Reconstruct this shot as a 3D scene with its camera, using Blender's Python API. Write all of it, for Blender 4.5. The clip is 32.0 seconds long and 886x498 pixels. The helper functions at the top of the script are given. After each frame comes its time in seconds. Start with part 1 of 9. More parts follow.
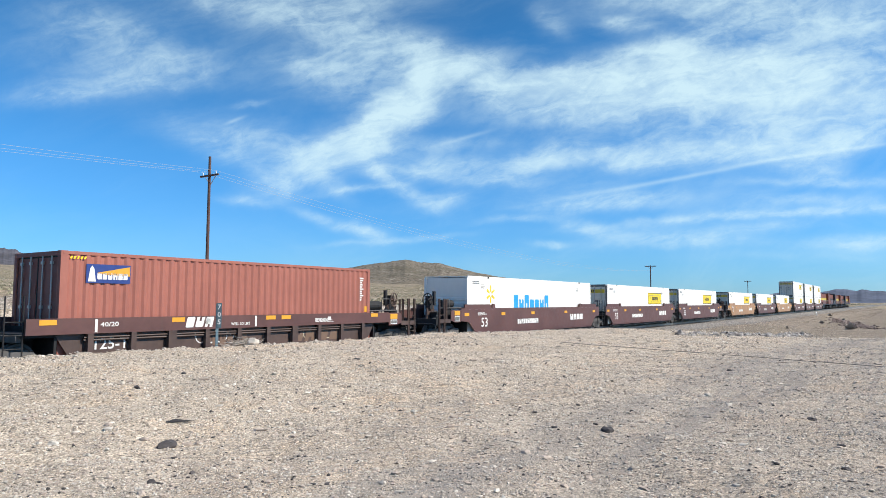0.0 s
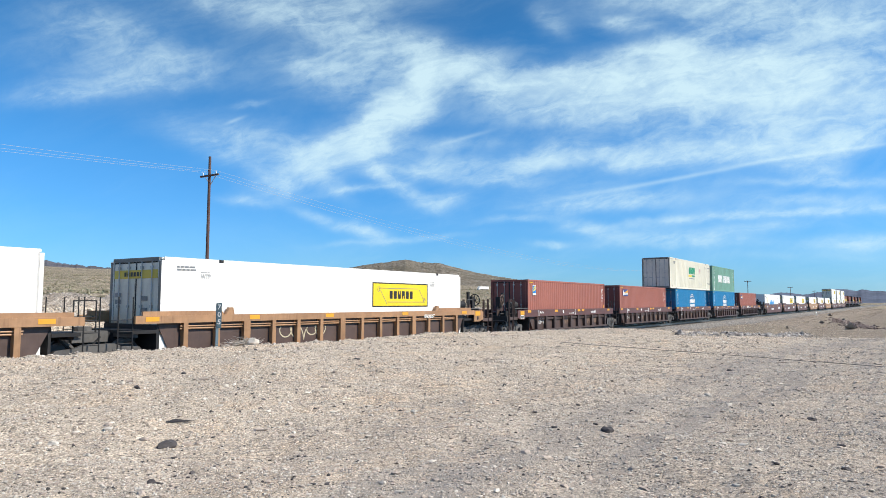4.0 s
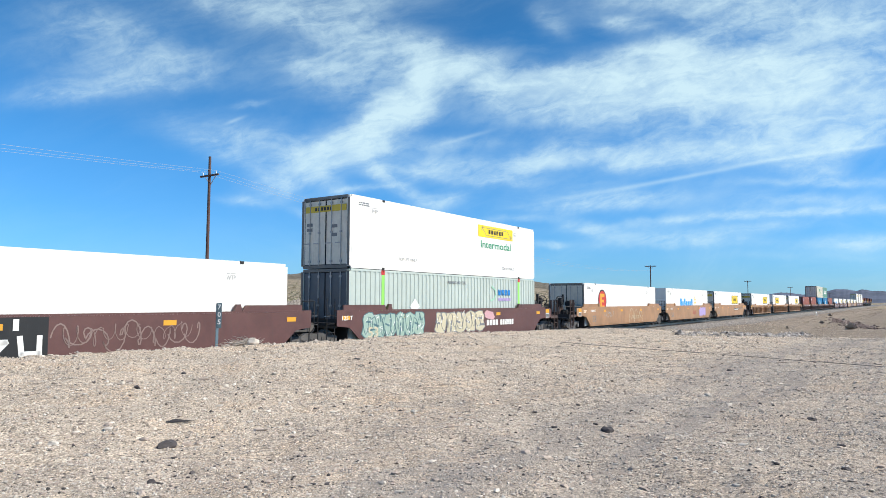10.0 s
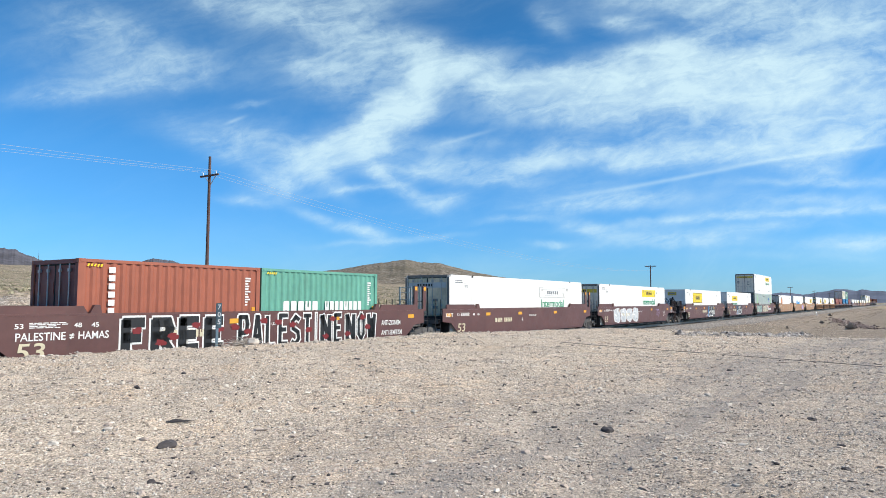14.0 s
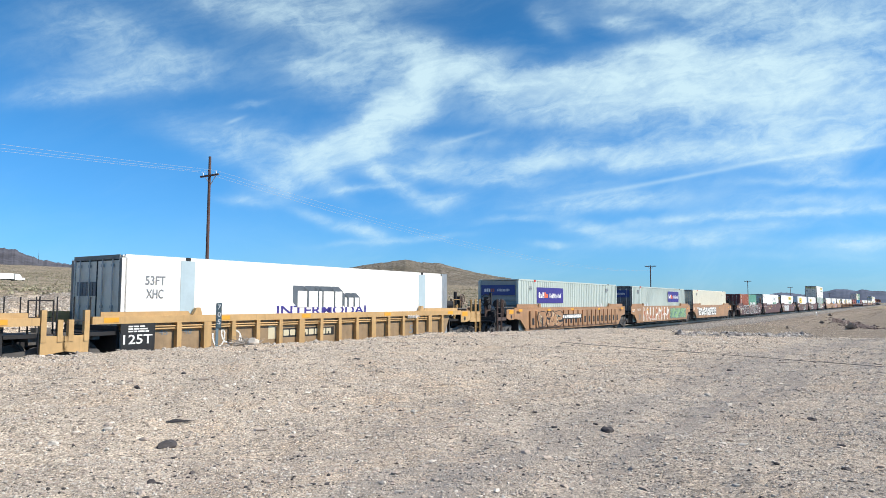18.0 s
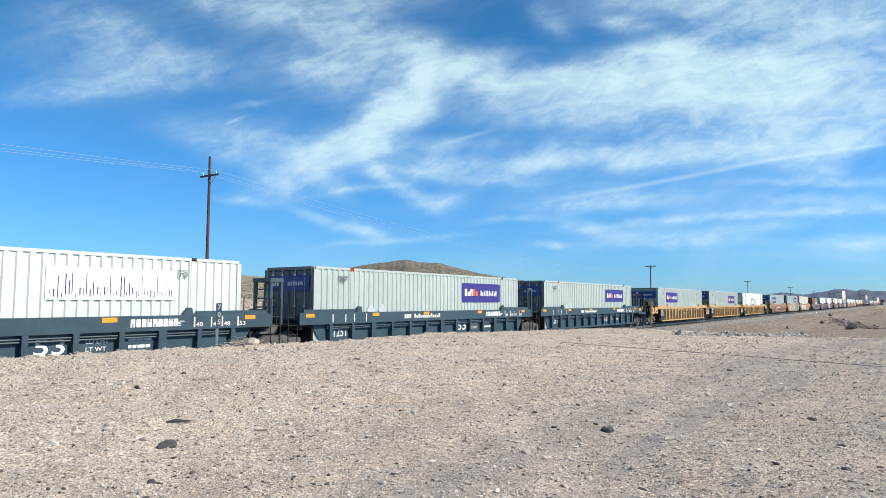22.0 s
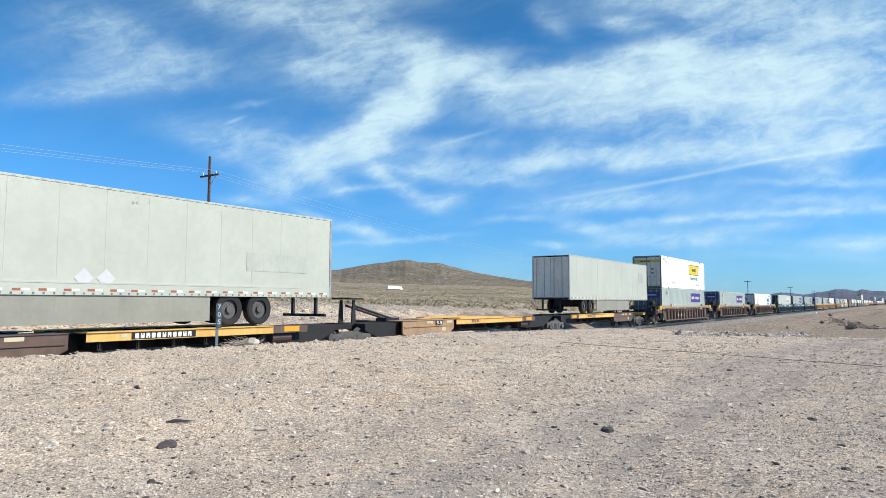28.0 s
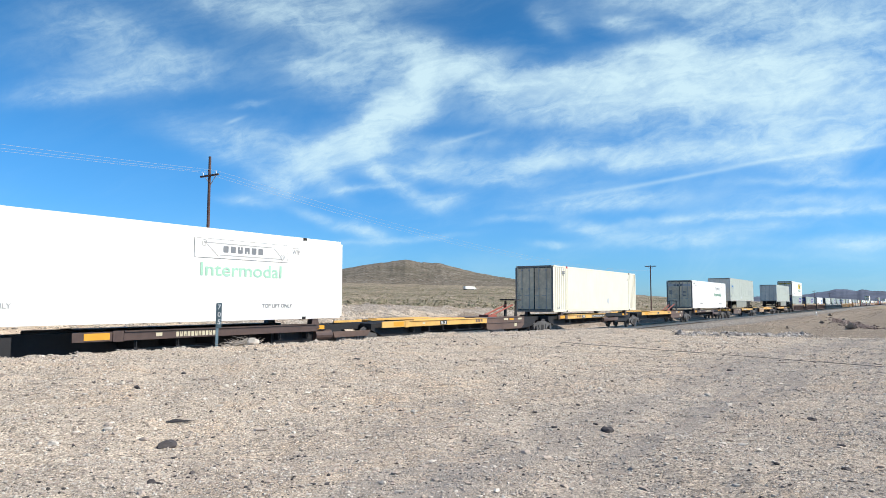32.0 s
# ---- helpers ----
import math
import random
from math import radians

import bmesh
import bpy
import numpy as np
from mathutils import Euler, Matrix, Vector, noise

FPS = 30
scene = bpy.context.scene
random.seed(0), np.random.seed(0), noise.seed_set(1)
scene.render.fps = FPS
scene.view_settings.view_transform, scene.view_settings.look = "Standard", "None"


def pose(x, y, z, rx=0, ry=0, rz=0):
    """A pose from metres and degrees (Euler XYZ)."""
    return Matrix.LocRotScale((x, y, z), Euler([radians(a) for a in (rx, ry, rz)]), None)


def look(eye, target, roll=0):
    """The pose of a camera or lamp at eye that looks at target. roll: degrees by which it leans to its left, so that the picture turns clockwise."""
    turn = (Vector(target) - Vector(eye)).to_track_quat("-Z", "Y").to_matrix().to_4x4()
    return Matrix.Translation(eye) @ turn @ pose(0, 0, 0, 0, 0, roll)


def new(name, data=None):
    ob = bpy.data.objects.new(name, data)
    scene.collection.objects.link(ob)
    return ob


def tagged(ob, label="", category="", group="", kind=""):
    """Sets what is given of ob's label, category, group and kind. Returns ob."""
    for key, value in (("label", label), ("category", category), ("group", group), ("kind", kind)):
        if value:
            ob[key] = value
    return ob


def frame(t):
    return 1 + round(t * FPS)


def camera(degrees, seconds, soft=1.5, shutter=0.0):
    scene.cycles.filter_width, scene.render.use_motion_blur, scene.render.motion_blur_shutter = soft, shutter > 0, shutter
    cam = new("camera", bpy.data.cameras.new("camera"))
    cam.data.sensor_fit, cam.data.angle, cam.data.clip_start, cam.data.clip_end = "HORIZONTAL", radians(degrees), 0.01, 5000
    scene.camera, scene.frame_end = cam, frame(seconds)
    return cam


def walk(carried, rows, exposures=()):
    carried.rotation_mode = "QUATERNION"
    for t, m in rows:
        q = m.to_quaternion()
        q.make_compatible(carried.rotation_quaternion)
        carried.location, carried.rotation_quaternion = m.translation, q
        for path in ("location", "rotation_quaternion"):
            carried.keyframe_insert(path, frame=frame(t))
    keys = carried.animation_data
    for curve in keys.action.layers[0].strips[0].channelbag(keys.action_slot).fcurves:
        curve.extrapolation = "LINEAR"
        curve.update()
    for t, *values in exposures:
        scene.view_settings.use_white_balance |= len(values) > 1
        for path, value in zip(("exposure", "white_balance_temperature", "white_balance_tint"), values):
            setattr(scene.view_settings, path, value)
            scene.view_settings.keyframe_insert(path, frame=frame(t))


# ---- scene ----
# The camera stands on gravel 18.9 m from a straight railway track; z = 0 is the top of the rail, the track runs along +x.
cam = camera(66.0, 32.0, soft=0.65)
EYE = Vector((0.0, -18.894, 1.97))
BEAR, RISE = radians(33.724), radians(4.417)
AIM = EYE + Vector((math.cos(BEAR) * math.cos(RISE), math.sin(BEAR) * math.cos(RISE), math.sin(RISE)))
STAND = look(EYE, AIM, 0.122)
walk(cam, [(0.0, STAND), (32.0, STAND)], [(0.0, 0.15), (32.0, 0.15)])

SPEED = 22.05      # metres a second, the whole train
BEND = 6.8e-6      # the track bends very slightly towards the camera's side far away


def on_track(x):
    return pose(x, -BEND * x * x if x > 0 else 0.0, 0, 0, 0, math.degrees(-2 * BEND * x) if x > 0 else 0.0)


# ---- light ----
SUN_AZ, SUN_EL = radians(-68.0), radians(42.0)
to_sun = Vector((math.cos(SUN_AZ) * math.cos(SUN_EL), math.sin(SUN_AZ) * math.cos(SUN_EL), math.sin(SUN_EL)))
sun_data = bpy.data.lights.new("sun", "SUN")
sun_data.energy, sun_data.angle, sun_data.color = 5.0, radians(0.55), (1.0, 0.94, 0.84)
sun = new("sun", sun_data)
sun.matrix_world = look((0, 0, 60), Vector((0, 0, 60)) - to_sun)


class Nodes:
    """Short hand for a node tree."""

    def __init__(self, tree):
        self.tree = tree
        tree.nodes.clear()

    def add(self, kind, **sets):
        n = self.tree.nodes.new(kind)
        for k, v in sets.items():
            if k == "op":
                n.operation = v
            elif k == "blend":
                n.blend_type = v
            elif k == "data":
                n.data_type = v
        return n

    def put(self, sock, value):
        if isinstance(value, bpy.types.NodeSocket):
            self.tree.links.new(value, sock)
        else:
            sock.default_value = value

    def math(self, op, a, b=0.0, clamp=False):
        n = self.add("ShaderNodeMath", op=op)
        n.use_clamp = clamp
        self.put(n.inputs[0], a)
        self.put(n.inputs[1], b)
        return n.outputs[0]

    def dot(self, a, b):
        n = self.add("ShaderNodeVectorMath", op="DOT_PRODUCT")
        self.put(n.inputs[0], a)
        self.put(n.inputs[1], b)
        return n.outputs["Value"]

    def vec(self, op, a, b=(0, 0, 0)):
        n = self.add("ShaderNodeVectorMath", op=op)
        self.put(n.inputs[0], a)
        self.put(n.inputs[1], b)
        return n.outputs[0]

    def xyz(self, x, y, z=0.0):
        n = self.add("ShaderNodeCombineXYZ")
        for s, v in zip(n.inputs, (x, y, z)):
            self.put(s, v)
        return n.outputs[0]

    def noise(self, vector, scale, detail=4.0, rough=0.55, distort=0.0):
        n = self.add("ShaderNodeTexNoise")
        self.put(n.inputs["Vector"], vector)
        n.inputs["Scale"].default_value, n.inputs["Detail"].default_value = scale, detail
        n.inputs["Roughness"].default_value, n.inputs["Distortion"].default_value = rough, distort
        return n.outputs["Fac"], n.outputs["Color"]

    def ramp(self, fac, *stops):
        n = self.add("ShaderNodeValToRGB")
        self.put(n.inputs[0], fac)
        el = n.color_ramp.elements
        while len(el) < len(stops):
            el.new(0.5)
        for e, (p, c) in zip(el, stops):
            e.position = p
            e.color = (c, c, c, 1) if not isinstance(c, tuple) else (*c, 1)
        return n.outputs[0]

    def span(self, v, a, b, c=0.0, d=1.0):
        n = self.add("ShaderNodeMapRange")
        n.interpolation_type = "SMOOTHSTEP"
        self.put(n.inputs[0], v)
        for i, k in enumerate((a, b, c, d)):
            n.inputs[1 + i].default_value = k
        return n.outputs[0]

    def mix(self, fac, a, b, blend="MIX"):
        n = self.add("ShaderNodeMix", data="RGBA", blend=blend)
        self.put(n.inputs[0], fac)
        self.put(n.inputs[6], a if isinstance(a, bpy.types.NodeSocket) else (*a, 1))
        self.put(n.inputs[7], b if isinstance(b, bpy.types.NodeSocket) else (*b, 1))
        return n.outputs[2]


# The sky: clear blue with high cirrus, in streaks that fan out over the track.
world = bpy.data.worlds.new("sky")
scene.world = world
world.use_nodes = True
W = Nodes(world.node_tree)
sky = W.add("ShaderNodeTexSky")
sky.sky_type, sky.sun_disc = "NISHITA", False
sky.sun_elevation, sky.sun_rotation = SUN_EL, math.pi / 2 - SUN_AZ
sky.air_density, sky.dust_density, sky.ozone_density, sky.altitude = 1.0, 0.35, 3.0, 600
way = W.add("ShaderNodeTexCoord").outputs["Generated"]
FW = (AIM - EYE).normalized()
RT = FW.cross(Vector((0, 0, 1))).normalized()
UP = RT.cross(FW)
ahead = W.math("MAXIMUM", W.dot(way, tuple(FW)), 0.08)
ca = W.math("DIVIDE", W.dot(way, tuple(RT)), ahead)
cb = W.math("DIVIDE", W.dot(way, tuple(UP)), ahead)
flat = W.xyz(ca, cb)
_, bend = W.noise(flat, 4.0, 3.0, 0.55)
_, bend2 = W.noise(flat, 15.0, 5.0, 0.62)
soft_bend = W.vec("MULTIPLY", W.vec("SUBTRACT", bend, (0.5, 0.5, 0.5)), (0.030, 0.026, 0))
fine_bend = W.vec("MULTIPLY", W.vec("SUBTRACT", bend2, (0.5, 0.5, 0.5)), (0.026, 0.020, 0))
warped = W.vec("ADD", W.vec("ADD", flat, soft_bend), fine_bend)


def wisp(total, x0, y0, x1, y1, wide, gain, source=None):
    """Adds one soft streak of cirrus. Its ends lie on a 1568 x 882 plan of the view's sky."""
    ax, ay, bx, by = (x0 - 784) / 1207.2, (441 - y0) / 1207.2, (x1 - 784) / 1207.2, (441 - y1) / 1207.2
    n = W.add("ShaderNodeMapping")
    n.vector_type = "TEXTURE"
    W.put(n.inputs["Vector"], source or warped)
    n.inputs["Location"].default_value = ((ax + bx) / 2, (ay + by) / 2, 0)
    n.inputs["Rotation"].default_value = (0, 0, math.atan2(by - ay, bx - ax))
    n.inputs["Scale"].default_value = (math.hypot(bx - ax, by - ay) * 0.60, wide * 1.22 / 1207.2, 1)
    fall = W.math("POWER", math.exp(-1.0), W.dot(n.outputs[0], n.outputs[0]))
    m = W.add("ShaderNodeMath", op="MULTIPLY_ADD")
    W.put(m.inputs[0], fall)
    m.inputs[1].default_value = gain
    W.put(m.inputs[2], total)
    return m.outputs[0]


def sweep(total, wide, gain, *pts):
    """A curved streak through several points."""
    for (x0, y0), (x1, y1) in zip(pts, pts[1:]):
        total = wisp(total, x0, y0, x1, y1, wide, gain)
    return total


veil = 0.0
# the grey bank over the pole
veil = wisp(veil, 0, 75, 330, 95, 62, 0.16)
veil = wisp(veil, 205, 120, 390, 122, 24, 0.30)
veil = wisp(veil, 100, 30, 260, 70, 30, 0.22)
veil = wisp(veil, 20, 180, 130, 172, 13, 0.22)
veil = wisp(veil, 80, 160, 300, 150, 15, 0.25)
# the long veil that comes down to the hook, and the hook
veil = sweep(veil, 34, 0.38, (320, -10), (520, 30), (680, 70))
veil = wisp(veil, 540, 8, 760, -8, 26, 0.22)
veil = wisp(veil, 655, 78, 775, 92, 24, 0.52)
veil = sweep(veil, 27, 0.62, (772, 95), (752, 160), (700, 215), (600, 270), (470, 325))
veil = wisp(veil, 745, 160, 640, 235, 24, 0.55)
veil = wisp(veil, 520, 130, 740, 150, 42, 0.36)
veil = wisp(veil, 500, 112, 640, 145, 16, 0.22)
veil = wisp(veil, 320, 225, 560, 262, 26, 0.30)
veil = wisp(veil, 350, 245, 470, 300, 18, 0.18)
veil = wisp(veil, 545, 285, 610, 345, 15, 0.36)
veil = wisp(veil, 420, 188, 470, 182, 5, 0.22)
# the great bank to the right
veil = sweep(veil, 24, 0.62, (790, 130), (890, 150), (1000, 160))
veil = wisp(veil, 800, 108, 890, 100, 15, 0.45)
veil = wisp(veil, 930, 135, 1080, 142, 16, 0.50)
veil = wisp(veil, 980, 165, 1330, 158, 34, 0.88)
veil = wisp(veil, 1095, 115, 1330, 112, 24, 0.60)
veil = wisp(veil, 1125, 88, 1230, 88, 14, 0.55)
veil = wisp(veil, 1290, 140, 1600, 130, 52, 0.60)
veil = wisp(veil, 1280, 105, 1500, 55, 12, 0.34)
veil = wisp(veil, 1300, 205, 1560, 195, 34, 0.50)
veil = wisp(veil, 860, 205, 1200, 215, 24, 0.24)
veil = sweep(veil, 17, 0.52, (905, 290), (1010, 268), (1120, 280))
veil = sweep(veil, 22, 0.60, (1120, 270), (1290, 262), (1420, 258), (1540, 232))
veil = wisp(veil, 1380, 290, 1500, 305, 17, 0.32)
# the grey bank in the upper corner
veil = wisp(veil, 950, 20, 1005, 56, 17, 0.24)
veil = wisp(veil, 1060, 38, 1140, 46, 11, 0.36)
veil = wisp(veil, 1210, 38, 1290, 56, 18, 0.28)
veil = wisp(veil, 1050, -5, 1330, 5, 22, 0.36)
veil = wisp(veil, 1280, 30, 1600, 20, 46, 0.46)
# loose wisps in the middle
veil = wisp(veil, 640, 268, 880, 250, 12, 0.26)
veil = wisp(veil, 690, 300, 860, 290, 15, 0.46)
veil = sweep(veil, 11, 0.38, (650, 285), (695, 330), (760, 362), (815, 350))
veil = wisp(veil, 800, 312, 930, 318, 11, 0.34)
veil = wisp(veil, 395, 352, 480, 360, 7, 0.24)
veil = wisp(veil, 570, 345, 680, 330, 5, 0.26)
veil = sweep(veil, 8, 0.24, (530, 372), (590, 395), (670, 412))
veil = wisp(veil, 615, 402, 680, 412, 11, 0.30)
veil = wisp(veil, 600, 432, 800, 414, 5, 0.26)
veil = wisp(veil, 840, 392, 960, 386, 6, 0.22)
# low streaks that fan out towards the horizon
veil = wisp(veil, 850, 330, 1230, 340, 26, 0.14)
veil = wisp(veil, 950, 365, 1170, 352, 12, 0.46)
veil = wisp(veil, 1130, 395, 1590, 362, 7, 0.36)
veil = sweep(veil, 11, 0.24, (990, 392), (1090, 415), (1240, 420), (1430, 392))
veil = wisp(veil, 1240, 385, 1400, 350, 14, 0.16)
veil = wisp(veil, 1380, 350, 1600, 352, 11, 0.26)
veil = wisp(veil, 1330, 322, 1590, 318, 7, 0.26)
veil = wisp(veil, 1050, 432, 1360, 430, 10, 0.20)
veil = wisp(veil, 1450, 432, 1600, 420, 12, 0.36)
veil = wisp(veil, 945, 435, 995, 433, 6, 0.40)
veil = wisp(veil, 1200, 455, 1600, 452, 8, 0.10)
infront = W.span(W.dot(way, tuple(FW)), 0.1, 0.4)
lean = W.xyz(W.dot(warped, (0.98, 0.20, 0)), W.dot(warped, (-0.20, 0.98, 0)))
fib, _ = W.noise(W.vec("MULTIPLY", lean, (1.0, 3.6, 1.0)), 9.0, 8.0, 0.62, 0.9)
tuft, _ = W.noise(W.vec("MULTIPLY", lean, (1.0, 1.5, 1.0)), 12.0, 9.0, 0.64, 0.4)
wool, _ = W.noise(W.vec("MULTIPLY", lean, (1.0, 1.9, 1.0)), 30.0, 8.0, 0.66, 0.5)
grain_ = W.math("ADD", W.math("ADD", W.math("MULTIPLY", fib, 0.40), W.math("MULTIPLY", tuft, 0.34)), W.math("MULTIPLY", wool, 0.26))
rag = W.math("MULTIPLY", W.math("SUBTRACT", grain_, 0.5), W.span(veil, 0.02, 0.50, 0.10, 1.95))
thick = W.math("MAXIMUM", W.math("ADD", veil, rag), 0.0)
body = W.math("SUBTRACT", 1.0, W.math("POWER", math.exp(-2.3), W.math("POWER", thick, 1.35)))
body = W.math("MULTIPLY", body, W.span(grain_, 0.36, 0.62, 0.74, 1.08))
# two thin straight trails
line_ = wisp(wisp(wisp(0.0, 985, 354, 1210, 313, 3.2, 0.24, flat), 1150, 325, 1390, 277, 3.0, 0.24, flat), 1330, 287, 1620, 246, 3.2, 0.26, flat)
line_ = wisp(wisp(line_, 400, 220, 428, 209, 2.6, 0.30, flat), 795, 252, 862, 233, 3.0, 0.22, flat)
thin, _ = W.noise(W.vec("MULTIPLY", lean, (1.0, 2.6, 1.0)), 4.0, 7.0, 0.6, 0.6)
thin = W.math("MULTIPLY", W.span(thin, 0.40, 0.76, 0.0, 0.17), W.span(ca, -0.5, 0.1, 0.22, 1.0))
haze_all, _ = W.noise(W.vec("MULTIPLY", way, (2.0, 2.0, 6.0)), 1.6, 7.0, 0.6, 0.5)
elsewhere = W.math("MULTIPLY", W.span(haze_all, 0.50, 0.75), W.math("SUBTRACT", 0.55, W.math("MULTIPLY", infront, 0.55)))
shown_ = W.math("MULTIPLY", W.math("ADD", W.math("ADD", body, line_), thin, clamp=True), infront)
cloud = W.math("MULTIPLY", W.math("ADD", shown_, elsewhere, clamp=True), 0.86)
height = W.dot(way, (0, 0, 1))
hue = W.ramp(height, (0.0, (0.55, 1.02, 1.66)), (0.10, (0.50, 1.12, 1.72)), (0.20, (0.47, 1.22, 1.76)), (0.34, (0.38, 1.16, 1.62)), (0.48, (0.48, 1.12, 1.45)), (0.80, (0.95, 1.08, 1.12)))
clear = W.mix(1.0, sky.outputs[0], hue, "MULTIPLY")
shown = W.mix(cloud, clear, (8.2, 10.7, 11.4))
back = W.add("ShaderNodeBackground")
W.put(back.inputs[0], shown)
back.inputs[1].default_value = 0.080
out = W.add("ShaderNodeOutputWorld")
W.tree.links.new(back.outputs[0], out.inputs[0])

# ---- materials ----
MATS = {}


def surface(name, colour, rough=0.6, metal=0.0, vary=0.12, grain=6.0, streak=0.0, streak_colour=(0.12, 0.09, 0.07), bump=0.02, fine=60.0, chalk=0.0):
    """A painted, rusted or mineral surface: blotches, fine grain, runs of dirt down the face, fine relief."""
    if name in MATS:
        return MATS[name]
    m = bpy.data.materials.new(name)
    m.use_nodes = True
    N = Nodes(m.node_tree)
    co = N.add("ShaderNodeTexCoord").outputs["Object"]
    rnd = N.add("ShaderNodeObjectInfo").outputs["Random"]
    co = N.vec("ADD", co, N.xyz(N.math("MULTIPLY", rnd, 37.0), 0, 0))
    big, _ = N.noise(co, grain * 0.12, 5.0, 0.6)
    small, _ = N.noise(co, grain, 6.0, 0.65)
    shade = N.math("ADD", N.span(big, 0.3, 0.7, -vary, vary), N.span(small, 0.3, 0.7, -vary * 0.6, vary * 0.6))
    value = N.math("ADD", shade, 1.0)
    col = N.vec("SCALE", (*colour,), (0, 0, 0))
    sc = col.node
    N.put(sc.inputs["Scale"], value)
    if streak > 0:
        runs, _ = N.noise(N.vec("MULTIPLY", co, (3.2, 3.2, 0.22)), 2.2, 7.0, 0.7)
        amount = N.math("MULTIPLY", N.span(runs, 0.50, 0.78), streak)
        col = N.mix(amount, col, streak_colour)
    if chalk > 0:
        ch, _ = N.noise(co, 1.3, 6.0, 0.7)
        col = N.mix(N.math("MULTIPLY", N.span(ch, 0.5, 0.8), chalk), col, (0.5, 0.48, 0.45))
    b = N.add("ShaderNodeBsdfPrincipled")
    N.put(b.inputs["Base Color"], col)
    b.inputs["Metallic"].default_value = metal
    N.put(b.inputs["Roughness"], N.span(small, 0.2, 0.8, max(rough - 0.1, 0.05), min(rough + 0.12, 1.0)))
    if bump:
        bp = N.add("ShaderNodeBump")
        bp.inputs["Strength"].default_value, bp.inputs["Distance"].default_value = 0.5, bump
        f, _ = N.noise(co, fine, 4.0, 0.6)
        N.put(bp.inputs["Height"], f)
        N.put(b.inputs["Normal"], bp.outputs[0])
    o = N.add("ShaderNodeOutputMaterial")
    m.node_tree.links.new(b.outputs[0], o.inputs[0])
    MATS[name] = m
    return m


def paint(name, colour, streak=0.3, vary=0.10, rough=0.5, sc=(0.10, 0.075, 0.06)):
    return surface(name, colour, rough, 0.0, vary, 5.0, streak, sc, 0.004, 35.0)


MAROON = paint("maroon paint", (0.120, 0.055, 0.048), 0.35, 0.14)
BROWN = paint("faded brown paint", (0.094, 0.060, 0.049), 0.45, 0.18, sc=(0.05, 0.035, 0.03))
TAN = paint("faded tan paint", (0.385, 0.215, 0.110), 0.55, 0.16, sc=(0.12, 0.06, 0.035))
SANDY = paint("faded sandy paint", (0.40, 0.255, 0.14), 0.45, 0.16, sc=(0.12, 0.07, 0.045))
DULLOCHRE = paint("dull ochre panel", (0.30, 0.205, 0.115), 0.4, 0.18, sc=(0.12, 0.075, 0.045))
OCHRE = paint("ochre yellow paint", (0.53, 0.335, 0.145), 0.35, 0.12, sc=(0.14, 0.08, 0.04))
SLATE = paint("dark slate paint", (0.043, 0.077, 0.098), 0.25, 0.12)
RUSTBROWN = paint("rusty brown panel", (0.140, 0.090, 0.068), 0.4, 0.2, sc=(0.06, 0.04, 0.03))
SPINE_Y = paint("spine car yellow", (0.78, 0.46, 0.13), 0.35, 0.12, sc=(0.2, 0.1, 0.04))
BLACK = surface("black running gear and shaded voids", (0.016, 0.015, 0.016), 0.7, 0.0, 0.3, 8.0, 0.2, (0.06, 0.045, 0.035), 0.01)
IRON = surface("dusty cast steel", (0.125, 0.118, 0.112), 0.75, 0.2, 0.25, 8.0, 0.2, (0.1, 0.07, 0.05), 0.01)
STEEL = surface("worn rail steel", (0.35, 0.33, 0.31), 0.35, 0.9, 0.15, 8.0, 0.0, bump=0.004)
WHITE = paint("white container paint", (0.84, 0.82, 0.77), 0.05, 0.02, 0.42, (0.55, 0.5, 0.44))
CREAM = paint("aged cream paint", (0.78, 0.74, 0.60), 0.18, 0.05, 0.5, (0.45, 0.36, 0.25))
PALE = paint("pale grey green paint", (0.47, 0.535, 0.49), 0.12, 0.05, 0.5, (0.4, 0.38, 0.34))
TRAILER2 = paint("repainted trailer skin", (0.43, 0.46, 0.41), 0.2, 0.08)
SKIRT = paint("tan grey skirt panel", (0.30, 0.295, 0.245), 0.2, 0.08)
TRAILER = paint("off white trailer skin", (0.47, 0.50, 0.43), 0.14, 0.05, 0.45, (0.42, 0.40, 0.33))
REDBOX = paint("faded red container paint", (0.355, 0.125, 0.090), 0.16, 0.08, 0.55, (0.20, 0.08, 0.06))
DARKRED = paint("dark red container paint", (0.20, 0.055, 0.045), 0.16, 0.08, 0.55)
RUSTRED = paint("orange red container paint", (0.34, 0.105, 0.060), 0.16, 0.08, 0.55)
GREENBOX = paint("faded green container paint", (0.175, 0.345, 0.265), 0.42, 0.12, 0.55, (0.16, 0.12, 0.07))
TEALBOX = paint("sea green container paint", (0.13, 0.36, 0.27), 0.2, 0.1, 0.55)
BLUEBOX = paint("bright blue container paint", (0.012, 0.205, 0.42), 0.14, 0.08, 0.5, (0.03, 0.08, 0.15))
GREYDOOR = paint("grey door paint", (0.72, 0.69, 0.60), 0.25, 0.1, 0.5)
SLATEDOOR = paint("dark slate door paint", (0.105, 0.125, 0.145), 0.2, 0.12, 0.5)
DIRTYDOOR = paint("dirty beige door paint", (0.74, 0.64, 0.46), 0.5, 0.2, 0.55, (0.16, 0.13, 0.09))
FRAMING = paint("dark steel framing", (0.17, 0.168, 0.155), 0.3, 0.2)
NOSE = paint("slate grey nose panel", (0.27, 0.31, 0.31), 0.2, 0.1)
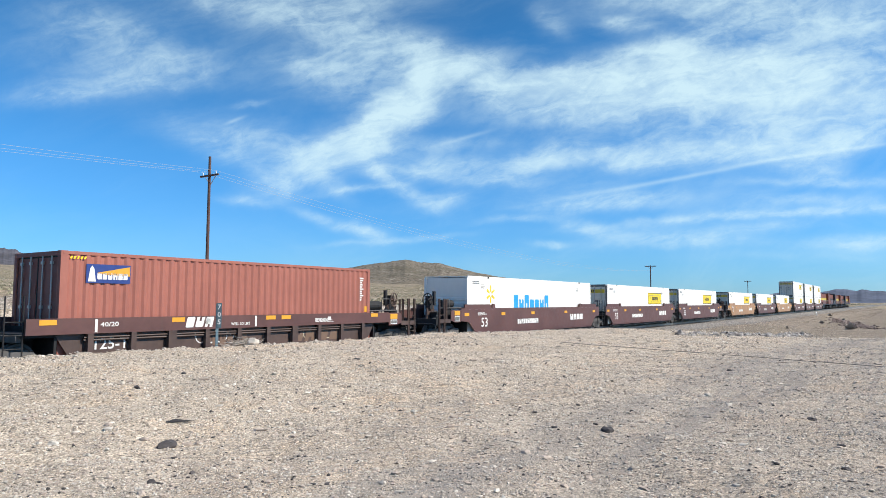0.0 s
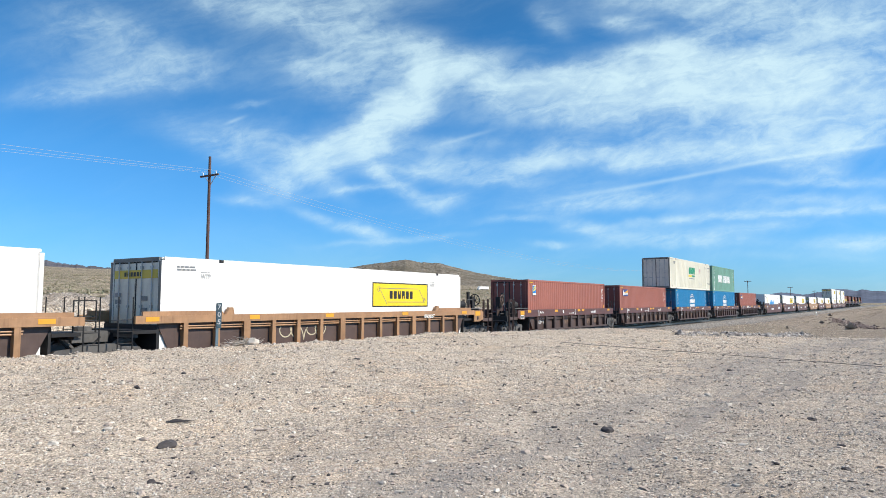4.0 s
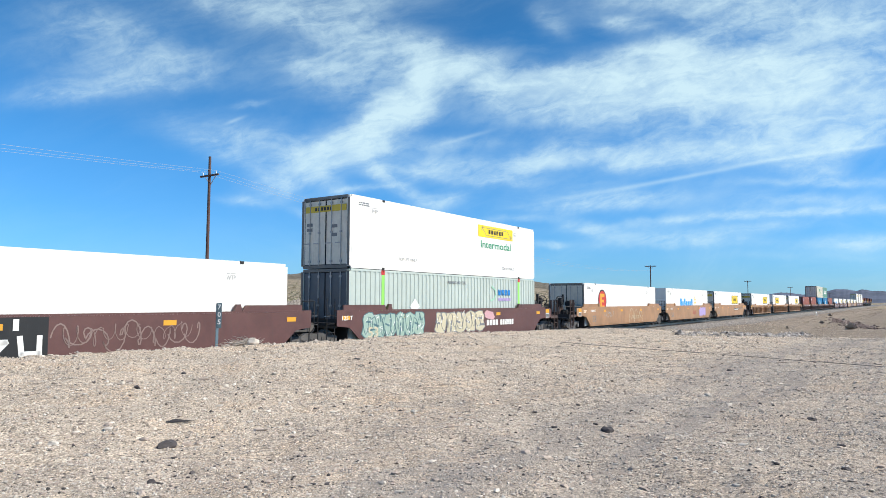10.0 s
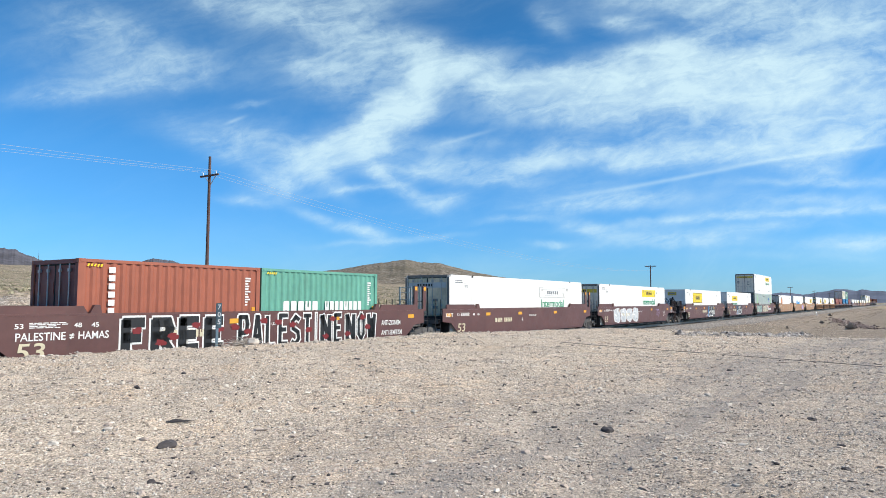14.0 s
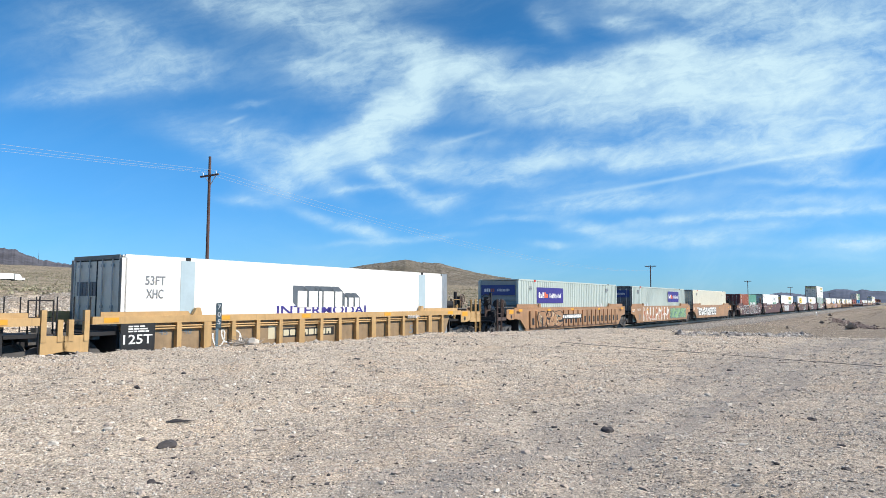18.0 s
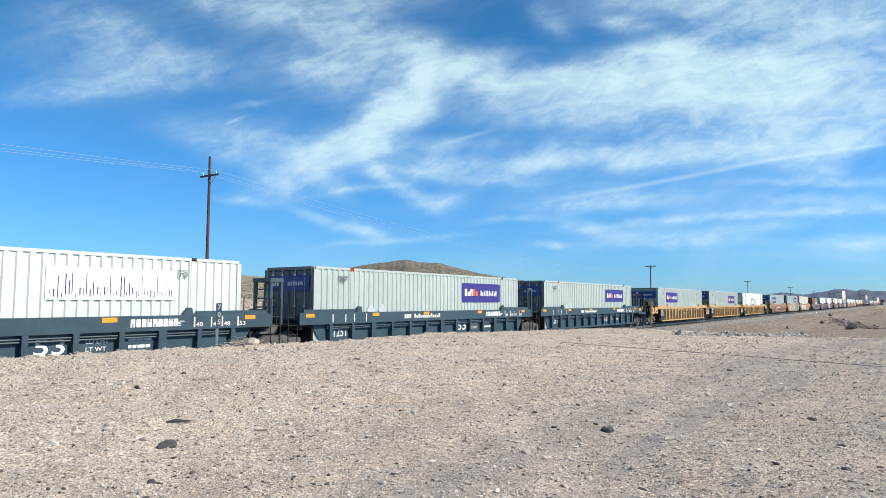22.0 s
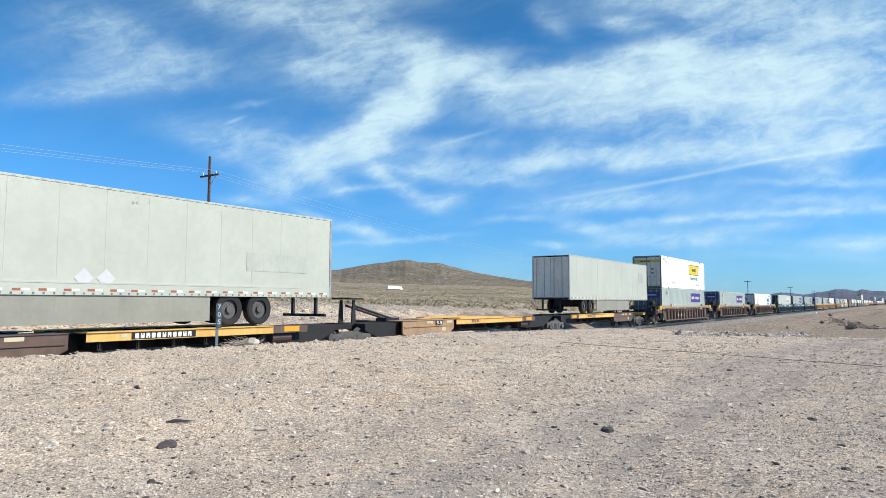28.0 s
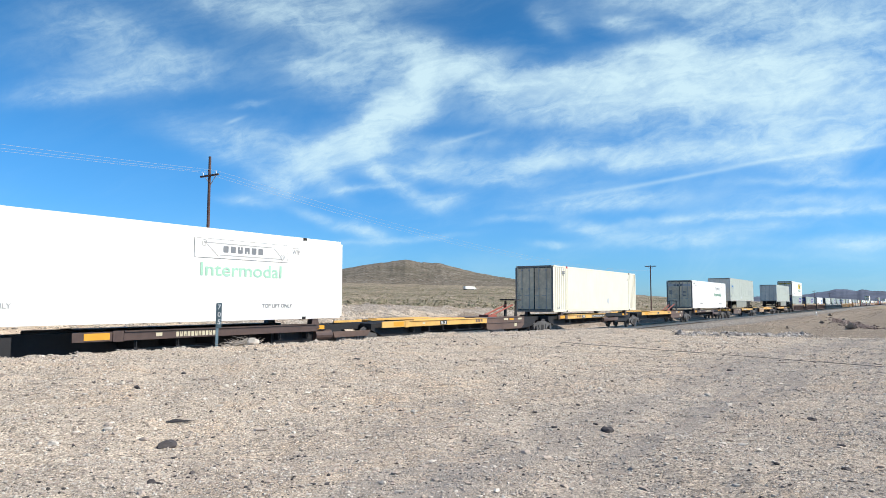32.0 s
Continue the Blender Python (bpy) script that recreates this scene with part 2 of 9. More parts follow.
BAR = surface("galvanised steel", (0.42, 0.43, 0.43), 0.45, 0.6, 0.12, 9.0, 0.1, bump=0.002)
RUBBER = surface("black tyre rubber", (0.02, 0.02, 0.021), 0.85, 0.0, 0.2, 10.0)
ORANGE = paint("locomotive orange", (0.21, 0.06, 0.03), 0.15, 0.06)
LOCOBLACK = paint("locomotive black", (0.02, 0.02, 0.022), 0.15, 0.1)
DECK = surface("dusty deck plate", (0.14, 0.12, 0.10), 0.8, 0.0, 0.25, 7.0, 0.2)
REDPAINT = paint("red hitch paint", (0.36, 0.10, 0.065), 0.3, 0.15)
WOOD = surface("weathered pole wood", (0.115, 0.066, 0.056), 0.9, 0.0, 0.25, 9.0, 0.4, (0.05, 0.03, 0.025), 0.01)


def ink(name, colour, rough=0.5):
    return surface("ink " + name, colour, rough, 0.0, 0.06, 6.0, 0.06, (0.3, 0.28, 0.25), 0.0)


I_WHITE, I_BLACK, I_YELLOW = ink("white", (0.80, 0.79, 0.75)), ink("black", (0.02, 0.02, 0.02)), ink("yellow", (0.85, 0.62, 0.02))
I_GREEN, I_BLUE, I_PURPLE = ink("green", (0.02, 0.27, 0.13)), ink("blue", (0.01, 0.19, 0.52)), ink("purple", (0.042, 0.030, 0.22))
I_ORANGE, I_RED, I_NAVY = ink("orange", (0.85, 0.15, 0.02)), ink("red", (0.55, 0.04, 0.03)), ink("navy", (0.02, 0.05, 0.22))
I_AMBER, I_GREY, I_SKY = ink("amber", (0.75, 0.36, 0.03)), ink("grey", (0.20, 0.21, 0.22)), ink("sky blue", (0.02, 0.33, 0.72))
I_LIME, I_LILAC, I_PINK = ink("lime", (0.28, 0.75, 0.12)), ink("lilac", (0.44, 0.34, 0.60)), ink("pink", (0.62, 0.36, 0.38))
I_SILVER, I_MINT, I_SAND = ink("silver", (0.55, 0.57, 0.58)), ink("grey mint", (0.36, 0.48, 0.40)), ink("sand", (0.62, 0.55, 0.38))
I_OLDRED = ink("old red", (0.36, 0.11, 0.06))
I_DARKRED = ink("dark red", (0.20, 0.02, 0.02))
I_CHALK, I_TEAL = ink("chalk brown", (0.28, 0.20, 0.175)), ink("grey teal", (0.09, 0.18, 0.20))
I_FADE = ink("faded rust", (0.20, 0.125, 0.085))
I_ICE = ink("ice blue", (0.42, 0.52, 0.56))
I_PALEGREEN = ink("pale green", (0.36, 0.62, 0.46))
I_OLDYELLOW = ink("old yellow", (0.62, 0.47, 0.05))
I_DIM = ink("dim grey", (0.40, 0.40, 0.39))


def packed(N, co, col):
    """A pair of wheel tracks packed darker, running off to the lower ground."""
    wob, _ = N.noise(co, 0.35, 4.0, 0.6)
    off = N.math("ADD", N.dot(co, (0.045, 1.0, 0)), N.math("MULTIPLY", N.math("SUBTRACT", wob, 0.5), 2.2))
    lane = N.math("MULTIPLY", N.span(off, -21.0, -18.0), N.span(off, -12.0, -15.6))
    ruts, _ = N.noise(N.vec("MULTIPLY", co, (0.10, 1.7, 1.0)), 1.0, 4.0, 0.6)
    return N.mix(N.math("MULTIPLY", N.math("MULTIPLY", lane, N.span(ruts, 0.36, 0.60, 0.42, 1.0)), 0.68), col, (0.25, 0.24, 0.24))


def ground_material(name, light, dark, pebble, strength, green=0.0, road=False, tone=(1.0, 1.0, 1.0), size=1.0):
    """Desert gravel: pale sand, grey and rusty pebbles, patches of finer dust."""
    m = bpy.data.materials.new(name)
    m.use_nodes = True
    N = Nodes(m.node_tree)
    co = N.add("ShaderNodeTexCoord").outputs["Object"]
    if size != 1.0:
        co = N.vec("MULTIPLY", co, (size, size, size))
    patch, _ = N.noise(co, 0.28, 6.0, 0.6, 0.3)
    mid, _ = N.noise(co, 2.1, 6.0, 0.65)
    fine, _ = N.noise(co, 70.0, 6.0, 0.8)
    coarse, _ = N.noise(co, 9.0, 8.0, 0.8)
    col = N.mix(N.span(patch, 0.35, 0.68), light, dark)

    def stones(scale):
        v = N.add("ShaderNodeTexVoronoi")
        N.put(v.inputs["Vector"], N.vec("ADD", co, N.vec("MULTIPLY", bent, (0.03, 0.03, 0.03))))
        v.inputs["Scale"].default_value = scale
        c = N.add("ShaderNodeSeparateColor")
        N.put(c.inputs[0], v.outputs["Color"])
        return v.outputs["Distance"], c.outputs[0], c.outputs[1]

    _, bent = N.noise(co, 30.0, 2.0, 0.5)
    TONES = ((0.0, (0.12, 0.105, 0.095)), (0.16, (0.34, 0.295, 0.25)), (0.6, (0.54, 0.47, 0.395)), (0.88, (0.74, 0.67, 0.58)), (1.0, (0.86, 0.82, 0.75)))
    d1, t1, k1 = stones(pebble * 1.6)
    d2, t2, k2 = stones(pebble * 0.42)
    col = N.mix(N.math("MULTIPLY", N.span(mid, 0.25, 0.60, 0.35, 1.0), 0.85), col, N.ramp(t1, *TONES))
    pick = N.math("MULTIPLY", N.span(k2, 0.70, 0.76), N.span(d2, 0.42, 0.30))
    col = N.mix(N.math("MULTIPLY", pick, 0.9), col, N.ramp(t2, *TONES))
    _, t3, k3 = stones(pebble * 2.1)
    col = N.mix(1.0, col, N.ramp(t3, (0.0, 0.26), (0.13, 0.72), (0.5, 1.0), (0.86, 1.14), (1.0, 1.48)), "MULTIPLY")
    warm, _ = N.noise(co, 0.9, 5.0, 0.65)
    col = N.mix(N.span(warm, 0.45, 0.70, 0.0, 0.8), col, (1.07, 0.98, 0.89), "MULTIPLY")
    col = N.mix(0.85, col, N.ramp(coarse, (0.32, 0.50), (0.46, 0.95), (0.66, 1.06)), "MULTIPLY")
    col = N.mix(0.75, col, N.ramp(fine, (0.33, 0.30), (0.45, 0.93), (0.62, 1.08)), "MULTIPLY")
    if road:
        col = packed(N, co, col)
    if green > 0:
        g1, _ = N.noise(co, 0.05, 6.0, 0.7)
        g2, _ = N.noise(co, 0.35, 5.0, 0.7)
        amount = N.math("MULTIPLY", N.span(N.math("ADD", N.math("MULTIPLY", g1, 0.5), N.math("MULTIPLY", g2, 0.5)), 0.44, 0.58), green)
        col = N.mix(amount, col, (0.215, 0.20, 0.135))
    col = N.mix(1.0, col, tone, "MULTIPLY")
    b = N.add("ShaderNodeBsdfPrincipled")
    N.put(b.inputs["Base Color"], col)
    b.inputs["Roughness"].default_value = 0.95
    b.inputs["Specular IOR Level"].default_value = 0.15
    bp = N.add("ShaderNodeBump")
    bp.inputs["Strength"].default_value, bp.inputs["Distance"].default_value = strength, 0.03
    h = N.math("ADD", N.math("ADD", N.math("MULTIPLY", d1, -0.5), N.math("MULTIPLY", d2, -0.6)), N.math("MULTIPLY", fine, 0.7))
    N.put(bp.inputs["Height"], h)
    N.put(b.inputs["Normal"], bp.outputs[0])
    o = N.add("ShaderNodeOutputMaterial")
    m.node_tree.links.new(b.outputs[0], o.inputs[0])
    return m


GRAVEL = ground_material("desert gravel", (0.70, 0.61, 0.525), (0.50, 0.445, 0.395), 30.0, 0.45, 0.0, True, (1.05, 1.0, 0.93))
SCRUBLAND = ground_material("scrub covered slope", (0.56, 0.48, 0.385), (0.46, 0.395, 0.31), 3.0, 0.6, 0.95, False, (0.76, 0.715, 0.64))
BALLAST = ground_material("grey track ballast", (0.50, 0.49, 0.48), (0.42, 0.41, 0.41), 14.0, 1.0, 0.0, False, (0.52, 0.53, 0.55))
ROCKY = surface("brown hill rock", (0.19, 0.155, 0.115), 0.95, 0.0, 0.30, 0.05, 0.0, bump=1.2, fine=0.06)
# Slightly bluish, with the haze of distance mixed into the rock colour.
FARROCK = surface("dark mountain rock with haze tint", (0.090, 0.086, 0.100), 0.95, 0.0, 0.35, 0.06, 0.0, bump=6.0, fine=0.03)
# Haze over the farthest range is put into its base colour.
HAZEROCK = surface("mountain rock tinted blue for haze", (0.082, 0.098, 0.145), 0.95, 0.0, 0.3, 0.03, 0.0, bump=6.0, fine=0.02)
DRYBANK = ground_material("dry grass bank", (0.56, 0.48, 0.40), (0.48, 0.41, 0.34), 12.0, 0.9, 0.3, False, (0.60, 0.565, 0.54))
STONY = ground_material("grey stony ridge", (0.56, 0.52, 0.47), (0.50, 0.46, 0.42), 11.0, 1.0, 0.0, False, (0.78, 0.76, 0.74))
STONE_B = surface("buff broken rock", (0.58, 0.50, 0.40), 0.9, 0.0, 0.3, 7.0, 0.0, bump=0.01)
STONE_G = surface("grey broken rock", (0.42, 0.38, 0.345), 0.9, 0.0, 0.35, 7.0, 0.0, bump=0.01)
SHADOWLINE = surface("dark shadow line", (0.19, 0.175, 0.165), 0.8, 0.0, 0.2, 9.0, 0.0, bump=0.0)
HILLSIDE = ground_material("scrub covered hillside", (0.50, 0.42, 0.32), (0.34, 0.28, 0.22), 3.0, 0.4, 0.6, False, (0.43, 0.425, 0.40), 0.045)
STONE_P = surface("pale limestone", (0.62, 0.555, 0.48), 0.9, 0.0, 0.2, 9.0, 0.0, bump=0.01)
STONE_D = surface("dark basalt", (0.075, 0.066, 0.066), 0.85, 0.0, 0.25, 9.0, 0.0, bump=0.01)
STONE_R = surface("brownish stone", (0.45, 0.37, 0.31), 0.9, 0.0, 0.2, 9.0, 0.0, bump=0.01)
SCRUB = surface("dry shrub twigs", (0.42, 0.385, 0.265), 0.95, 0.0, 0.35, 3.0, 0.0, bump=0.0)
TWIG = surface("bleached twigs", (0.36, 0.32, 0.28), 0.9, 0.0, 0.2, 9.0, 0.0, bump=0.0)

# ---- mesh helpers ----
MESHES = {}


def quads(bm, vs, faces):
    made = [bm.verts.new(v) for v in vs]
    for f in faces:
        bm.faces.new([made[i] for i in f])


BOXF = ((0, 3, 2, 1), (4, 5, 6, 7), (0, 1, 5, 4), (1, 2, 6, 5), (2, 3, 7, 6), (3, 0, 4, 7))


def box(bm, x0, x1, y0, y1, z0, z1):
    quads(bm, [(x0, y0, z0), (x1, y0, z0), (x1, y1, z0), (x0, y1, z0), (x0, y0, z1), (x1, y0, z1), (x1, y1, z1), (x0, y1, z1)], BOXF)


def prism(bm, outline, y0, y1):
    """A plate whose outline lies in x and z, from y0 to y1."""
    n = len(outline)
    area = sum(outline[i][0] * outline[(i + 1) % n][1] - outline[(i + 1) % n][0] * outline[i][1] for i in range(n))
    if area < 0:
        outline = outline[::-1]
    a = [bm.verts.new((x, y0, z)) for x, z in outline]
    b = [bm.verts.new((x, y1, z)) for x, z in outline]
    bm.faces.new(a)
    bm.faces.new(b[::-1])
    for i in range(n):
        bm.faces.new((a[i], b[i], b[(i + 1) % n], a[(i + 1) % n])[::-1])
    return bm


def rod(bm, p, q, r, n=8, r2=None):
    p, q = Vector(p), Vector(q)
    d = (q - p).normalized()
    side = d.cross(Vector((0, 0, 1)) if abs(d.z) < 0.9 else Vector((1, 0, 0))).normalized()
    up = d.cross(side)
    r2 = r if r2 is None else r2
    a = [bm.verts.new(p + side * math.cos(t) * r + up * math.sin(t) * r) for t in (2 * math.pi * i / n for i in range(n))]
    b = [bm.verts.new(q + side * math.cos(t) * r2 + up * math.sin(t) * r2) for t in (2 * math.pi * i / n for i in range(n))]
    for i in range(n):
        bm.faces.new((a[i], a[(i + 1) % n], b[(i + 1) % n], b[i]))
    bm.faces.new(a[::-1])
    bm.faces.new(b)


def tube(bm, pts, r, n=6, closed=False):
    """One pipe along a line of points."""
    pts = [Vector(p) for p in pts]
    m = len(pts)
    rows = []
    for i, p in enumerate(pts):
        d = (pts[(i + 1) % m] - pts[i - 1]) if closed else (pts[min(i + 1, m - 1)] - pts[max(i - 1, 0)])
        d.normalize()
        side = d.cross(Vector((0.13, 0.2, 0.97)) if abs(d.z) < 0.95 else Vector((1, 0, 0))).normalized()
        up = d.cross(side)
        rows.append([bm.verts.new(p + side * math.cos(t) * r + up * math.sin(t) * r) for t in (2 * math.pi * k / n for k in range(n))])
    for a, b in zip(rows, rows[1:] + (rows[:1] if closed else [])):
        for k in range(n):
            bm.faces.new((a[k], a[(k + 1) % n], b[(k + 1) % n], b[k]))
    if not closed:
        bm.faces.new(rows[0][::-1])
        bm.faces.new(rows[-1])


def mesh_of(name, bm, material, smooth=False):
    me = bpy.data.meshes.new(name)
    bmesh.ops.recalc_face_normals(bm, faces=bm.faces)
    bm.to_mesh(me)
    bm.free()
    me.materials.append(material)
    if smooth:
        for p in me.polygons:
            p.use_smooth = True
    return me


def part(name, bm, material, parent, label="", at=None):
    """Links a bmesh, or a mesh already made, as one object under its thing."""
    me = bm if isinstance(bm, bpy.types.Mesh) else mesh_of(name, bm, material)
    ob = new(name, me)
    ob.parent = parent
    if at:
        ob.location = at
    if label:
        tagged(ob, label)
    return ob


def shared(key, build, material):
    """A mesh that many parts share."""
    k = (key, material.name)
    if k not in MESHES:
        bm = bmesh.new()
        build(bm)
        MESHES[k] = mesh_of(key if isinstance(key, str) else key[0], bm, material)
    return MESHES[k]


def thing(name, label, category, group="", kind=""):
    return tagged(new(name), label, category, group, kind)

# ---- the land ----
def ease(a, b, v):
    t = np.clip((v - a) / (b - a), 0, 1)
    return t * t * (3 - 2 * t)


def lumps(x, y, wave, seed=0.0):
    """Cheap smooth unevenness."""
    k = 2 * math.pi / wave
    return (np.sin(k * x + 1.7 * np.sin(k * 0.63 * y + seed) + seed) + np.sin(k * 0.83 * y + 1.3 * np.sin(k * 0.71 * x + 2 * seed) + 1.1)) * 0.5


def land(x, y):
    x, y = np.asarray(x, float), np.asarray(y, float)
    y_t = y + BEND * np.where(x > 0, x * x, 0)
    crest = np.interp(x, [-80, 0, 9, 12, 15, 18, 22, 28.5, 35, 40, 60, 90, 400], [0.80, 0.80, 0.79, 0.75, 0.71, 0.69, 0.73, 0.57, 0.46, 0.36, -0.35, -0.55, -0.55])
    plain = np.interp(x, [-100, 10, 25, 42, 56, 75, 110, 300], [0.45, 0.45, 0.36, 0.02, -0.62, -1.15, -1.4, -1.5])
    mound = np.interp(x, [-60, 8, 24, 60, 110, 220], [2.3, 2.2, 2.0, 1.1, 0.3, -0.2])
    start = np.interp(x, [0, 40, 60], [-15, -15, -11])
    stop = np.interp(x, [0, 40, 60], [-4.0, -4.0, -4.6])
    near = plain + (crest - plain) * ease(0, 1, (y_t - start) / (stop - start))
    near = near + 0.05 * lumps(x, y, 3.1) * ease(-3.2, -5.0, y_t) + 0.025 * lumps(x, y, 1.1, 2.0) + 0.035 * lumps(x, y, 0.9, 5.0) * np.exp(-((y_t + 3.7) / 0.8) ** 2)
    near = near + (0.010 * lumps(x + 0.7 * y, y - 0.4 * x, 0.53, 3.0) + 0.007 * lumps(x - 0.3 * y, y + 0.6 * x, 0.29, 6.0)) * ease(60, 30, np.hypot(x, y + 18.9))
    low = -0.52
    z = near + (low - near) * ease(-3.5, -2.6, y_t)
    rise = low + (mound - low) * (0.62 * ease(3.4, 6.4, y_t) + 0.38 * ease(8.0, 11.0, y_t))
    rise = rise + (0.10 * lumps(x, y, 2.3, 1.0) + 0.16 * lumps(x, y, 5.1, 3.0)) * ease(3.6, 6.0, y_t)
    z = np.where(y_t > 0, rise, z)
    r = np.hypot(x, y + 18.894)
    th = np.degrees(np.arctan2(y + 18.894, x))
    steep = np.interp(th, [-180, -1, 0, 5, 9, 14, 22, 28, 42, 52, 66, 90, 150, 180], [0, 0, 0, 0, 0.002, 0.006, 0.014, 0.022, 0.026, 0.036, 0.042, 0.045, 0.035, 0])
    far = steep * np.interp(r, [42, 150, 400, 900, 1500], [0.80, 0.75, 0.76, 1.0, 1.13]) * np.clip(np.minimum(r, 1500) - 42, 0, None) + 0.9 * lumps(x, y, 130.0, 4.0) * ease(80, 400, r) + 0.25 * lumps(x, y, 31.0, 7.0) * ease(40, 120, r)
    z = z + far * ease(9, 30, y_t)
    return z


def grid_mesh(name, x, y, z, material, smooth=True):
    """A sheet over rows and columns of points."""
    n, m = x.shape
    v = np.stack([x, y, z], -1).reshape(-1, 3)
    i = np.arange(n * m).reshape(n, m)
    f = np.stack([i[:-1, :-1], i[1:, :-1], i[1:, 1:], i[:-1, 1:]], -1).reshape(-1, 4)
    me = bpy.data.meshes.new(name)
    me.from_pydata(v.tolist(), [], f.tolist())
    me.materials.append(material)
    if smooth:
        me.polygons.foreach_set("use_smooth", np.ones(len(me.polygons), bool))
    me.update()
    return me


rings = np.concatenate([[0.0], 1.2 * 1.0165 ** np.arange(0, 500)])
rings = rings[rings < 4600]
turns = np.radians(np.concatenate([np.arange(-6, 76, 0.25), np.arange(76, 354.1, 2.0)]))
R_, T_ = np.meshgrid(rings, turns, indexing="ij")
GX, GY = R_ * np.cos(T_), -18.894 + R_ * np.sin(T_)
ground = tagged(new("ground", grid_mesh("ground", GX, GY, land(GX, GY), GRAVEL)), "pale stony desert gravel with a low bank beside the track", "ground", kind="structure")
ground.data.materials.append(SCRUBLAND)
cx = (GX[:-1, :-1] + GX[1:, 1:]) / 2
cy = (GY[:-1, :-1] + GY[1:, 1:]) / 2
wild = (np.hypot(cx, cy + 18.9) > 150) | (cy + BEND * np.where(cx > 0, cx * cx, 0) > 11.5)
ground.data.materials.append(DRYBANK)
edge = cy + BEND * np.where(cx > 0, cx * cx, 0)
banked = (cx > 44) & (cx < 420) & (edge > np.interp(cx, [44, 60, 80, 110], [-7.5, -12.5, -30.0, -90.0]) + 0.5 * lumps(cx, cy, 5.0)) & (edge < 11.5)
ground.data.materials.append(BALLAST)
ground.data.materials.append(STONY)
shoulder = (cx > 40) & (cx < 900) & (edge > -4.25 + 0.12 * lumps(cx, cy, 2.0)) & (edge < 3.2)
cut = (cx > -60) & (cx < 120) & (edge > 4.4) & (edge < 9.75 + 0.5 * lumps(cx, cy, 3.0)) & ((cx < 19.8 + 0.8 * lumps(cx, cy, 2.0)) | (cx > 25.5))
stony = ~cut & (cx > -60) & (cx < 120) & (edge > 3.6) & (edge < 12.0 + 1.2 * lumps(cx, cy, 6.0))
index = np.where(shoulder, 3, np.where(stony, 4, np.where(banked, 2, np.where(wild, 1, 0))))
ground.data.polygons.foreach_set("material_index", index.reshape(-1).astype(np.int32))


def skyline(name, label, profile, near, far, material, rough, seed, jag=0.0004):
    """A range of hills: bearings right of the view's middle line and slopes above the level, both as tangents."""
    b = np.array([p[0] for p in profile])
    e = np.array([p[1] for p in profile])
    cols = np.linspace(b[0], b[-1], 420)
    ridge = np.interp(cols, b, e)
    depth = np.linspace(0, 1.6, 150)
    B, D = np.meshgrid(cols, depth)
    # small crags along the crest
    E = np.interp(B, b, e) + jag * (lumps(B * 1000, 0 * B, 23.0, seed) + 0.6 * lumps(B * 1000, 0 * B, 9.0, seed + 3) + 0.4 * lumps(B * 1000, 0 * B, 4.0, seed + 6))
    rr = near + (far - near) * D
    lift = np.where(D < 1, ease(0, 1, D) ** 0.8, 1 - 0.55 * ease(1, 1.6, D))
    gully = 0.7 * rough * (np.abs(lumps(B * 900 + 60 * lumps(B * 900, D * 300, 120, seed), D * 260, 46.0, seed)) - 0.4) * np.clip(E * 26, 0, 1) * np.sin(np.clip(D, 0, 1) * math.pi) ** 0.7
    crag = 0.35 * rough * (0.16 * lumps(B * 2600, D * 60, 37.0, seed + 2) + 0.22 * np.abs(lumps(B * 2600 + 30 * D, D * 260, 19.0, seed + 5)) + 0.12 * lumps(B * 2600, D * 300, 8.0, seed + 9))
    ang = BEAR - np.arctan(B)
    x, y = rr * np.cos(ang), -18.894 + rr * np.sin(ang)
    base = land(x, y) - 6.0
    # heights are given along the view's middle line, so a point off it is farther by the secant
    top = 1.97 + (E / np.sqrt(1 + B * B)) * far
    z = base + (top - base) * lift + (gully + crag) * (top - base) * 0.05
    return tagged(new(name, grid_mesh(name, x, y, z, material)), label, "hill", kind="structure")


def slopes(*pts):
    """Skyline points given on a 1568 wide plan of the view."""
    return [((px - 784) / 1207.2, (534.2 - py) / 1207.2) for px, py in pts]


skyline("backdrop_hill", "broad brown rocky hill with dark summit", slopes((400, 500), (480, 492), (540, 486), (600, 480), (650, 471), (690, 466), (718, 462), (745, 467), (775, 468), (800, 474), (840, 484), (880, 491), (920, 497), (965, 502), (1010, 509), (1060, 516), (1150, 524)), 1350, 2300, HILLSIDE, 0.45, 1.0)
skyline("backdrop_mesa", "dark flat-topped mesa beyond the plain", slopes((200, 484), (228, 478), (242, 471), (254, 464), (266, 460.5), (286, 461.5), (308, 465.5), (328, 471), (345, 477.5), (362, 484)), 2100, 2700, FARROCK, 0.6, 2.0, 0.0008)
skyline("backdrop_range", "far rugged mountain range", slopes((-420, 430), (-150, 438), (0, 443), (25, 446), (50, 457), (75, 464), (110, 470), (150, 474), (215, 479)), 2300, 3300, FARROCK, 0.45, 3.0, 0.0011)
skyline("backdrop_blue_range", "far mountain range on the horizon, tinted blue for haze", slopes((1240, 532), (1330, 526), (1380, 517), (1400, 518), (1420, 521), (1460, 515), (1480, 511), (1492, 511), (1515, 514), (1524, 511.5), (1545, 514), (1568, 515), (1650, 512), (1760, 520), (1900, 530)), 3300, 4300, HAZEROCK, 2.0, 4.0)


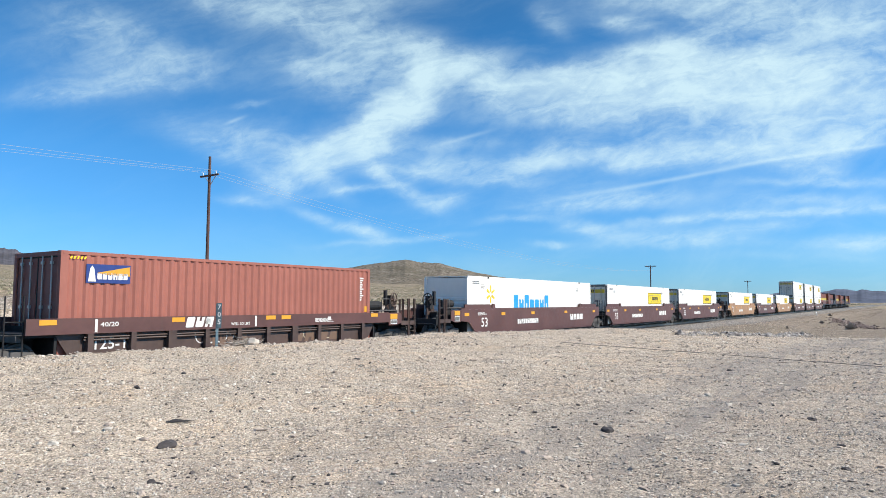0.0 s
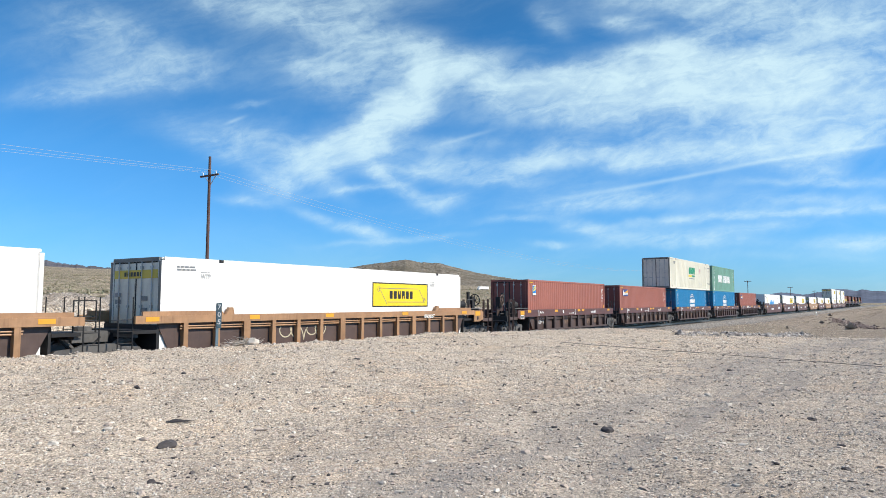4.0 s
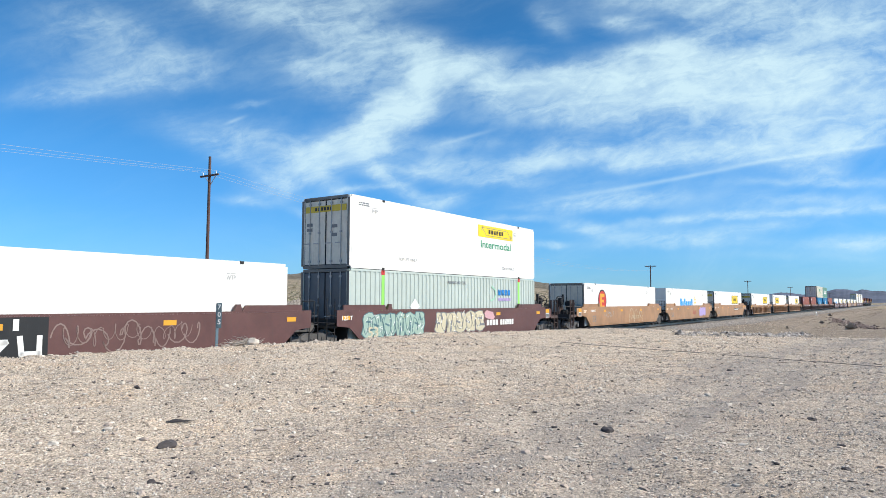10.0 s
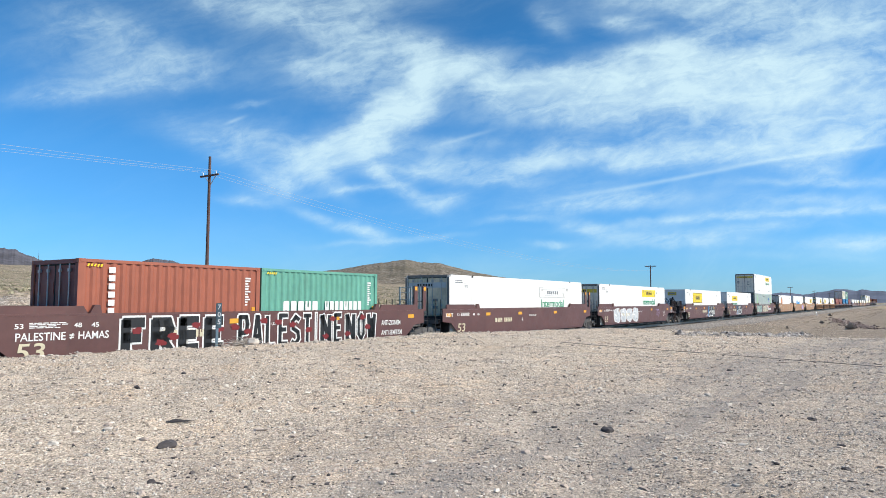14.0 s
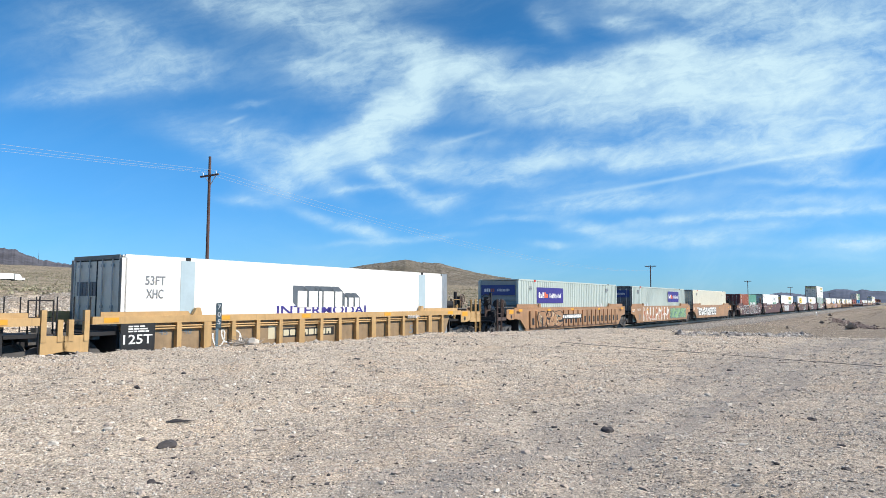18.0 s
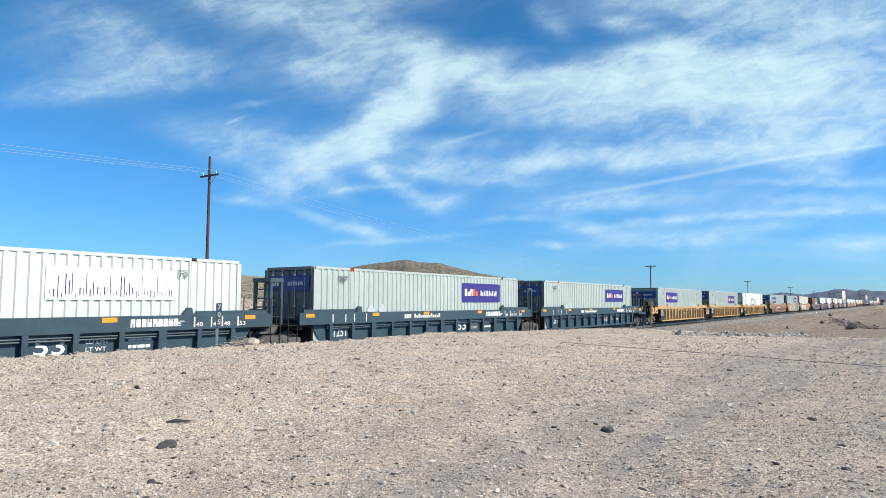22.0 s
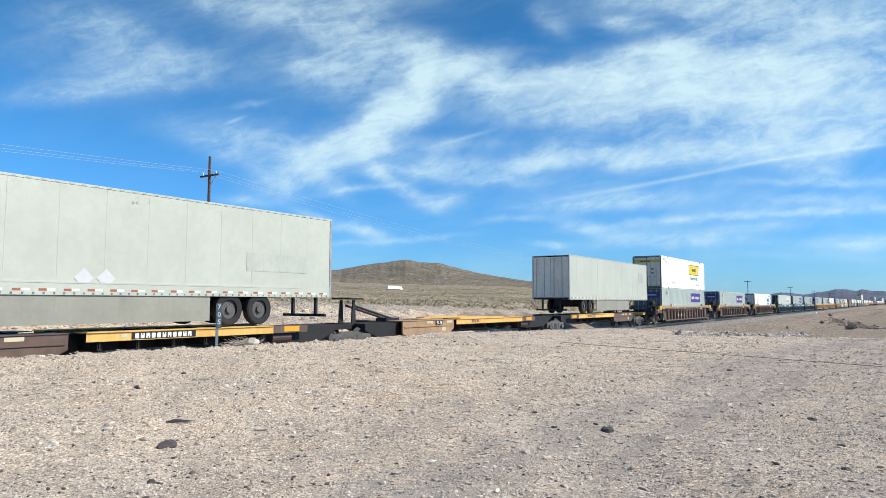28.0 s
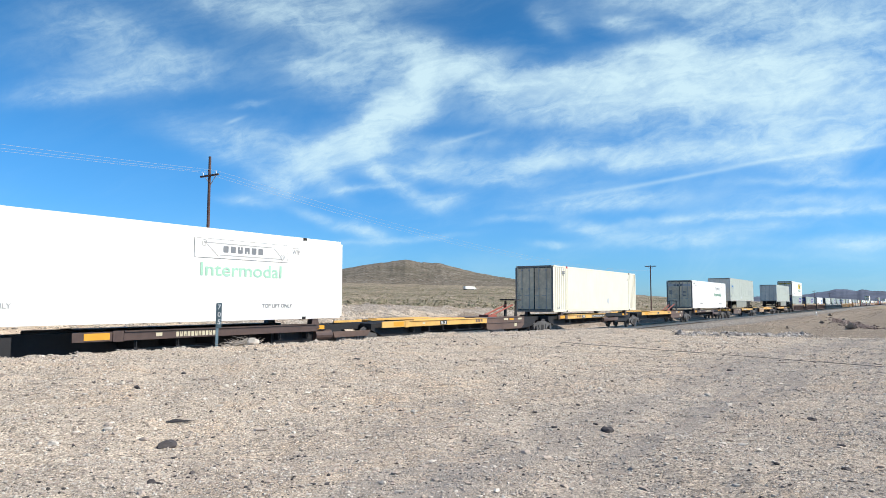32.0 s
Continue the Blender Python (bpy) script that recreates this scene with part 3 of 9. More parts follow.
# ---- the track ----
def along_track(name, xs, section, material):
    """Sweeps a section (y, z) along the track; the far part follows its slight bend."""
    X, K = np.meshgrid(xs, np.arange(len(section)), indexing="ij")
    sy, sz = np.array([s[0] for s in section]), np.array([s[1] for s in section])
    Y = sy[K] - BEND * np.where(X > 0, X * X, 0)
    return grid_mesh(name, X, Y, sz[K], material, False)


long_x = np.concatenate([np.arange(-60, 60, 1.5), np.arange(60, 400, 6.0), np.arange(400, 2601, 50.0)])
ballast = tagged(new("ballast", along_track("ballast", long_x, [(-4.4, -1.0), (-1.95, -0.24), (-1.6, -0.20), (1.6, -0.20), (1.95, -0.24), (3.4, -0.64)], BALLAST)), "grey crushed-stone bed under the track", "ballast", kind="structure")
for side in (-0.755, 0.755):
    prof = [(-0.07, -0.17), (-0.07, -0.155), (-0.012, -0.13), (-0.012, -0.045), (-0.036, -0.03), (-0.036, 0.0), (0.036, 0.0), (0.036, -0.03), (0.012, -0.045), (0.012, -0.13), (0.07, -0.155), (0.07, -0.17)]
    tagged(new("rail", along_track("rail", long_x, [(side + a, b) for a, b in prof], STEEL)), "worn steel rail on timber sleepers", "rail", group="rails", kind="structure")


def sleeper(bm):
    box(bm, -0.115, 0.115, -1.3, 1.3, -0.34, -0.17)


for i in range(150):
    x = -6 + i * 0.56
    s = new("sleeper", shared("sleeper", sleeper, DECK))
    s.parent = ballast
    s.matrix_local = on_track(x)

# ---- stones and scrub ----
rng = np.random.default_rng(5)


def rock(bm, at, size, seed, flat=0.6, n=1):
    r = random.Random(seed)
    made = bmesh.ops.create_icosphere(bm, subdivisions=n, radius=1.0)["verts"]
    sx, sy, sz = size * r.uniform(0.8, 1.3), size * r.uniform(0.7, 1.1), size * flat * r.uniform(0.7, 1.2)
    turn = Matrix.Rotation(r.uniform(0, 6.28), 4, "Z")
    for v in made:
        k = 1 + 0.42 * noise.noise(v.co * 1.3 + Vector((seed * 3.1, seed * 1.7, 0))) + 0.22 * noise.noise(v.co * 3.4 + Vector((seed, 0, seed)))
        v.co = turn @ Vector((v.co.x * sx * k, v.co.y * sy * k, v.co.z * sz * k)) + Vector(at)


ICO = [(0, 0, 1), (0.894, 0, 0.447), (0.276, 0.851, 0.447), (-0.724, 0.526, 0.447), (-0.724, -0.526, 0.447), (0.276, -0.851, 0.447), (0.724, 0.526, -0.447), (-0.276, 0.851, -0.447), (-0.894, 0, -0.447), (-0.276, -0.851, -0.447), (0.724, -0.526, -0.447)]
ICOF = [(0, 1, 2), (0, 2, 3), (0, 3, 4), (0, 4, 5), (0, 5, 1), (1, 6, 2), (2, 7, 3), (3, 8, 4), (4, 9, 5), (5, 10, 1), (6, 7, 2), (7, 8, 3), (8, 9, 4), (9, 10, 5), (10, 6, 1)]


def pebbles(name, label, xy, sizes, material, flat=0.55, sink=0.3):
    """Many loose stones as one sheet of small uneven solids."""
    base = np.array(ICO)
    n = len(xy)
    a = rng.uniform(0, 2 * math.pi, n)
    v = base[None] * (1 + rng.uniform(-0.42, 0.30, (n, len(base), 1)))
    v = v * (sizes[:, None, None] * np.stack([rng.uniform(0.8, 1.5, n), rng.uniform(0.6, 1.0, n), flat * rng.uniform(0.6, 1.2, n)], -1)[:, None])
    c, s = np.cos(a)[:, None], np.sin(a)[:, None]
    x, y = v[..., 0] * c - v[..., 1] * s, v[..., 0] * s + v[..., 1] * c
    z = v[..., 2] + (land(xy[:, 0], xy[:, 1]) + sizes * flat * sink)[:, None]
    pts = np.stack([x + xy[:, :1], y + xy[:, 1:2], z], -1).reshape(-1, 3)
    f = (np.array(ICOF)[None] + (np.arange(n) * len(base))[:, None, None]).reshape(-1, 3)
    me = bpy.data.meshes.new(name)
    me.from_pydata(pts.tolist(), [], f.tolist())
    me.materials.append(material)
    me.update()
    return tagged(new(name, me), label, "stones", kind="stuff")


def fan(n, r0, r1, lo, hi, power=1.0):
    """Scatters points over a sector in front of the camera."""
    r = r0 * (r1 / r0) ** (rng.uniform(0, 1, n) ** power)
    a = BEAR + np.radians(rng.uniform(lo, hi, n))
    return np.stack([r * np.cos(a), -18.894 + r * np.sin(a)], -1)


def dry_side(p):
    return p[p[:, 1] + BEND * np.where(p[:, 0] > 0, p[:, 0] ** 2, 0) < -3.2]


for label, mat, count, big in (("pale limestone chips scattered over the gravel", STONE_P, 34000, 0.88), ("dark basalt chips scattered over the gravel", STONE_D, 7500, 0.90), ("reddish stone chips scattered over the gravel", STONE_R, 30000, 1.0)):
    p = dry_side(fan(count, 5.0, 55, -37, 37))
    size = np.clip(rng.lognormal(-4.55, 0.55, len(p)), 0.004, 0.07) * big * (0.6 + 0.4 * np.clip(np.hypot(p[:, 0], p[:, 1] + 18.9) / 12, 0, 2.2))
    pebbles("gravel_stones", label, p, size, mat)



def grit(name, label, xy, sizes, material):
    """The small sharp gravel: each grain a broken wedge of six faces, its foot in the ground."""
    n = len(xy)
    wedge = np.array([(1.0, 0.0, -0.3), (0.1, 0.8, -0.3), (-1.0, 0.1, -0.3), (0.0, -0.8, -0.3), (0.4, 0.1, 0.75), (-0.4, -0.05, 0.85)])
    v = wedge[None] + rng.uniform(-0.28, 0.28, (n, 6, 3))
    v = v * sizes[:, None, None] * np.stack([rng.uniform(0.8, 1.3, n), rng.uniform(0.8, 1.2, n), rng.uniform(0.5, 1.1, n)], -1)[:, None]
    a = rng.uniform(0, 2 * math.pi, n)
    c, s_ = np.cos(a)[:, None], np.sin(a)[:, None]
    x, y = v[..., 0] * c - v[..., 1] * s_ + xy[:, :1], v[..., 0] * s_ + v[..., 1] * c + xy[:, 1:2]
    z = v[..., 2] + land(xy[:, 0], xy[:, 1])[:, None]
    pts = np.stack([x, y, z], -1).reshape(-1, 3)
    tri = np.array([(0, 1, 4), (1, 5, 4), (1, 2, 5), (2, 3, 5), (3, 4, 5), (3, 0, 4)])
    f = (tri[None] + (np.arange(n) * 6)[:, None, None]).reshape(-1)
    me = bpy.data.meshes.new(name)
    me.vertices.add(len(pts))
    me.vertices.foreach_set("co", pts.reshape(-1).astype(np.float32))
    me.loops.add(len(f))
    me.loops.foreach_set("vertex_index", f.astype(np.int32))
    me.polygons.add(len(f) // 3)
    me.polygons.foreach_set("loop_start", np.arange(0, len(f), 3, dtype=np.int32))
    me.update(calc_edges=True)
    me.materials.append(material)
    return tagged(new(name, me), label, "stones", kind="stuff")


def grit_material():
    """Mixed desert grains: buff, grey, rusty, white and a few dark ones, one tone a grain."""
    m = bpy.data.materials.new("mixed desert grit")
    m.use_nodes = True
    N = Nodes(m.node_tree)
    tone = N.add("ShaderNodeNewGeometry").outputs["Random Per Island"]
    co = N.add("ShaderNodeTexCoord").outputs["Object"]
    fine, _ = N.noise(co, 45.0, 4.0, 0.7)
    col = N.ramp(tone, (0.0, (0.09, 0.08, 0.076)), (0.04, (0.25, 0.22, 0.20)), (0.20, (0.40, 0.345, 0.29)), (0.42, (0.54, 0.475, 0.40)), (0.62, (0.47, 0.42, 0.375)), (0.78, (0.62, 0.55, 0.465)), (0.93, (0.72, 0.65, 0.56)), (1.0, (0.88, 0.85, 0.79)))
    col = N.mix(0.8, col, N.ramp(fine, (0.3, 0.66), (0.7, 1.0)), "MULTIPLY")
    drift, _ = N.noise(co, 0.55, 5.0, 0.62, 0.3)
    col = N.mix(1.0, col, N.ramp(drift, (0.34, (0.80, 0.79, 0.79)), (0.52, (1.0, 1.0, 1.0)), (0.68, (1.10, 1.08, 1.03))), "MULTIPLY")
    col = packed(N, co, col)
    b = N.add("ShaderNodeBsdfPrincipled")
    N.put(b.inputs["Base Color"], col)
    b.inputs["Roughness"].default_value = 0.95
    b.inputs["Specular IOR Level"].default_value = 0.15
    o = N.add("ShaderNodeOutputMaterial")
    m.node_tree.links.new(b.outputs[0], o.inputs[0])
    return m


n_ = 230000
r_ = 1.0 / rng.uniform(1 / 62.0, 1 / 4.9, n_)
r_[: n_ // 4] = 9.0 * (115.0 / 9.0) ** rng.uniform(0, 1, n_ // 4)
a_ = BEAR + np.radians(rng.uniform(-36, 36, n_))
p = np.stack([r_ * np.cos(a_), -18.894 + r_ * np.sin(a_)], -1)
keep = p[:, 1] + BEND * np.where(p[:, 0] > 0, p[:, 0] ** 2, 0) < -3.3
# grains lie in drifts, with bare packed sand between them
keep &= lumps(p[:, 0], p[:, 1], 2.7, 1.0) + 0.7 * lumps(p[:, 0], p[:, 1], 0.9, 4.0) + rng.normal(0, 0.75, n_) > -0.55
p, r_ = p[keep], r_[keep]
grit("gravel_grit", "small sharp buff and grey gravel over packed sand", p, np.clip(0.00094 * r_ * rng.lognormal(0, 0.42, len(p)), 0.004, 0.05), grit_material())

# the cut face of the bank: broken buff rock with grey bits in it
for label, mat, n, big in (("pale buff broken rock on the cut face of the bank", STONE_B, 16000, 0.024), ("grey broken rock on the cut face of the bank", STONE_G, 6500, 0.024)):
    p = np.stack([np.where(rng.uniform(0, 1, n) < 0.7, rng.uniform(7, 20, n), rng.uniform(25.5, 35, n)), rng.uniform(4.6, 9.7, n)], -1)
    keep = (lumps(p[:, 0], p[:, 1], 3.3, 2.5) > -0.45) | (mat is STONE_G)
    keep &= np.hypot((p[:, 0] - 16.3) / 1.2, (p[:, 1] - 8.5) / 0.9) > 1
    pebbles("rubble_bank", label, p[keep], (rng.lognormal(0, 0.55, n) * big)[keep], mat, 0.75)
p = np.stack([rng.uniform(2, 44, 3600), rng.uniform(6.4, 12.0, 3600)], -1)
pebbles("ridge_stones", "grey gravel stones over the ridge behind the track", p, rng.lognormal(-3.55, 0.4, len(p)), surface("grey brown gravel stone", (0.33, 0.295, 0.27), 0.9, 0.0, 0.35, 7.0, 0.0, bump=0.01), 0.7)


def along(pts, n, spread):
    """Points scattered along a line on the plan."""
    pts = np.array(pts, float)
    seg = np.hypot(*np.diff(pts, axis=0).T)
    at = np.concatenate([[0], np.cumsum(seg)])
    t = rng.uniform(0, at[-1], n)
    return np.stack([np.interp(t, at, pts[:, 0]), np.interp(t, at, pts[:, 1])], -1) + rng.normal(0, spread, (n, 2))


RIP = [(36.5, -9.6), (41, -11.0), (48, -11.7), (58, -11.8), (76, -10.6)]
for label, mat, n in (("pale broken riprap stones along the embankment", STONE_B, 420), ("grey-brown broken riprap stones along the embankment", STONE_G, 1300), ("dark broken riprap stones along the embankment", STONE_D, 130)):
    p = along(RIP, int(n * 1.9), 0.5)
    pebbles("riprap", label, p, rng.lognormal(-2.95, 0.45, len(p)), mat, 0.9, 0.6)
p = along([(150, -8.6), (126, -12.0), (101, -16.2)], 620, 0.9)
pebbles("riprap", "dark riprap stones on the far embankment", p, rng.lognormal(-2.0, 0.4, len(p)), surface("dark red brown stone", (0.22, 0.165, 0.145), 0.9, 0.0, 0.25, 4.0), 0.7)
p = np.stack([rng.uniform(2, 42, 900), rng.normal(-3.85, 0.4, 900)], -1)
pebbles("bank_stones", "small pale stones along the crest of the bank", p, rng.lognormal(-3.7, 0.45, len(p)), surface("buff stone", (0.55, 0.49, 0.43), 0.9, 0.0, 0.2, 9.0), 0.7)


def shrubs(name, label, xy, sizes, material, blades=11):
    """Desert scrub: each clump a burst of slim twig blades."""
    n = len(xy)
    az = rng.uniform(0, 2 * math.pi, (n, blades))
    el = rng.uniform(0.05, 1.5, (n, blades))
    ln = sizes[:, None] * rng.uniform(0.6, 1.1, (n, blades))
    d = np.stack([np.cos(az) * np.cos(el), np.sin(az) * np.cos(el), np.sin(el)], -1) * ln[..., None]
    side = np.stack([-np.sin(az), np.cos(az), rng.uniform(-0.5, 0.5, az.shape)], -1) * (ln * 0.30)[..., None]
    at = np.stack([xy[:, 0], xy[:, 1], land(xy[:, 0], xy[:, 1]) - 0.03], -1)[:, None]
    pts = np.stack([np.broadcast_to(at, d.shape), at + d * 0.6 + side, at + d, at + d * 0.6 - side], -2).reshape(-1, 3)
    f = np.arange(n * blades * 4).reshape(-1, 4)
    me = bpy.data.meshes.new(name)
    me.from_pydata(pts.tolist(), [], f.tolist())
    me.materials.append(material)
    me.update()
    return tagged(new(name, me), label, "shrubs", kind="stuff")


p = fan(24000, 45, 900, -36, 36, 0.7)
yt = p[:, 1] + BEND * np.where(p[:, 0] > 0, p[:, 0] ** 2, 0)
p = p[yt > 12.5]
rr = np.hypot(p[:, 0], p[:, 1] + 18.9)
shrubs("desert_scrub", "low grey-green desert scrub over the slope", p, rng.uniform(0.10, 0.34, len(p)) * (1 + np.clip(rr - 120, 0, 600) / 240), SCRUB)
p = np.stack([45 * (400 / 45) ** rng.uniform(0, 1, 2600), rng.uniform(-13, -4.4, 2600)], -1)
p[:, 1] -= BEND * p[:, 0] ** 2
shrubs("dry_grass", "tufts of dry yellowed grass along the embankment", p, rng.uniform(0.03, 0.10, len(p)) * (1 + p[:, 0] / 250), surface("dry grass", (0.44, 0.375, 0.29), 0.95, 0.0, 0.3, 3.0, 0.0, bump=0.0), 7)
p = np.array([(98.4, -13.7), (118, -9.0), (140, -10.5), (86, -8.2), (160, -7.0)])
shrubs("desert_scrub", "dry bare bushes on the embankment", p, np.array([0.9, 0.5, 0.6, 0.3, 0.6]), TWIG, 60)


def lone(name, label, x, y, size, mat, seed, flat=0.6):
    bm = bmesh.new()
    rock(bm, (0, 0, size * flat * 0.45), size, seed, flat, 2)
    ob = new(name, mesh_of(name, bm, mat))
    ob.location = (x, y, float(land(x, y)) - 0.01)
    return tagged(ob, label, "rock", group="loose rocks")


for x, y, size, mat, flat, label in (
    (3.68, -11.67, 0.060, STONE_P, 0.7, "white limestone cobble on the gravel"), (4.40, -12.54, 0.095, STONE_D, 0.75, "dark angular basalt cobble on the gravel"),
    (7.83, -8.00, 0.085, STONE_D, 0.7, "small dark cobble on the gravel"), (11.40, -9.18, 0.10, STONE_D, 0.35, "flat dark stone on the gravel"),
    (12.17, -8.38, 0.11, STONE_D, 0.35, "flat dark stone on the gravel"), (3.41, -13.77, 0.065, STONE_D, 0.6, "bluish dark cobble on the gravel"),
    (5.12, -14.52, 0.045, STONE_P, 0.6, "cream cobble on the gravel"), (5.45, -15.14, 0.055, STONE_P, 0.45, "flat pale cobble on the gravel"),
    (7.93, -15.95, 0.10, STONE_D, 0.6, "dark wedge-shaped cobble on the gravel"), (10.42, -17.86, 0.10, STONE_D, 0.4, "flat dark stone on the gravel"),
    (7.40, -18.42, 0.06, STONE_D, 0.5, "bluish dark cobble on the gravel"), (4.32, -11.58, 0.07, STONE_P, 0.3, "flat pale greenish stone on the gravel"),
    (6.23, -11.04, 0.075, STONE_P, 0.4, "pale grey stone on the gravel"), (4.06, -10.86, 0.055, STONE_D, 0.3, "small flat dark stone on the gravel"),
    (16.78, -15.58, 0.09, STONE_D, 0.5, "small dark cobble on the gravel"), (7.81, -10.25, 0.06, STONE_D, 0.4, "small dark stone on the gravel"),
    (16.18, -11.34, 0.11, STONE_P, 0.5, "pale cobble on the gravel"), (8.42, -18.33, 0.06, STONE_D, 0.5, "small dark cobble on the gravel"), (12.9, -3.95, 0.21, STONE_P, 0.6, "pale grey boulder beside the milepost"),
    # Dark rocks around x 16 stand in for a shaded hollow.
    (15.5, 8.9, 0.32, STONE_D, 0.36, "flat dark rock in place of a shaded hollow in the bank"), (16.1, 9.0, 0.44, STONE_D, 0.42, "dark jagged rock in place of a shaded hollow in the bank"), (16.7, 8.9, 0.34, STONE_D, 0.36, "dark rock in place of a shaded hollow in the bank"), (17.2, 8.75, 0.26, STONE_D, 0.30, "dark rock in place of a shaded hollow in the bank"), (12.8, 9.1, 0.26, STONE_D, 0.6, "dark rock in the cut face of the bank"), (19.0, 8.9, 0.25, STONE_D, 0.5, "dark rock in the cut face of the bank"),
):
    lone("rock", label, x, y, size * (0.7 if mat is STONE_D and size != 0.095 else 0.85), mat, int(x * 100) % 97, flat)
bm = bmesh.new()
for k in range(5):
    rod(bm, (-0.22 + 0.03 * k, 0.02 * k, 0.02 + 0.008 * k), (0.12 + 0.04 * k, -0.03 + 0.025 * k, 0.03), 0.014, 6, 0.006)
stick = tagged(new("driftwood", mesh_of("driftwood", bm, STONE_D)), "short splintered dark piece of dead wood", "wood")
stick.location = (5.02, -11.82, float(land(5.02, -11.82)))
stick.rotation_euler = (0, 0, radians(-60))
stick.scale = (0.62, 0.62, 0.62)
# A dark strand drawn where a thin cast shadow crosses the gravel, not a cable.
bm = bmesh.new()
line = [Vector((x, y, 0)) for x, y in ((21.56, -9.15), (21.66, -10.34), (21.94, -11.42), (22.2, -12.46), (21.68, -13.65), (21.5, -14.68), (21.51, -15.6), (20.93, -16.55), (20.36, -17.41), (19.62, -18.56), (18.2, -20.4))]
pts = []
for p, q in zip(line, line[1:]):
    for k in range(8):
        v = p.lerp(q, k / 8)
        za, zb = float(land(p.x, p.y)), float(land(q.x, q.y))
        pts.append(Vector((v.x, v.y, za + (zb - za) * k / 8 + 0.03)))
ring = [[bm.verts.new(q + Vector((0.0075 * math.cos(k), 0, 0.0075 * math.sin(k)))) for k in (0.0, 1.26, 2.51, 3.77, 5.03)] for q in pts]
for ra, rb in zip(ring, ring[1:]):
    for k in range(5):
        bm.faces.new((ra[k], ra[(k + 1) % 5], rb[(k + 1) % 5], rb[k]))
tagged(new("cable", mesh_of("cable", bm, SHADOWLINE)), "thin dark strand standing for a shadow across the gravel", "cable")

# ---- poles, wires, post ----
POLES = [(-55.8, 12.1, 9.9), (23.5, 12.1, 9.84), (102.7, 12.1, 7.5), (181.9, 12.1, 7.3), (261.0, 12.1, 7.2), (340.3, 12.1, 7.1), (419.5, 12.1, 7.0)]
for i, (x, y, top) in enumerate(POLES):
    pole = thing("utility_pole", "tall weathered brown wooden utility pole with one crossarm", "pole", "line poles")
    g = float(land(x, y))
    pole.location = (x, y, g)
    hgt = top - g
    bm = bmesh.new()
    rod(bm, (0, 0, -0.3), (0, 0, hgt), 0.098, 12, 0.070)
    part("mast", bm, WOOD, pole)
    bm = bmesh.new()
    if i > 1:
        hgt += 0.92
        bm.free()
        bm = bmesh.new()
        box(bm, -0.05, 0.05, -0.85, 0.85, hgt - 1.12, hgt - 1.0)
    else:
        box(bm, -0.045, 0.045, -0.76, 0.76, hgt - 1.09, hgt - 1.0)
    part("crossarm", bm, WOOD, pole)
    for s in (-1, 1):
        bm = bmesh.new()
        rod(bm, (0.07, s * 0.42, hgt - 1.1), (0.07, 0.0, hgt - 1.55), 0.02, 6)
        part("brace", bm, BAR, pole)
        bm = bmesh.new()
        rod(bm, (0, s * 0.55, hgt - 1.0), (0, s * 0.55, hgt - 0.84), 0.032, 8, 0.02)
        part("insulator", bm, I_WHITE, pole)
    if i == 1:
        bm = bmesh.new()
        rod(bm, (-0.16, -0.1, 0), (-0.16, -0.1, 1.35), 0.05, 8)
        part("conduit", bm, BAR, pole, "grey metal conduit at the foot of the pole")
for k, off in enumerate((-0.55, 0.1, 0.55)):
    wire = thing("overhead_wire", "thin sagging overhead wire between the poles", "wire", "wires")
    bm = bmesh.new()
    for a, b in zip(POLES[:2], POLES[1:3]):
        p, q = Vector((a[0], a[1] + off, a[2] - 0.82)), Vector((b[0], b[1] + off, b[2] - 0.82))
        pts = [p.lerp(q, t) - Vector((0, 0, (5.6 + 0.35 * k) * t * (1 - t))) for t in (j / 16 for j in range(17))]
        ring = [[bm.verts.new(q + Vector((0, 0.005 * math.cos(k_), 0.005 * math.sin(k_)))) for k_ in (0.0, 2.09, 4.19)] for q in pts]
        for ra, rb in zip(ring, ring[1:]):
            for k_ in range(3):
                bm.faces.new((ra[k_], ra[(k_ + 1) % 3], rb[(k_ + 1) % 3], rb[k_]))
    part("strand", bm, I_DIM, wire)

post = thing("milepost", "dark steel milepost with white number plate on the bank", "milepost")
post.location = (11.98, -3.6, float(land(11.98, -3.6)))
post.rotation_euler = (0, 0, radians(-30))
bm = bmesh.new()
box(bm, -0.035, 0.035, -0.012, 0.0, -0.2, 1.16)
box(bm, -0.035, -0.025, 0.0, 0.045, -0.2, 1.16)
part("stake", bm, surface("blue grey post paint", (0.13, 0.20, 0.24), 0.6, 0.0, 0.15, 8.0, 0.3), post)
bm = bmesh.new()
box(bm, -0.02, 0.105, -0.022, -0.014, 0.50, 1.17)
plate = part("plate", bm, surface("post plate paint", (0.055, 0.10, 0.125), 0.6, 0.0, 0.15, 8.0, 0.3), post, "blue-grey plate with faded numerals")

mast = thing("radio_mast", "thin lattice radio mast on the far range", "mast")
d_ = 2500.0
a_ = BEAR + math.atan(0.594)
q_ = d_ * math.hypot(1, 0.594)
mast.location = (q_ * math.cos(a_), -18.894 + q_ * math.sin(a_), 1.97 + d_ * 40 / 1207.2)
bm = bmesh.new()
rod(bm, (0, 0, 0), (0, 0, d_ * 49 / 1207.2), 0.9, 4, 0.35)
part("lattice", bm, IRON, mast)

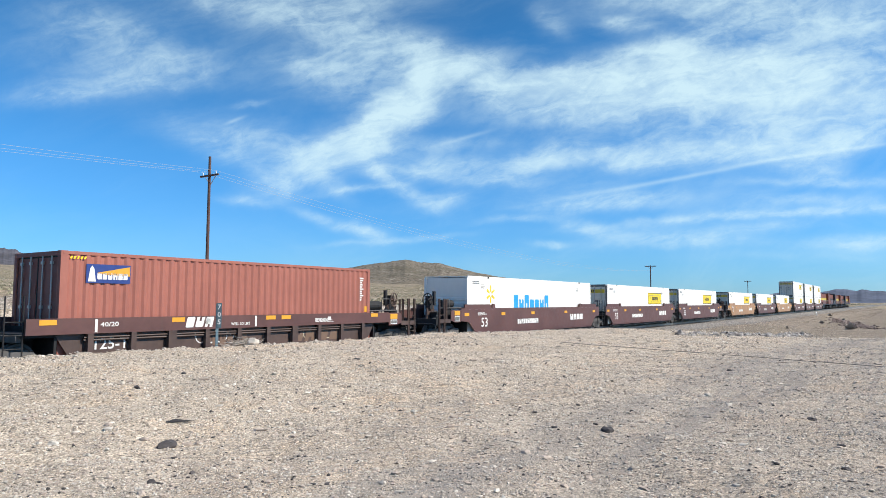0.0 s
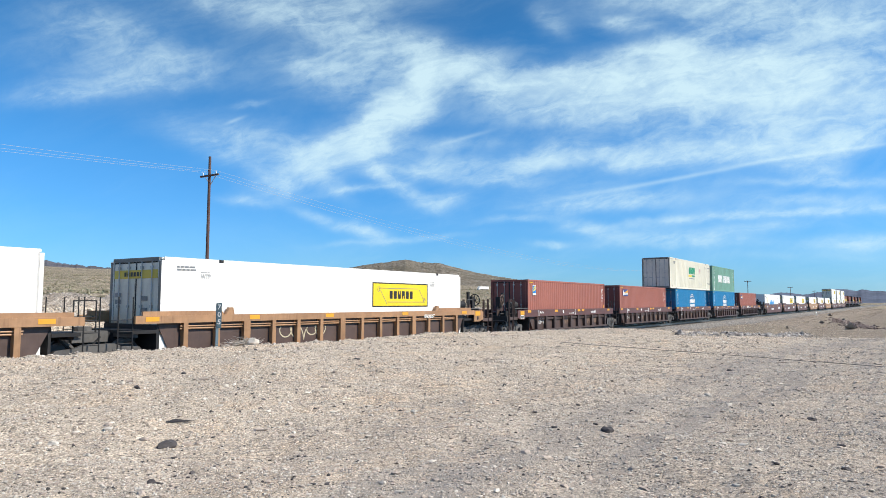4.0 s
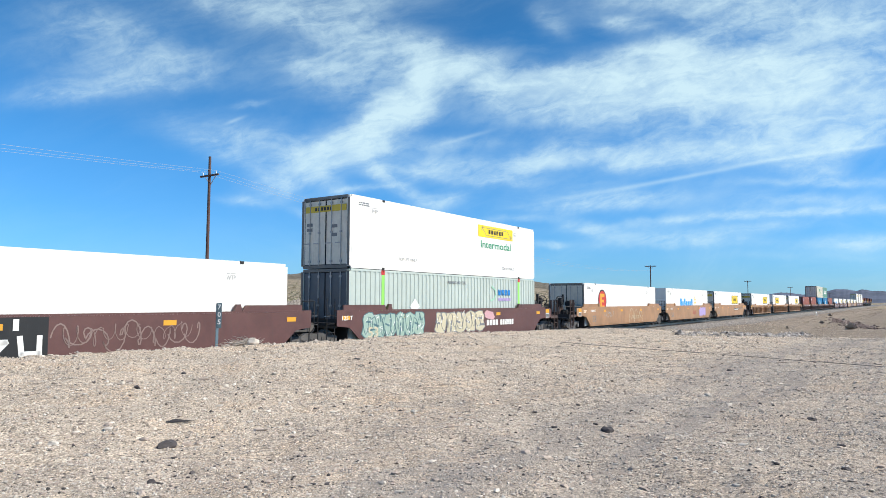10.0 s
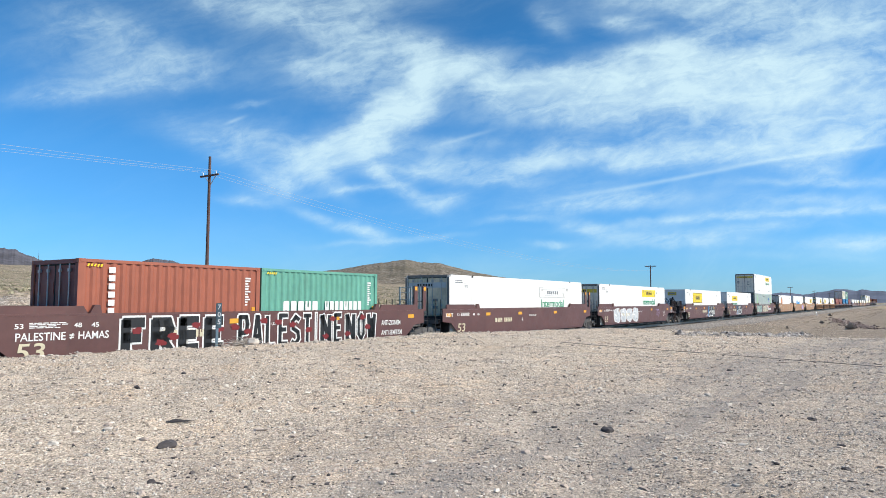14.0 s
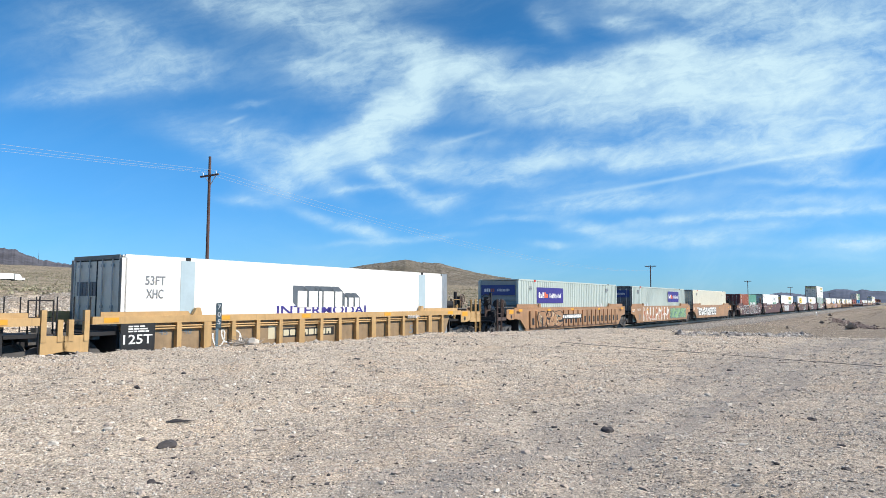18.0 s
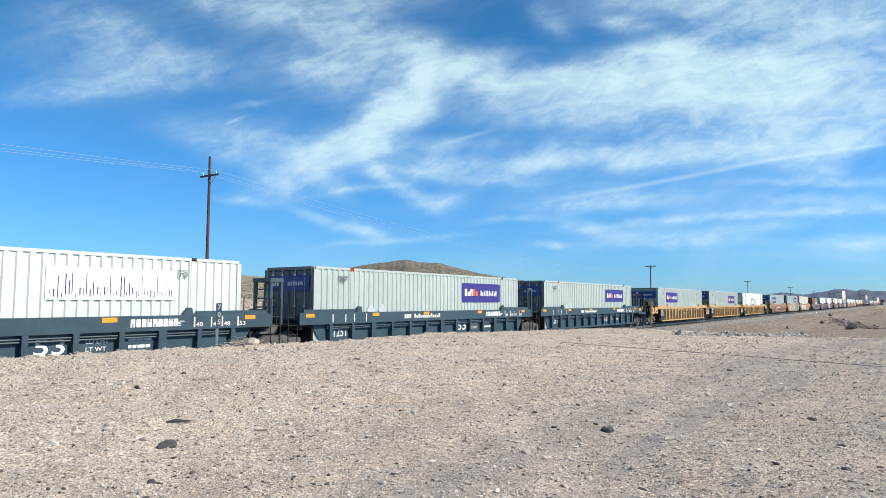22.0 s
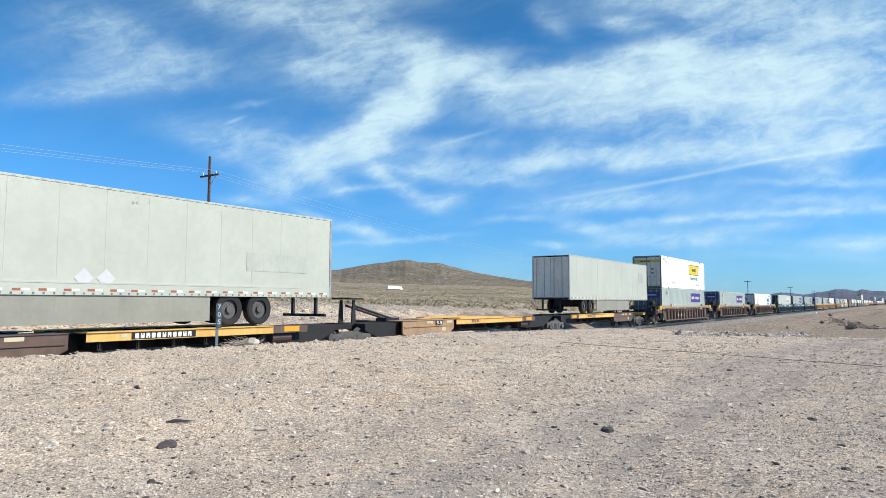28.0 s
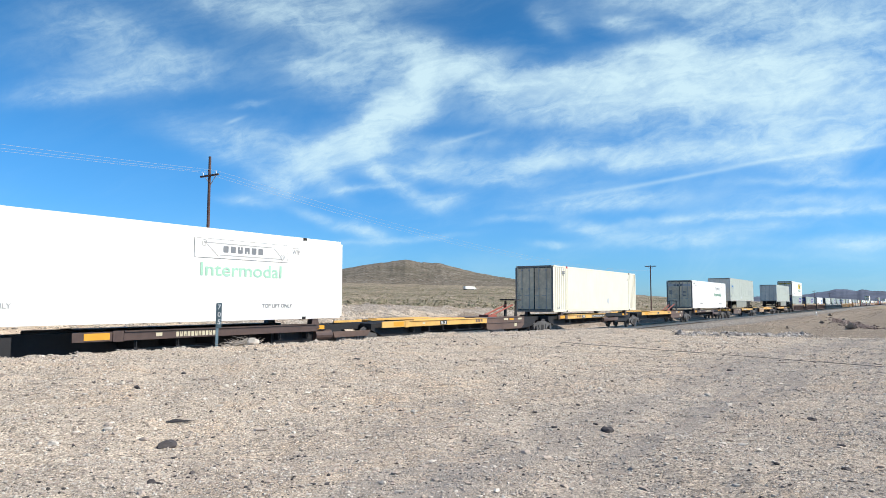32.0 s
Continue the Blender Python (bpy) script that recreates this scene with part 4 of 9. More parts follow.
# ---- lettering and markings ----
def letters(body, size, material, tight=1.0, fat=0.0):
    key = ("letters", body, size, tight, fat)
    k = (key, material.name)
    if k not in MESHES:
        cu = bpy.data.curves.new("letters", "FONT")
        cu.body, cu.size, cu.extrude, cu.space_character, cu.resolution_u = body, size, 0.002, tight, 3
        cu.offset = fat
        tmp = bpy.data.objects.new("letters", cu)
        me = bpy.data.meshes.new_from_object(tmp)
        bpy.data.objects.remove(tmp)
        me.transform(Matrix.Rotation(math.pi / 2, 4, "X"))
        xs = [v.co.x for v in me.vertices]
        zs = [v.co.z for v in me.vertices]
        if xs:
            me.transform(Matrix.Translation((-(min(xs)), 0, -min(zs))))
        me.materials.clear()
        me.materials.append(material)
        MESHES[k] = me
    return MESHES[k]


def words(parent, body, x, z, w, h, y, material, name="lettering", label="", slant=0.0, fat=0.012):
    """Lettering that fills a given width and height on a side facing the camera."""
    me = letters(body, 1.0, material, 1.0, fat)
    xs = [v.co.x for v in me.vertices]
    zs = [v.co.z for v in me.vertices]
    fit = me.copy()
    fit.transform(Matrix.Diagonal((w / (max(xs)), 1.0, h / (max(zs)), 1.0)))
    if slant:
        for v in fit.vertices:
            v.co.x += v.co.z * slant
    return part(name, fit, material, parent, label, (x, y, z))


def panel(parent, x0, x1, z0, z1, y, material, name="marking", label="", out=0.004):
    bm = bmesh.new()
    box(bm, x0, x1, y - out, y, z0, z1)
    return part(name, bm, material, parent, label)


def shape(parent, outline, y, material, name="marking", label="", out=0.004):
    return part(name, prism(bmesh.new(), outline, y - out, y), material, parent, label)


def pieces(name, boxes, material, parent, label=""):
    """Several small plain blocks, each a part of its own."""
    for b in boxes:
        bm = bmesh.new()
        box(bm, *b)
        made = part(name, bm, material, parent, label)
    return made


def glyphs(parent, x, z, w, h, y, material, n, name="wordmark", slant=0.0, tall=(), label="", gap=0.18):
    """A maker's name as a row of plain blocks, tall and low ones as its letters are."""
    step = w / n
    for i in range(n):
        bm = bmesh.new()
        a, b = x + i * step, x + (i + 1) * step - step * gap
        top = z + h * (1.0 if (i in tall or not tall) else 0.68)
        s = slant
        w_, hh = b - a, top - z
        # plain chamfered blocks, some with a short slit
        m, t, v, e = (a + b) / 2, 0.13 * w_, 0.40 * hh, 0.10 * min(w_, hh)
        k = (i * 5 + n) % 4
        if w_ < 0.05 or hh < 0.09:
            ring = [(a, z), (b, z), (b, top), (a, top)]
        elif k == 0:
            ring = [(a + e, z), (b - e, z), (b, z + e), (b, top), (m + t, top), (m + t, top - v), (m - t, top - v), (m - t, top), (a, top), (a, z + e)]
        elif k == 1:
            ring = [(a, z), (m - t, z), (m - t, z + v), (m + t, z + v), (m + t, z), (b, z), (b, top - e), (b - e, top), (a + e, top), (a, top - e)]
        else:
            ring = [(a + e, z), (b - e, z), (b, z + e), (b, top - e), (b - e, top), (a + e, top), (a, top - e), (a, z + e)]
        prism(bm, [(p + s * (q - z), q) for p, q in ring], y - 0.004, y)
        made = part(name, bm, material, parent, label)
    return made


def bars(parent, x, z, w, rows, y, material, h=0.035, name="stencil", seed=1):
    """Stencilled small print as plain bars."""
    r = random.Random(seed)
    bm = bmesh.new()
    for i in range(rows):
        at = x
        while at < x + w * r.uniform(0.8, 1.0):
            l = r.uniform(0.08, 0.22)
            box(bm, at, at + l, y - 0.003, y, z - i * h * 1.7 - h, z - i * h * 1.7)
            at += l + 0.03
    return part(name, bm, material, parent)


def blob(bm, x, z, w, h, y, seed, n=18, out=0.003):
    r = random.Random(seed)
    k = [r.uniform(0.7, 1.15) for _ in range(n)]
    prism(bm, [(x + w * 0.5 * math.cos(2 * math.pi * i / n) * k[i], z + h * 0.5 * math.sin(2 * math.pi * i / n) * k[i]) for i in range(n)], y - out, y)


def stroke(bm, pts, wide, y, out=0.003):
    for (a, b), (c, d) in zip(pts, pts[1:]):
        l = math.hypot(c - a, d - b) or 1.0
        nx, nz = -(d - b) / l * wide / 2, (c - a) / l * wide / 2
        ex, ez = (c - a) / l * wide * 0.3, (d - b) / l * wide * 0.3
        prism(bm, [(a + nx - ex, b + nz - ez), (a - nx - ex, b - nz - ez), (c - nx + ex, d - nz + ez), (c + nx + ex, d + nz + ez)], y - out, y)


def scrawl(parent, x0, x1, z0, z1, y, material, seed, wide=0.05, loops=5, name="graffiti"):
    """A sprayed tag: one running line of uneven loops, without words."""
    r = random.Random(seed)
    bm = bmesh.new()
    step, mid, high = (x1 - x0) / loops, (z0 + z1) / 2, (z1 - z0) / 2
    pts, ph = [], r.uniform(0, 6.28)
    for i in range(loops):
        amp, big, lift = r.uniform(0.55, 1.0), r.uniform(0.25, 0.95), r.uniform(-0.2, 0.2)
        turns_ = r.choice((1, 1, -1))
        for j in range(11):
            f = j / 11
            a = ph + turns_ * 2 * math.pi * f
            pts.append((x0 + (i + f) * step + step * big * 0.5 * math.cos(a), mid + high * (amp * math.sin(a) * 0.8 + lift)))
        if r.random() < 0.3:
            stroke(bm, pts, wide, y)
            pts = []
    if len(pts) > 1:
        stroke(bm, pts, wide, y)
    return part(name, bm, material, parent)


def bubble(parent, x0, x1, z0, z1, y, edge, fill, seed, n=5, extra=None, spread=0.61):
    """A sprayed piece of fat rounded forms without words: outline, fill, inner lines and highlights."""
    r = random.Random(seed)
    step = (x1 - x0) / n
    forms = []
    for i in range(n):
        cx, cz = x0 + (i + 0.5) * step, (z0 + z1) / 2
        w, h = step * spread * r.uniform(0.92, 1.08), (z1 - z0) * 0.5
        m = 16
        ring = []
        for k in range(m):
            a = 2 * math.pi * k / m
            ca_, sa = math.cos(a), math.sin(a)
            e = 0.55
            ring.append((cx + w * math.copysign(abs(ca_) ** e, ca_) * r.uniform(0.72, 1.14), cz + h * math.copysign(abs(sa) ** e, sa) * r.uniform(0.80, 1.0)))
        forms.append((cx, cz, w, h, ring))
    for mat, k, lift in ((edge, 1.0, 0.001), (fill, 0.88, 0.0045)):
        bm = bmesh.new()
        for j, (cx, cz, w, h, ring) in enumerate(forms):
            prism(bm, [(cx + (p - cx) * k, cz + (q - cz) * (1 - (1 - k) * 0.6)) for p, q in ring], y - lift - 0.002 - j * 0.0002, y - lift - j * 0.0002)
        part("graffiti", bm, mat, parent)
    bm = bmesh.new()
    for cx, cz, w, h, ring in forms:
        kind = r.randint(0, 2)
        if kind == 0:
            stroke(bm, [(cx - 0.1 * w, cz - 0.75 * h), (cx + 0.05 * w, cz + 0.1 * h)], 0.22 * w, y - 0.009)
        elif kind == 1:
            stroke(bm, [(cx - 0.35 * w, cz + 0.3 * h), (cx + 0.4 * w, cz + 0.25 * h)], 0.16 * w, y - 0.009)
            stroke(bm, [(cx + 0.85 * w, cz - 0.25 * h), (cx + 0.1 * w, cz - 0.3 * h)], 0.18 * w, y - 0.009)
        else:
            stroke(bm, [(cx - 0.8 * w, cz + 0.1 * h), (cx - 0.2 * w, cz - 0.05 * h)], 0.18 * w, y - 0.009)
            stroke(bm, [(cx, cz + 0.8 * h), (cx + 0.15 * w, cz + 0.3 * h)], 0.18 * w, y - 0.009)
    part("graffiti", bm, edge, parent)
    scrawl(parent, x0, x1, z0 + 0.08, z1 - 0.05, y - 0.0105, edge, seed + 40, 0.03, n * 2)
    if extra:
        bm = bmesh.new()
        for cx, cz, w, h, ring in forms:
            for _ in range(7):
                px, pz = cx + r.uniform(-0.7, 0.5) * w, cz + r.uniform(-0.8, 0.7) * h
                stroke(bm, [(px, pz), (px + r.uniform(-0.2, 0.35) * w, pz + r.uniform(-0.1, 0.3) * h)], r.uniform(0.04, 0.09) * w, y - 0.0125)
        part("graffiti", bm, extra, parent)


LETTER = {
    "F": (((0, 0), (0, 1), (1, 1)), ((0, 0.5), (0.8, 0.5))), "R": (((0, 0), (0, 1), (0.85, 1), (1, 0.76), (0.85, 0.52), (0, 0.5)), ((0.35, 0.5), (1, 0))),
    "E": (((1, 0), (0, 0), (0, 1), (1, 1)), ((0, 0.5), (0.8, 0.5))), "P": (((0, 0), (0, 1), (0.85, 1), (1, 0.74), (0.85, 0.48), (0, 0.46)),),
    "A": (((0, 0), (0.42, 1), (0.58, 1), (1, 0)), ((0.2, 0.34), (0.8, 0.34))), "L": (((0, 1), (0, 0), (1, 0)),), "I": (((0.5, 0), (0.5, 1)),),
    "S": (((1, 0.9), (0.5, 1), (0, 0.82), (0.1, 0.58), (0.9, 0.44), (1, 0.2), (0.5, 0), (0, 0.1)),), "T": (((0, 1), (1, 1)), ((0.5, 1), (0.5, 0))),
    "N": (((0, 0), (0, 1), (1, 0), (1, 1)),), "O": (((0.5, 0), (0, 0.22), (0, 0.78), (0.5, 1), (1, 0.78), (1, 0.22), (0.5, 0)),), "W": (((0, 1), (0.22, 0), (0.5, 0.8), (0.78, 0), (1, 1)),),
}


def fat_letters(parent, word, x0, x1, z0, z1, y):
    """Sprayed letters in fat strokes, each with a white edge round a black fill."""
    r = random.Random(len(word))
    wide = [0.55 if ch == "I" else 1.25 if ch in "WN" else 1.0 for ch in word]
    at = x0
    for i, (ch, k) in enumerate(zip(word, wide)):
        w = (x1 - x0) * k / sum(wide)
        lift = r.uniform(-0.03, 0.03)
        fat = min(0.40, 0.44 * w)
        for mat, width, out, label in ((I_WHITE, fat, 0.001 + 0.0002 * (i % 2), "white sprayed edge of a letter"), (I_BLACK, fat - 0.11, 0.0062 + 0.0002 * (i % 2), "black sprayed letter")):
            bm = bmesh.new()
            for line in LETTER[ch]:
                m = fat * 0.52
                pts = [(at + m + (w - 2 * m - 0.01) * px_, z0 + m + lift + (z1 - z0 - 2 * m) * pz_) for px_, pz_ in line]
                stroke(bm, pts, width, y - out)
            part("graffiti", bm, mat, parent, label)
        at += w


# ---- running gear ----
def wheel(bm):
    r, n = 0.46, 26
    ring = [(r + 0.028, 0.0), (r + 0.028, 0.03), (r, 0.035), (r - 0.012, 0.135), (r - 0.07, 0.135), (r - 0.08, 0.10), (0.16, 0.075), (0.12, 0.14), (0.0, 0.14)]
    rows = [[bm.verts.new((a * math.cos(2 * math.pi * i / n), -b + 0.05, a * math.sin(2 * math.pi * i / n))) for i in range(n)] for a, b in ring[:-1]]
    for a, b in zip(rows, rows[1:]):
        for i in range(n):
            bm.faces.new((a[i], a[(i + 1) % n], b[(i + 1) % n], b[i]))
    bm.faces.new(rows[-1])
    bm.faces.new(rows[0][::-1])


def side_frame(bm):
    o = [(-1.22, 0.62), (-1.16, 0.70), (-0.62, 0.74), (-0.42, 0.82), (0.42, 0.82), (0.62, 0.74), (1.16, 0.70), (1.22, 0.62), (1.18, 0.42), (1.02, 0.40), (0.98, 0.52), (0.72, 0.50), (0.44, 0.24), (-0.44, 0.24), (-0.72, 0.50), (-0.98, 0.52), (-1.02, 0.40), (-1.18, 0.42)]
    prism(bm, o, -0.07, 0.07)
    for s in (-1, 1):
        prism(bm, [(s * 0.64, 0.60), (s * 0.44, 0.68), (s * 0.36, 0.66), (s * 0.36, 0.36), (s * 0.44, 0.36)], -0.10, -0.075)
        rod(bm, (s * 0.89, -0.16, 0.46), (s * 0.89, 0.0, 0.46), 0.13, 10)
    for k in (-0.16, 0.0, 0.16):
        rod(bm, (k, -0.05, 0.28), (k, -0.05, 0.62), 0.06, 8)


def axle(bm):
    rod(bm, (0, -0.75, 0.46), (0, 0.75, 0.46), 0.085, 8)


def bolster(bm):
    box(bm, -0.22, 0.22, -1.05, 1.05, 0.52, 0.76)
    rod(bm, (0, 0, 0.74), (0, 0, 0.86), 0.3, 12)


def truck(parent, x):
    """A two-axle bogie."""
    t = part("bogie", shared("bogie", bolster, BLACK), BLACK, parent, "", (x, 0, 0))
    for sx in (-0.89, 0.89):
        part("axle", shared("axle", axle, IRON), IRON, t, "", (sx, 0, 0))
        for sy in (-1, 1):
            w = part("wheel", shared("wheel", wheel, IRON), IRON, t, "dusty steel railway wheel", (sx, sy * 0.755, 0.46))
            if sy > 0:
                w.rotation_euler = (0, 0, math.pi)
    for sy in (-1, 1):
        w = part("side_frame", shared("side_frame", side_frame, IRON), IRON, t, "", (0, sy * 1.02, 0))
        if sy > 0:
            w.rotation_euler = (0, 0, math.pi)
    return t


def ladder(bm):
    for x in (-0.21, 0.21):
        rod(bm, (x, 0, 0.42), (x, 0, 2.08), 0.018, 6)
    for z in (0.5, 0.82, 1.14, 1.46):
        rod(bm, (-0.21, 0, z), (0.21, 0, z), 0.014, 6)


def brake_wheel(bm):
    tube(bm, [(0.29 * math.cos(a), 0, 0.29 * math.sin(a)) for a in (2 * math.pi * i / 20 for i in range(20))], 0.026, 6, True)
    for i in range(8):
        a = 2 * math.pi * i / 8
        rod(bm, (0, 0, 0), (0.28 * math.cos(a), 0, 0.28 * math.sin(a)), 0.016, 5)
    rod(bm, (0, -0.04, 0), (0, 0.16, 0), 0.08, 10)


def grab_rail(bm):
    for x in (-0.3, 0.3):
        rod(bm, (x, 0, 1.12), (x, 0, 1.98), 0.02, 6)
    rod(bm, (-0.3, 0, 1.98), (0.3, 0, 1.98), 0.02, 6)
    rod(bm, (-0.3, 0, 1.56), (0.3, 0, 1.56), 0.015, 6)


def hose(bm):
    tube(bm, [(-0.55 + 0.11 * i, 0.02 * (i % 2), 1.02 - 0.42 * math.sin(math.pi * i / 10)) for i in range(11)], 0.028)


def joint_casting(bm):
    box(bm, -0.5, 0.5, -0.42, 0.42, 0.84, 1.14)
    rod(bm, (0, 0, 1.1), (0, 0, 1.26), 0.24, 14)
    for x in (-0.8, 0.8):
        box(bm, x - 0.09, x + 0.09, -1.25, 1.25, 0.96, 1.12)


def corner_ladder(bm):
    """Two channel stiles, rungs and a stirrup step at a car's corner."""
    for x in (-0.21, 0.21):
        box(bm, x - 0.032, x + 0.032, -0.025, 0.025, 0.36, 2.10)
        box(bm, x + 0.018, x + 0.032, -0.06, -0.025, 0.50, 2.10)
    for z in (0.40, 0.72, 1.04, 1.36):
        rod(bm, (-0.21, -0.02, z), (0.21, -0.02, z), 0.017, 6)


def grating(bm):
    """An open steel walkway, lengthwise bars on cross straps."""
    for i in range(6):
        box(bm, 0.0, 1.5, -0.30 + 0.115 * i, -0.275 + 0.115 * i, 0.0, 0.035)
    for x in (0.02, 0.5, 1.0, 1.46):
        box(bm, x, x + 0.03, -0.31, 0.33, -0.03, 0.0)


def full_end(car, h, e, sill, style, H0, brake, seed):
    """The end over a bogie: side plates, corner ladders, walkway, brake stand, air tank, pipes and levers."""
    r = random.Random(seed * 7 + (3 if e > 0 else 11))
    lined = style in ("ochre_ribbed", "slate_ribbed")
    low = style in ("brown_ribbed", "rust_ribbed")
    rail = sill if lined else BROWN
    dark = SLATE if style == "slate_ribbed" else BLACK

    def slab(name, k0, k1, y0, y1, z0, z1, mat, label=""):
        bm = bmesh.new()
        box(bm, min(e * (h + k0), e * (h + k1)), max(e * (h + k0), e * (h + k1)), y0, y1, z0, z1)
        return part(name, bm, mat, car, label)

    def at(k, y, z):
        return (e * (h + k), y, z)

    for sy in (-1, 1):
        bm = bmesh.new()
        prism(bm, [(e * (h + 0.853), 1.0), (e * (h + 1.35), 1.0), (e * (h + 1.72), 1.10), (e * (h + 1.72), H0 - 0.10), (e * (h + 1.6), H0 - 0.02), (e * (h + 0.853), H0 - 0.02)], min(sy * 1.45, sy * 1.49), max(sy * 1.45, sy * 1.49))
        part("end_plate", bm, sill if style != "brown_ribbed" else RUSTBROWN, car)
        slab("step_sill", 1.722, 2.68, min(sy * 1.38, sy * 1.47), max(sy * 1.38, sy * 1.47), 0.99, 1.16, rail)
        lad = part("ladder", shared("corner_ladder", corner_ladder, rail), rail, car, "", at(2.45, sy * 1.44, 0))
        lad.scale = (1, 1, 0.84 if low else 1.0)
        if low:
            continue
        part("ladder_post", shared("ladder_post", lambda bm: [box(bm, -0.03, 0.03, -0.03, 0.03, 1.16, 2.08), box(bm, 0.012, 0.03, -0.06, -0.03, 1.16, 2.08)], rail), rail, car, "", at(1.95, sy * 1.36, 0))
    slab("reflector", 0.95, 1.42, -1.498, -1.492, H0 - 0.27, H0 - 0.06, I_AMBER, "amber reflector panel")
    if style in ("maroon_smooth", "maroon_ribbed", "tan_smooth"):
        p = slab("data_frame", 0.97, 1.40, -1.498, -1.492, 1.05, H0 - 0.30, I_WHITE, "white framed data panel")
        bm = bmesh.new()
        for j in range(2):
            x = sorted((e * (h + 1.00 + 0.19 * j), e * (h + 1.18 + 0.19 * j)))
            box(bm, x[0], x[1], -1.503, -1.499, 1.08, H0 - 0.33)
        part("data_field", bm, FRAMING, p)
    else:
        bm = bmesh.new()
        prism(bm, [(e * (h + 1.18) + 0.075 * math.cos(a), 1.17 + 0.10 * math.sin(a)) for a in (2 * math.pi * j / 12 for j in range(12))], -1.497, -1.491)
        part("tie_hole", bm, I_BLACK, car, "dark oval hole in the end plate")
    slab("end_platform", 0.86, 2.72, -1.36, 1.36, 1.06, 1.14, dark)
    slab("end_beam", 2.70, 2.84, -1.42, 1.42, 0.90, 1.20, dark)
    # Added black block stands for the shade under the platform.
    slab("draft_gear", 0.86, 2.7, -0.9, 0.9, 0.76, 1.05, BLACK)
    g = part("walkway", shared("walkway", grating, IRON), IRON, car, "grey steel grating walkway", at(0.15 if e > 0 else 1.65, -1.0, H0 + 0.06))
    bm = bmesh.new()
    k = r.uniform(0.35, 0.5)
    tube(bm, [at(k, -0.62, H0 + 0.26), at(k + 0.05, -0.62, H0 + 0.26), at(k + 0.75, -0.62, H0 + 0.26), at(k + 0.8, -0.62, H0 + 0.26)], 0.20, 16)
    box(bm, min(e * (h + k + 0.1), e * (h + k + 0.2)), max(e * (h + k + 0.1), e * (h + k + 0.2)), -0.72, -0.5, 1.14, H0 + 0.1)
    box(bm, min(e * (h + k + 0.6), e * (h + k + 0.7)), max(e * (h + k + 0.6), e * (h + k + 0.7)), -0.72, -0.5, 1.14, H0 + 0.1)
    part("air_reservoir", bm, BLACK, car, "black air tank over the end platform")
    if low:
        slab("end_cap", 0.80, 1.5, -1.515, -1.30, H0 - 0.12, H0 + 0.10, I_OLDYELLOW, "yellow block on the sill's end")
        slab("step_beam", 1.722, 2.3, -1.475, -1.40, 1.18, 1.34, SANDY)
    slab("valve_box", 1.35, 1.78, -1.22, -0.86, 1.141, 1.62, BLACK)
    slab("valve_box", 1.86, 2.16, -0.95, -0.6, 1.141, 1.48, dark)
    if style in ("maroon_smooth", "tan_smooth", "tan_fluted") and not brake:
        bm = bmesh.new()
        tube(bm, [at(1.2, -1.1, 1.14), at(1.2, -1.1, 2.30), at(1.12, -1.1, 2.46), at(0.95, -1.1, 2.58), at(0.1, -1.1, 2.78)], 0.030, 8)
        part("handrail", bm, BAR, car, "bent pale tube handrail")
    else:
        bm = bmesh.new()
        tube(bm, [at(1.05, -0.95, 1.14), at(1.05, -0.95, 2.02), at(1.10, -0.95, 2.08), at(1.55, -0.95, 2.08), at(1.60, -0.95, 2.02), at(1.60, -0.95, 1.14)], 0.020, 6)
        part("grab_rail", bm, rail if lined else IRON, car)
    if brake:
        flat = style in ("maroon_ribbed", "ochre_ribbed")
        drop_ = 0.35 if low else 0.0
        bm = bmesh.new()
        prism(bm, [(e * (h + 1.62), 1.14), (e * (h + 2.42), 1.14), (e * (h + 2.36), 1.62), (e * (h + 2.15), 1.88), (e * (h + 1.85), 1.80)], -0.58, -0.50)
        part("brake_stand", bm, BROWN if not lined else sill, car, "shield plate of the hand brake")
        if not low:
            slab("brake_post", 1.72, 1.84, -0.62, -0.50, 1.80, 2.46, BLACK)
        slab("brake_gear", 2.02, 2.26, -0.66, -0.40, 1.62, 2.24 - drop_, BLACK)
        b = part("brake_wheel", shared("brake_wheel", brake_wheel, BLACK if not flat else RUSTBROWN), BLACK, car, "spoked hand-brake wheel", at(2.36, -0.6, 2.06 - drop_) if not flat else at(2.14, -0.74, 2.06))
        b.rotation_euler = (0, 0, radians(10) if flat else radians(94) * e)
    # pipes, rods and levers
    for i in range(9):
        k0, y0, z0 = r.uniform(0.9, 2.2), r.uniform(-1.34, -0.7), r.choice((0.55, 0.72, 0.86, 1.22, 1.32, 1.45))
        bm = bmesh.new()
        pts = [at(k0, y0, z0), at(k0 + r.uniform(0.15, 0.5), y0, z0)]
        pts.append(at(abs(pts[-1][0]) - h, y0 + r.uniform(-0.05, 0.05), z0 + r.uniform(-0.3, 0.25)))
        pts.append(at(min(abs(pts[-1][0]) - h + r.uniform(0.1, 0.4), 2.75), y0, pts[-1][2]))
        tube(bm, pts, r.uniform(0.014, 0.03), 6)
        part("pipe", bm, r.choice((BLACK, BLACK, IRON, BROWN)), car)
    for i in range(3):
        k0, y0, drop, wide = r.uniform(1.7, 2.5), -1.38 + 0.3 * i, r.uniform(0.22, 0.45), r.uniform(0.35, 0.6)
        bm = bmesh.new()
        tube(bm, [at(k0 + wide * j / 8, y0 + 0.03 * math.sin(j), 0.98 - drop * math.sin(math.pi * j / 8)) for j in range(9)], 0.022, 6)
        part("hose", bm, RUBBER, car)
    bm = bmesh.new()
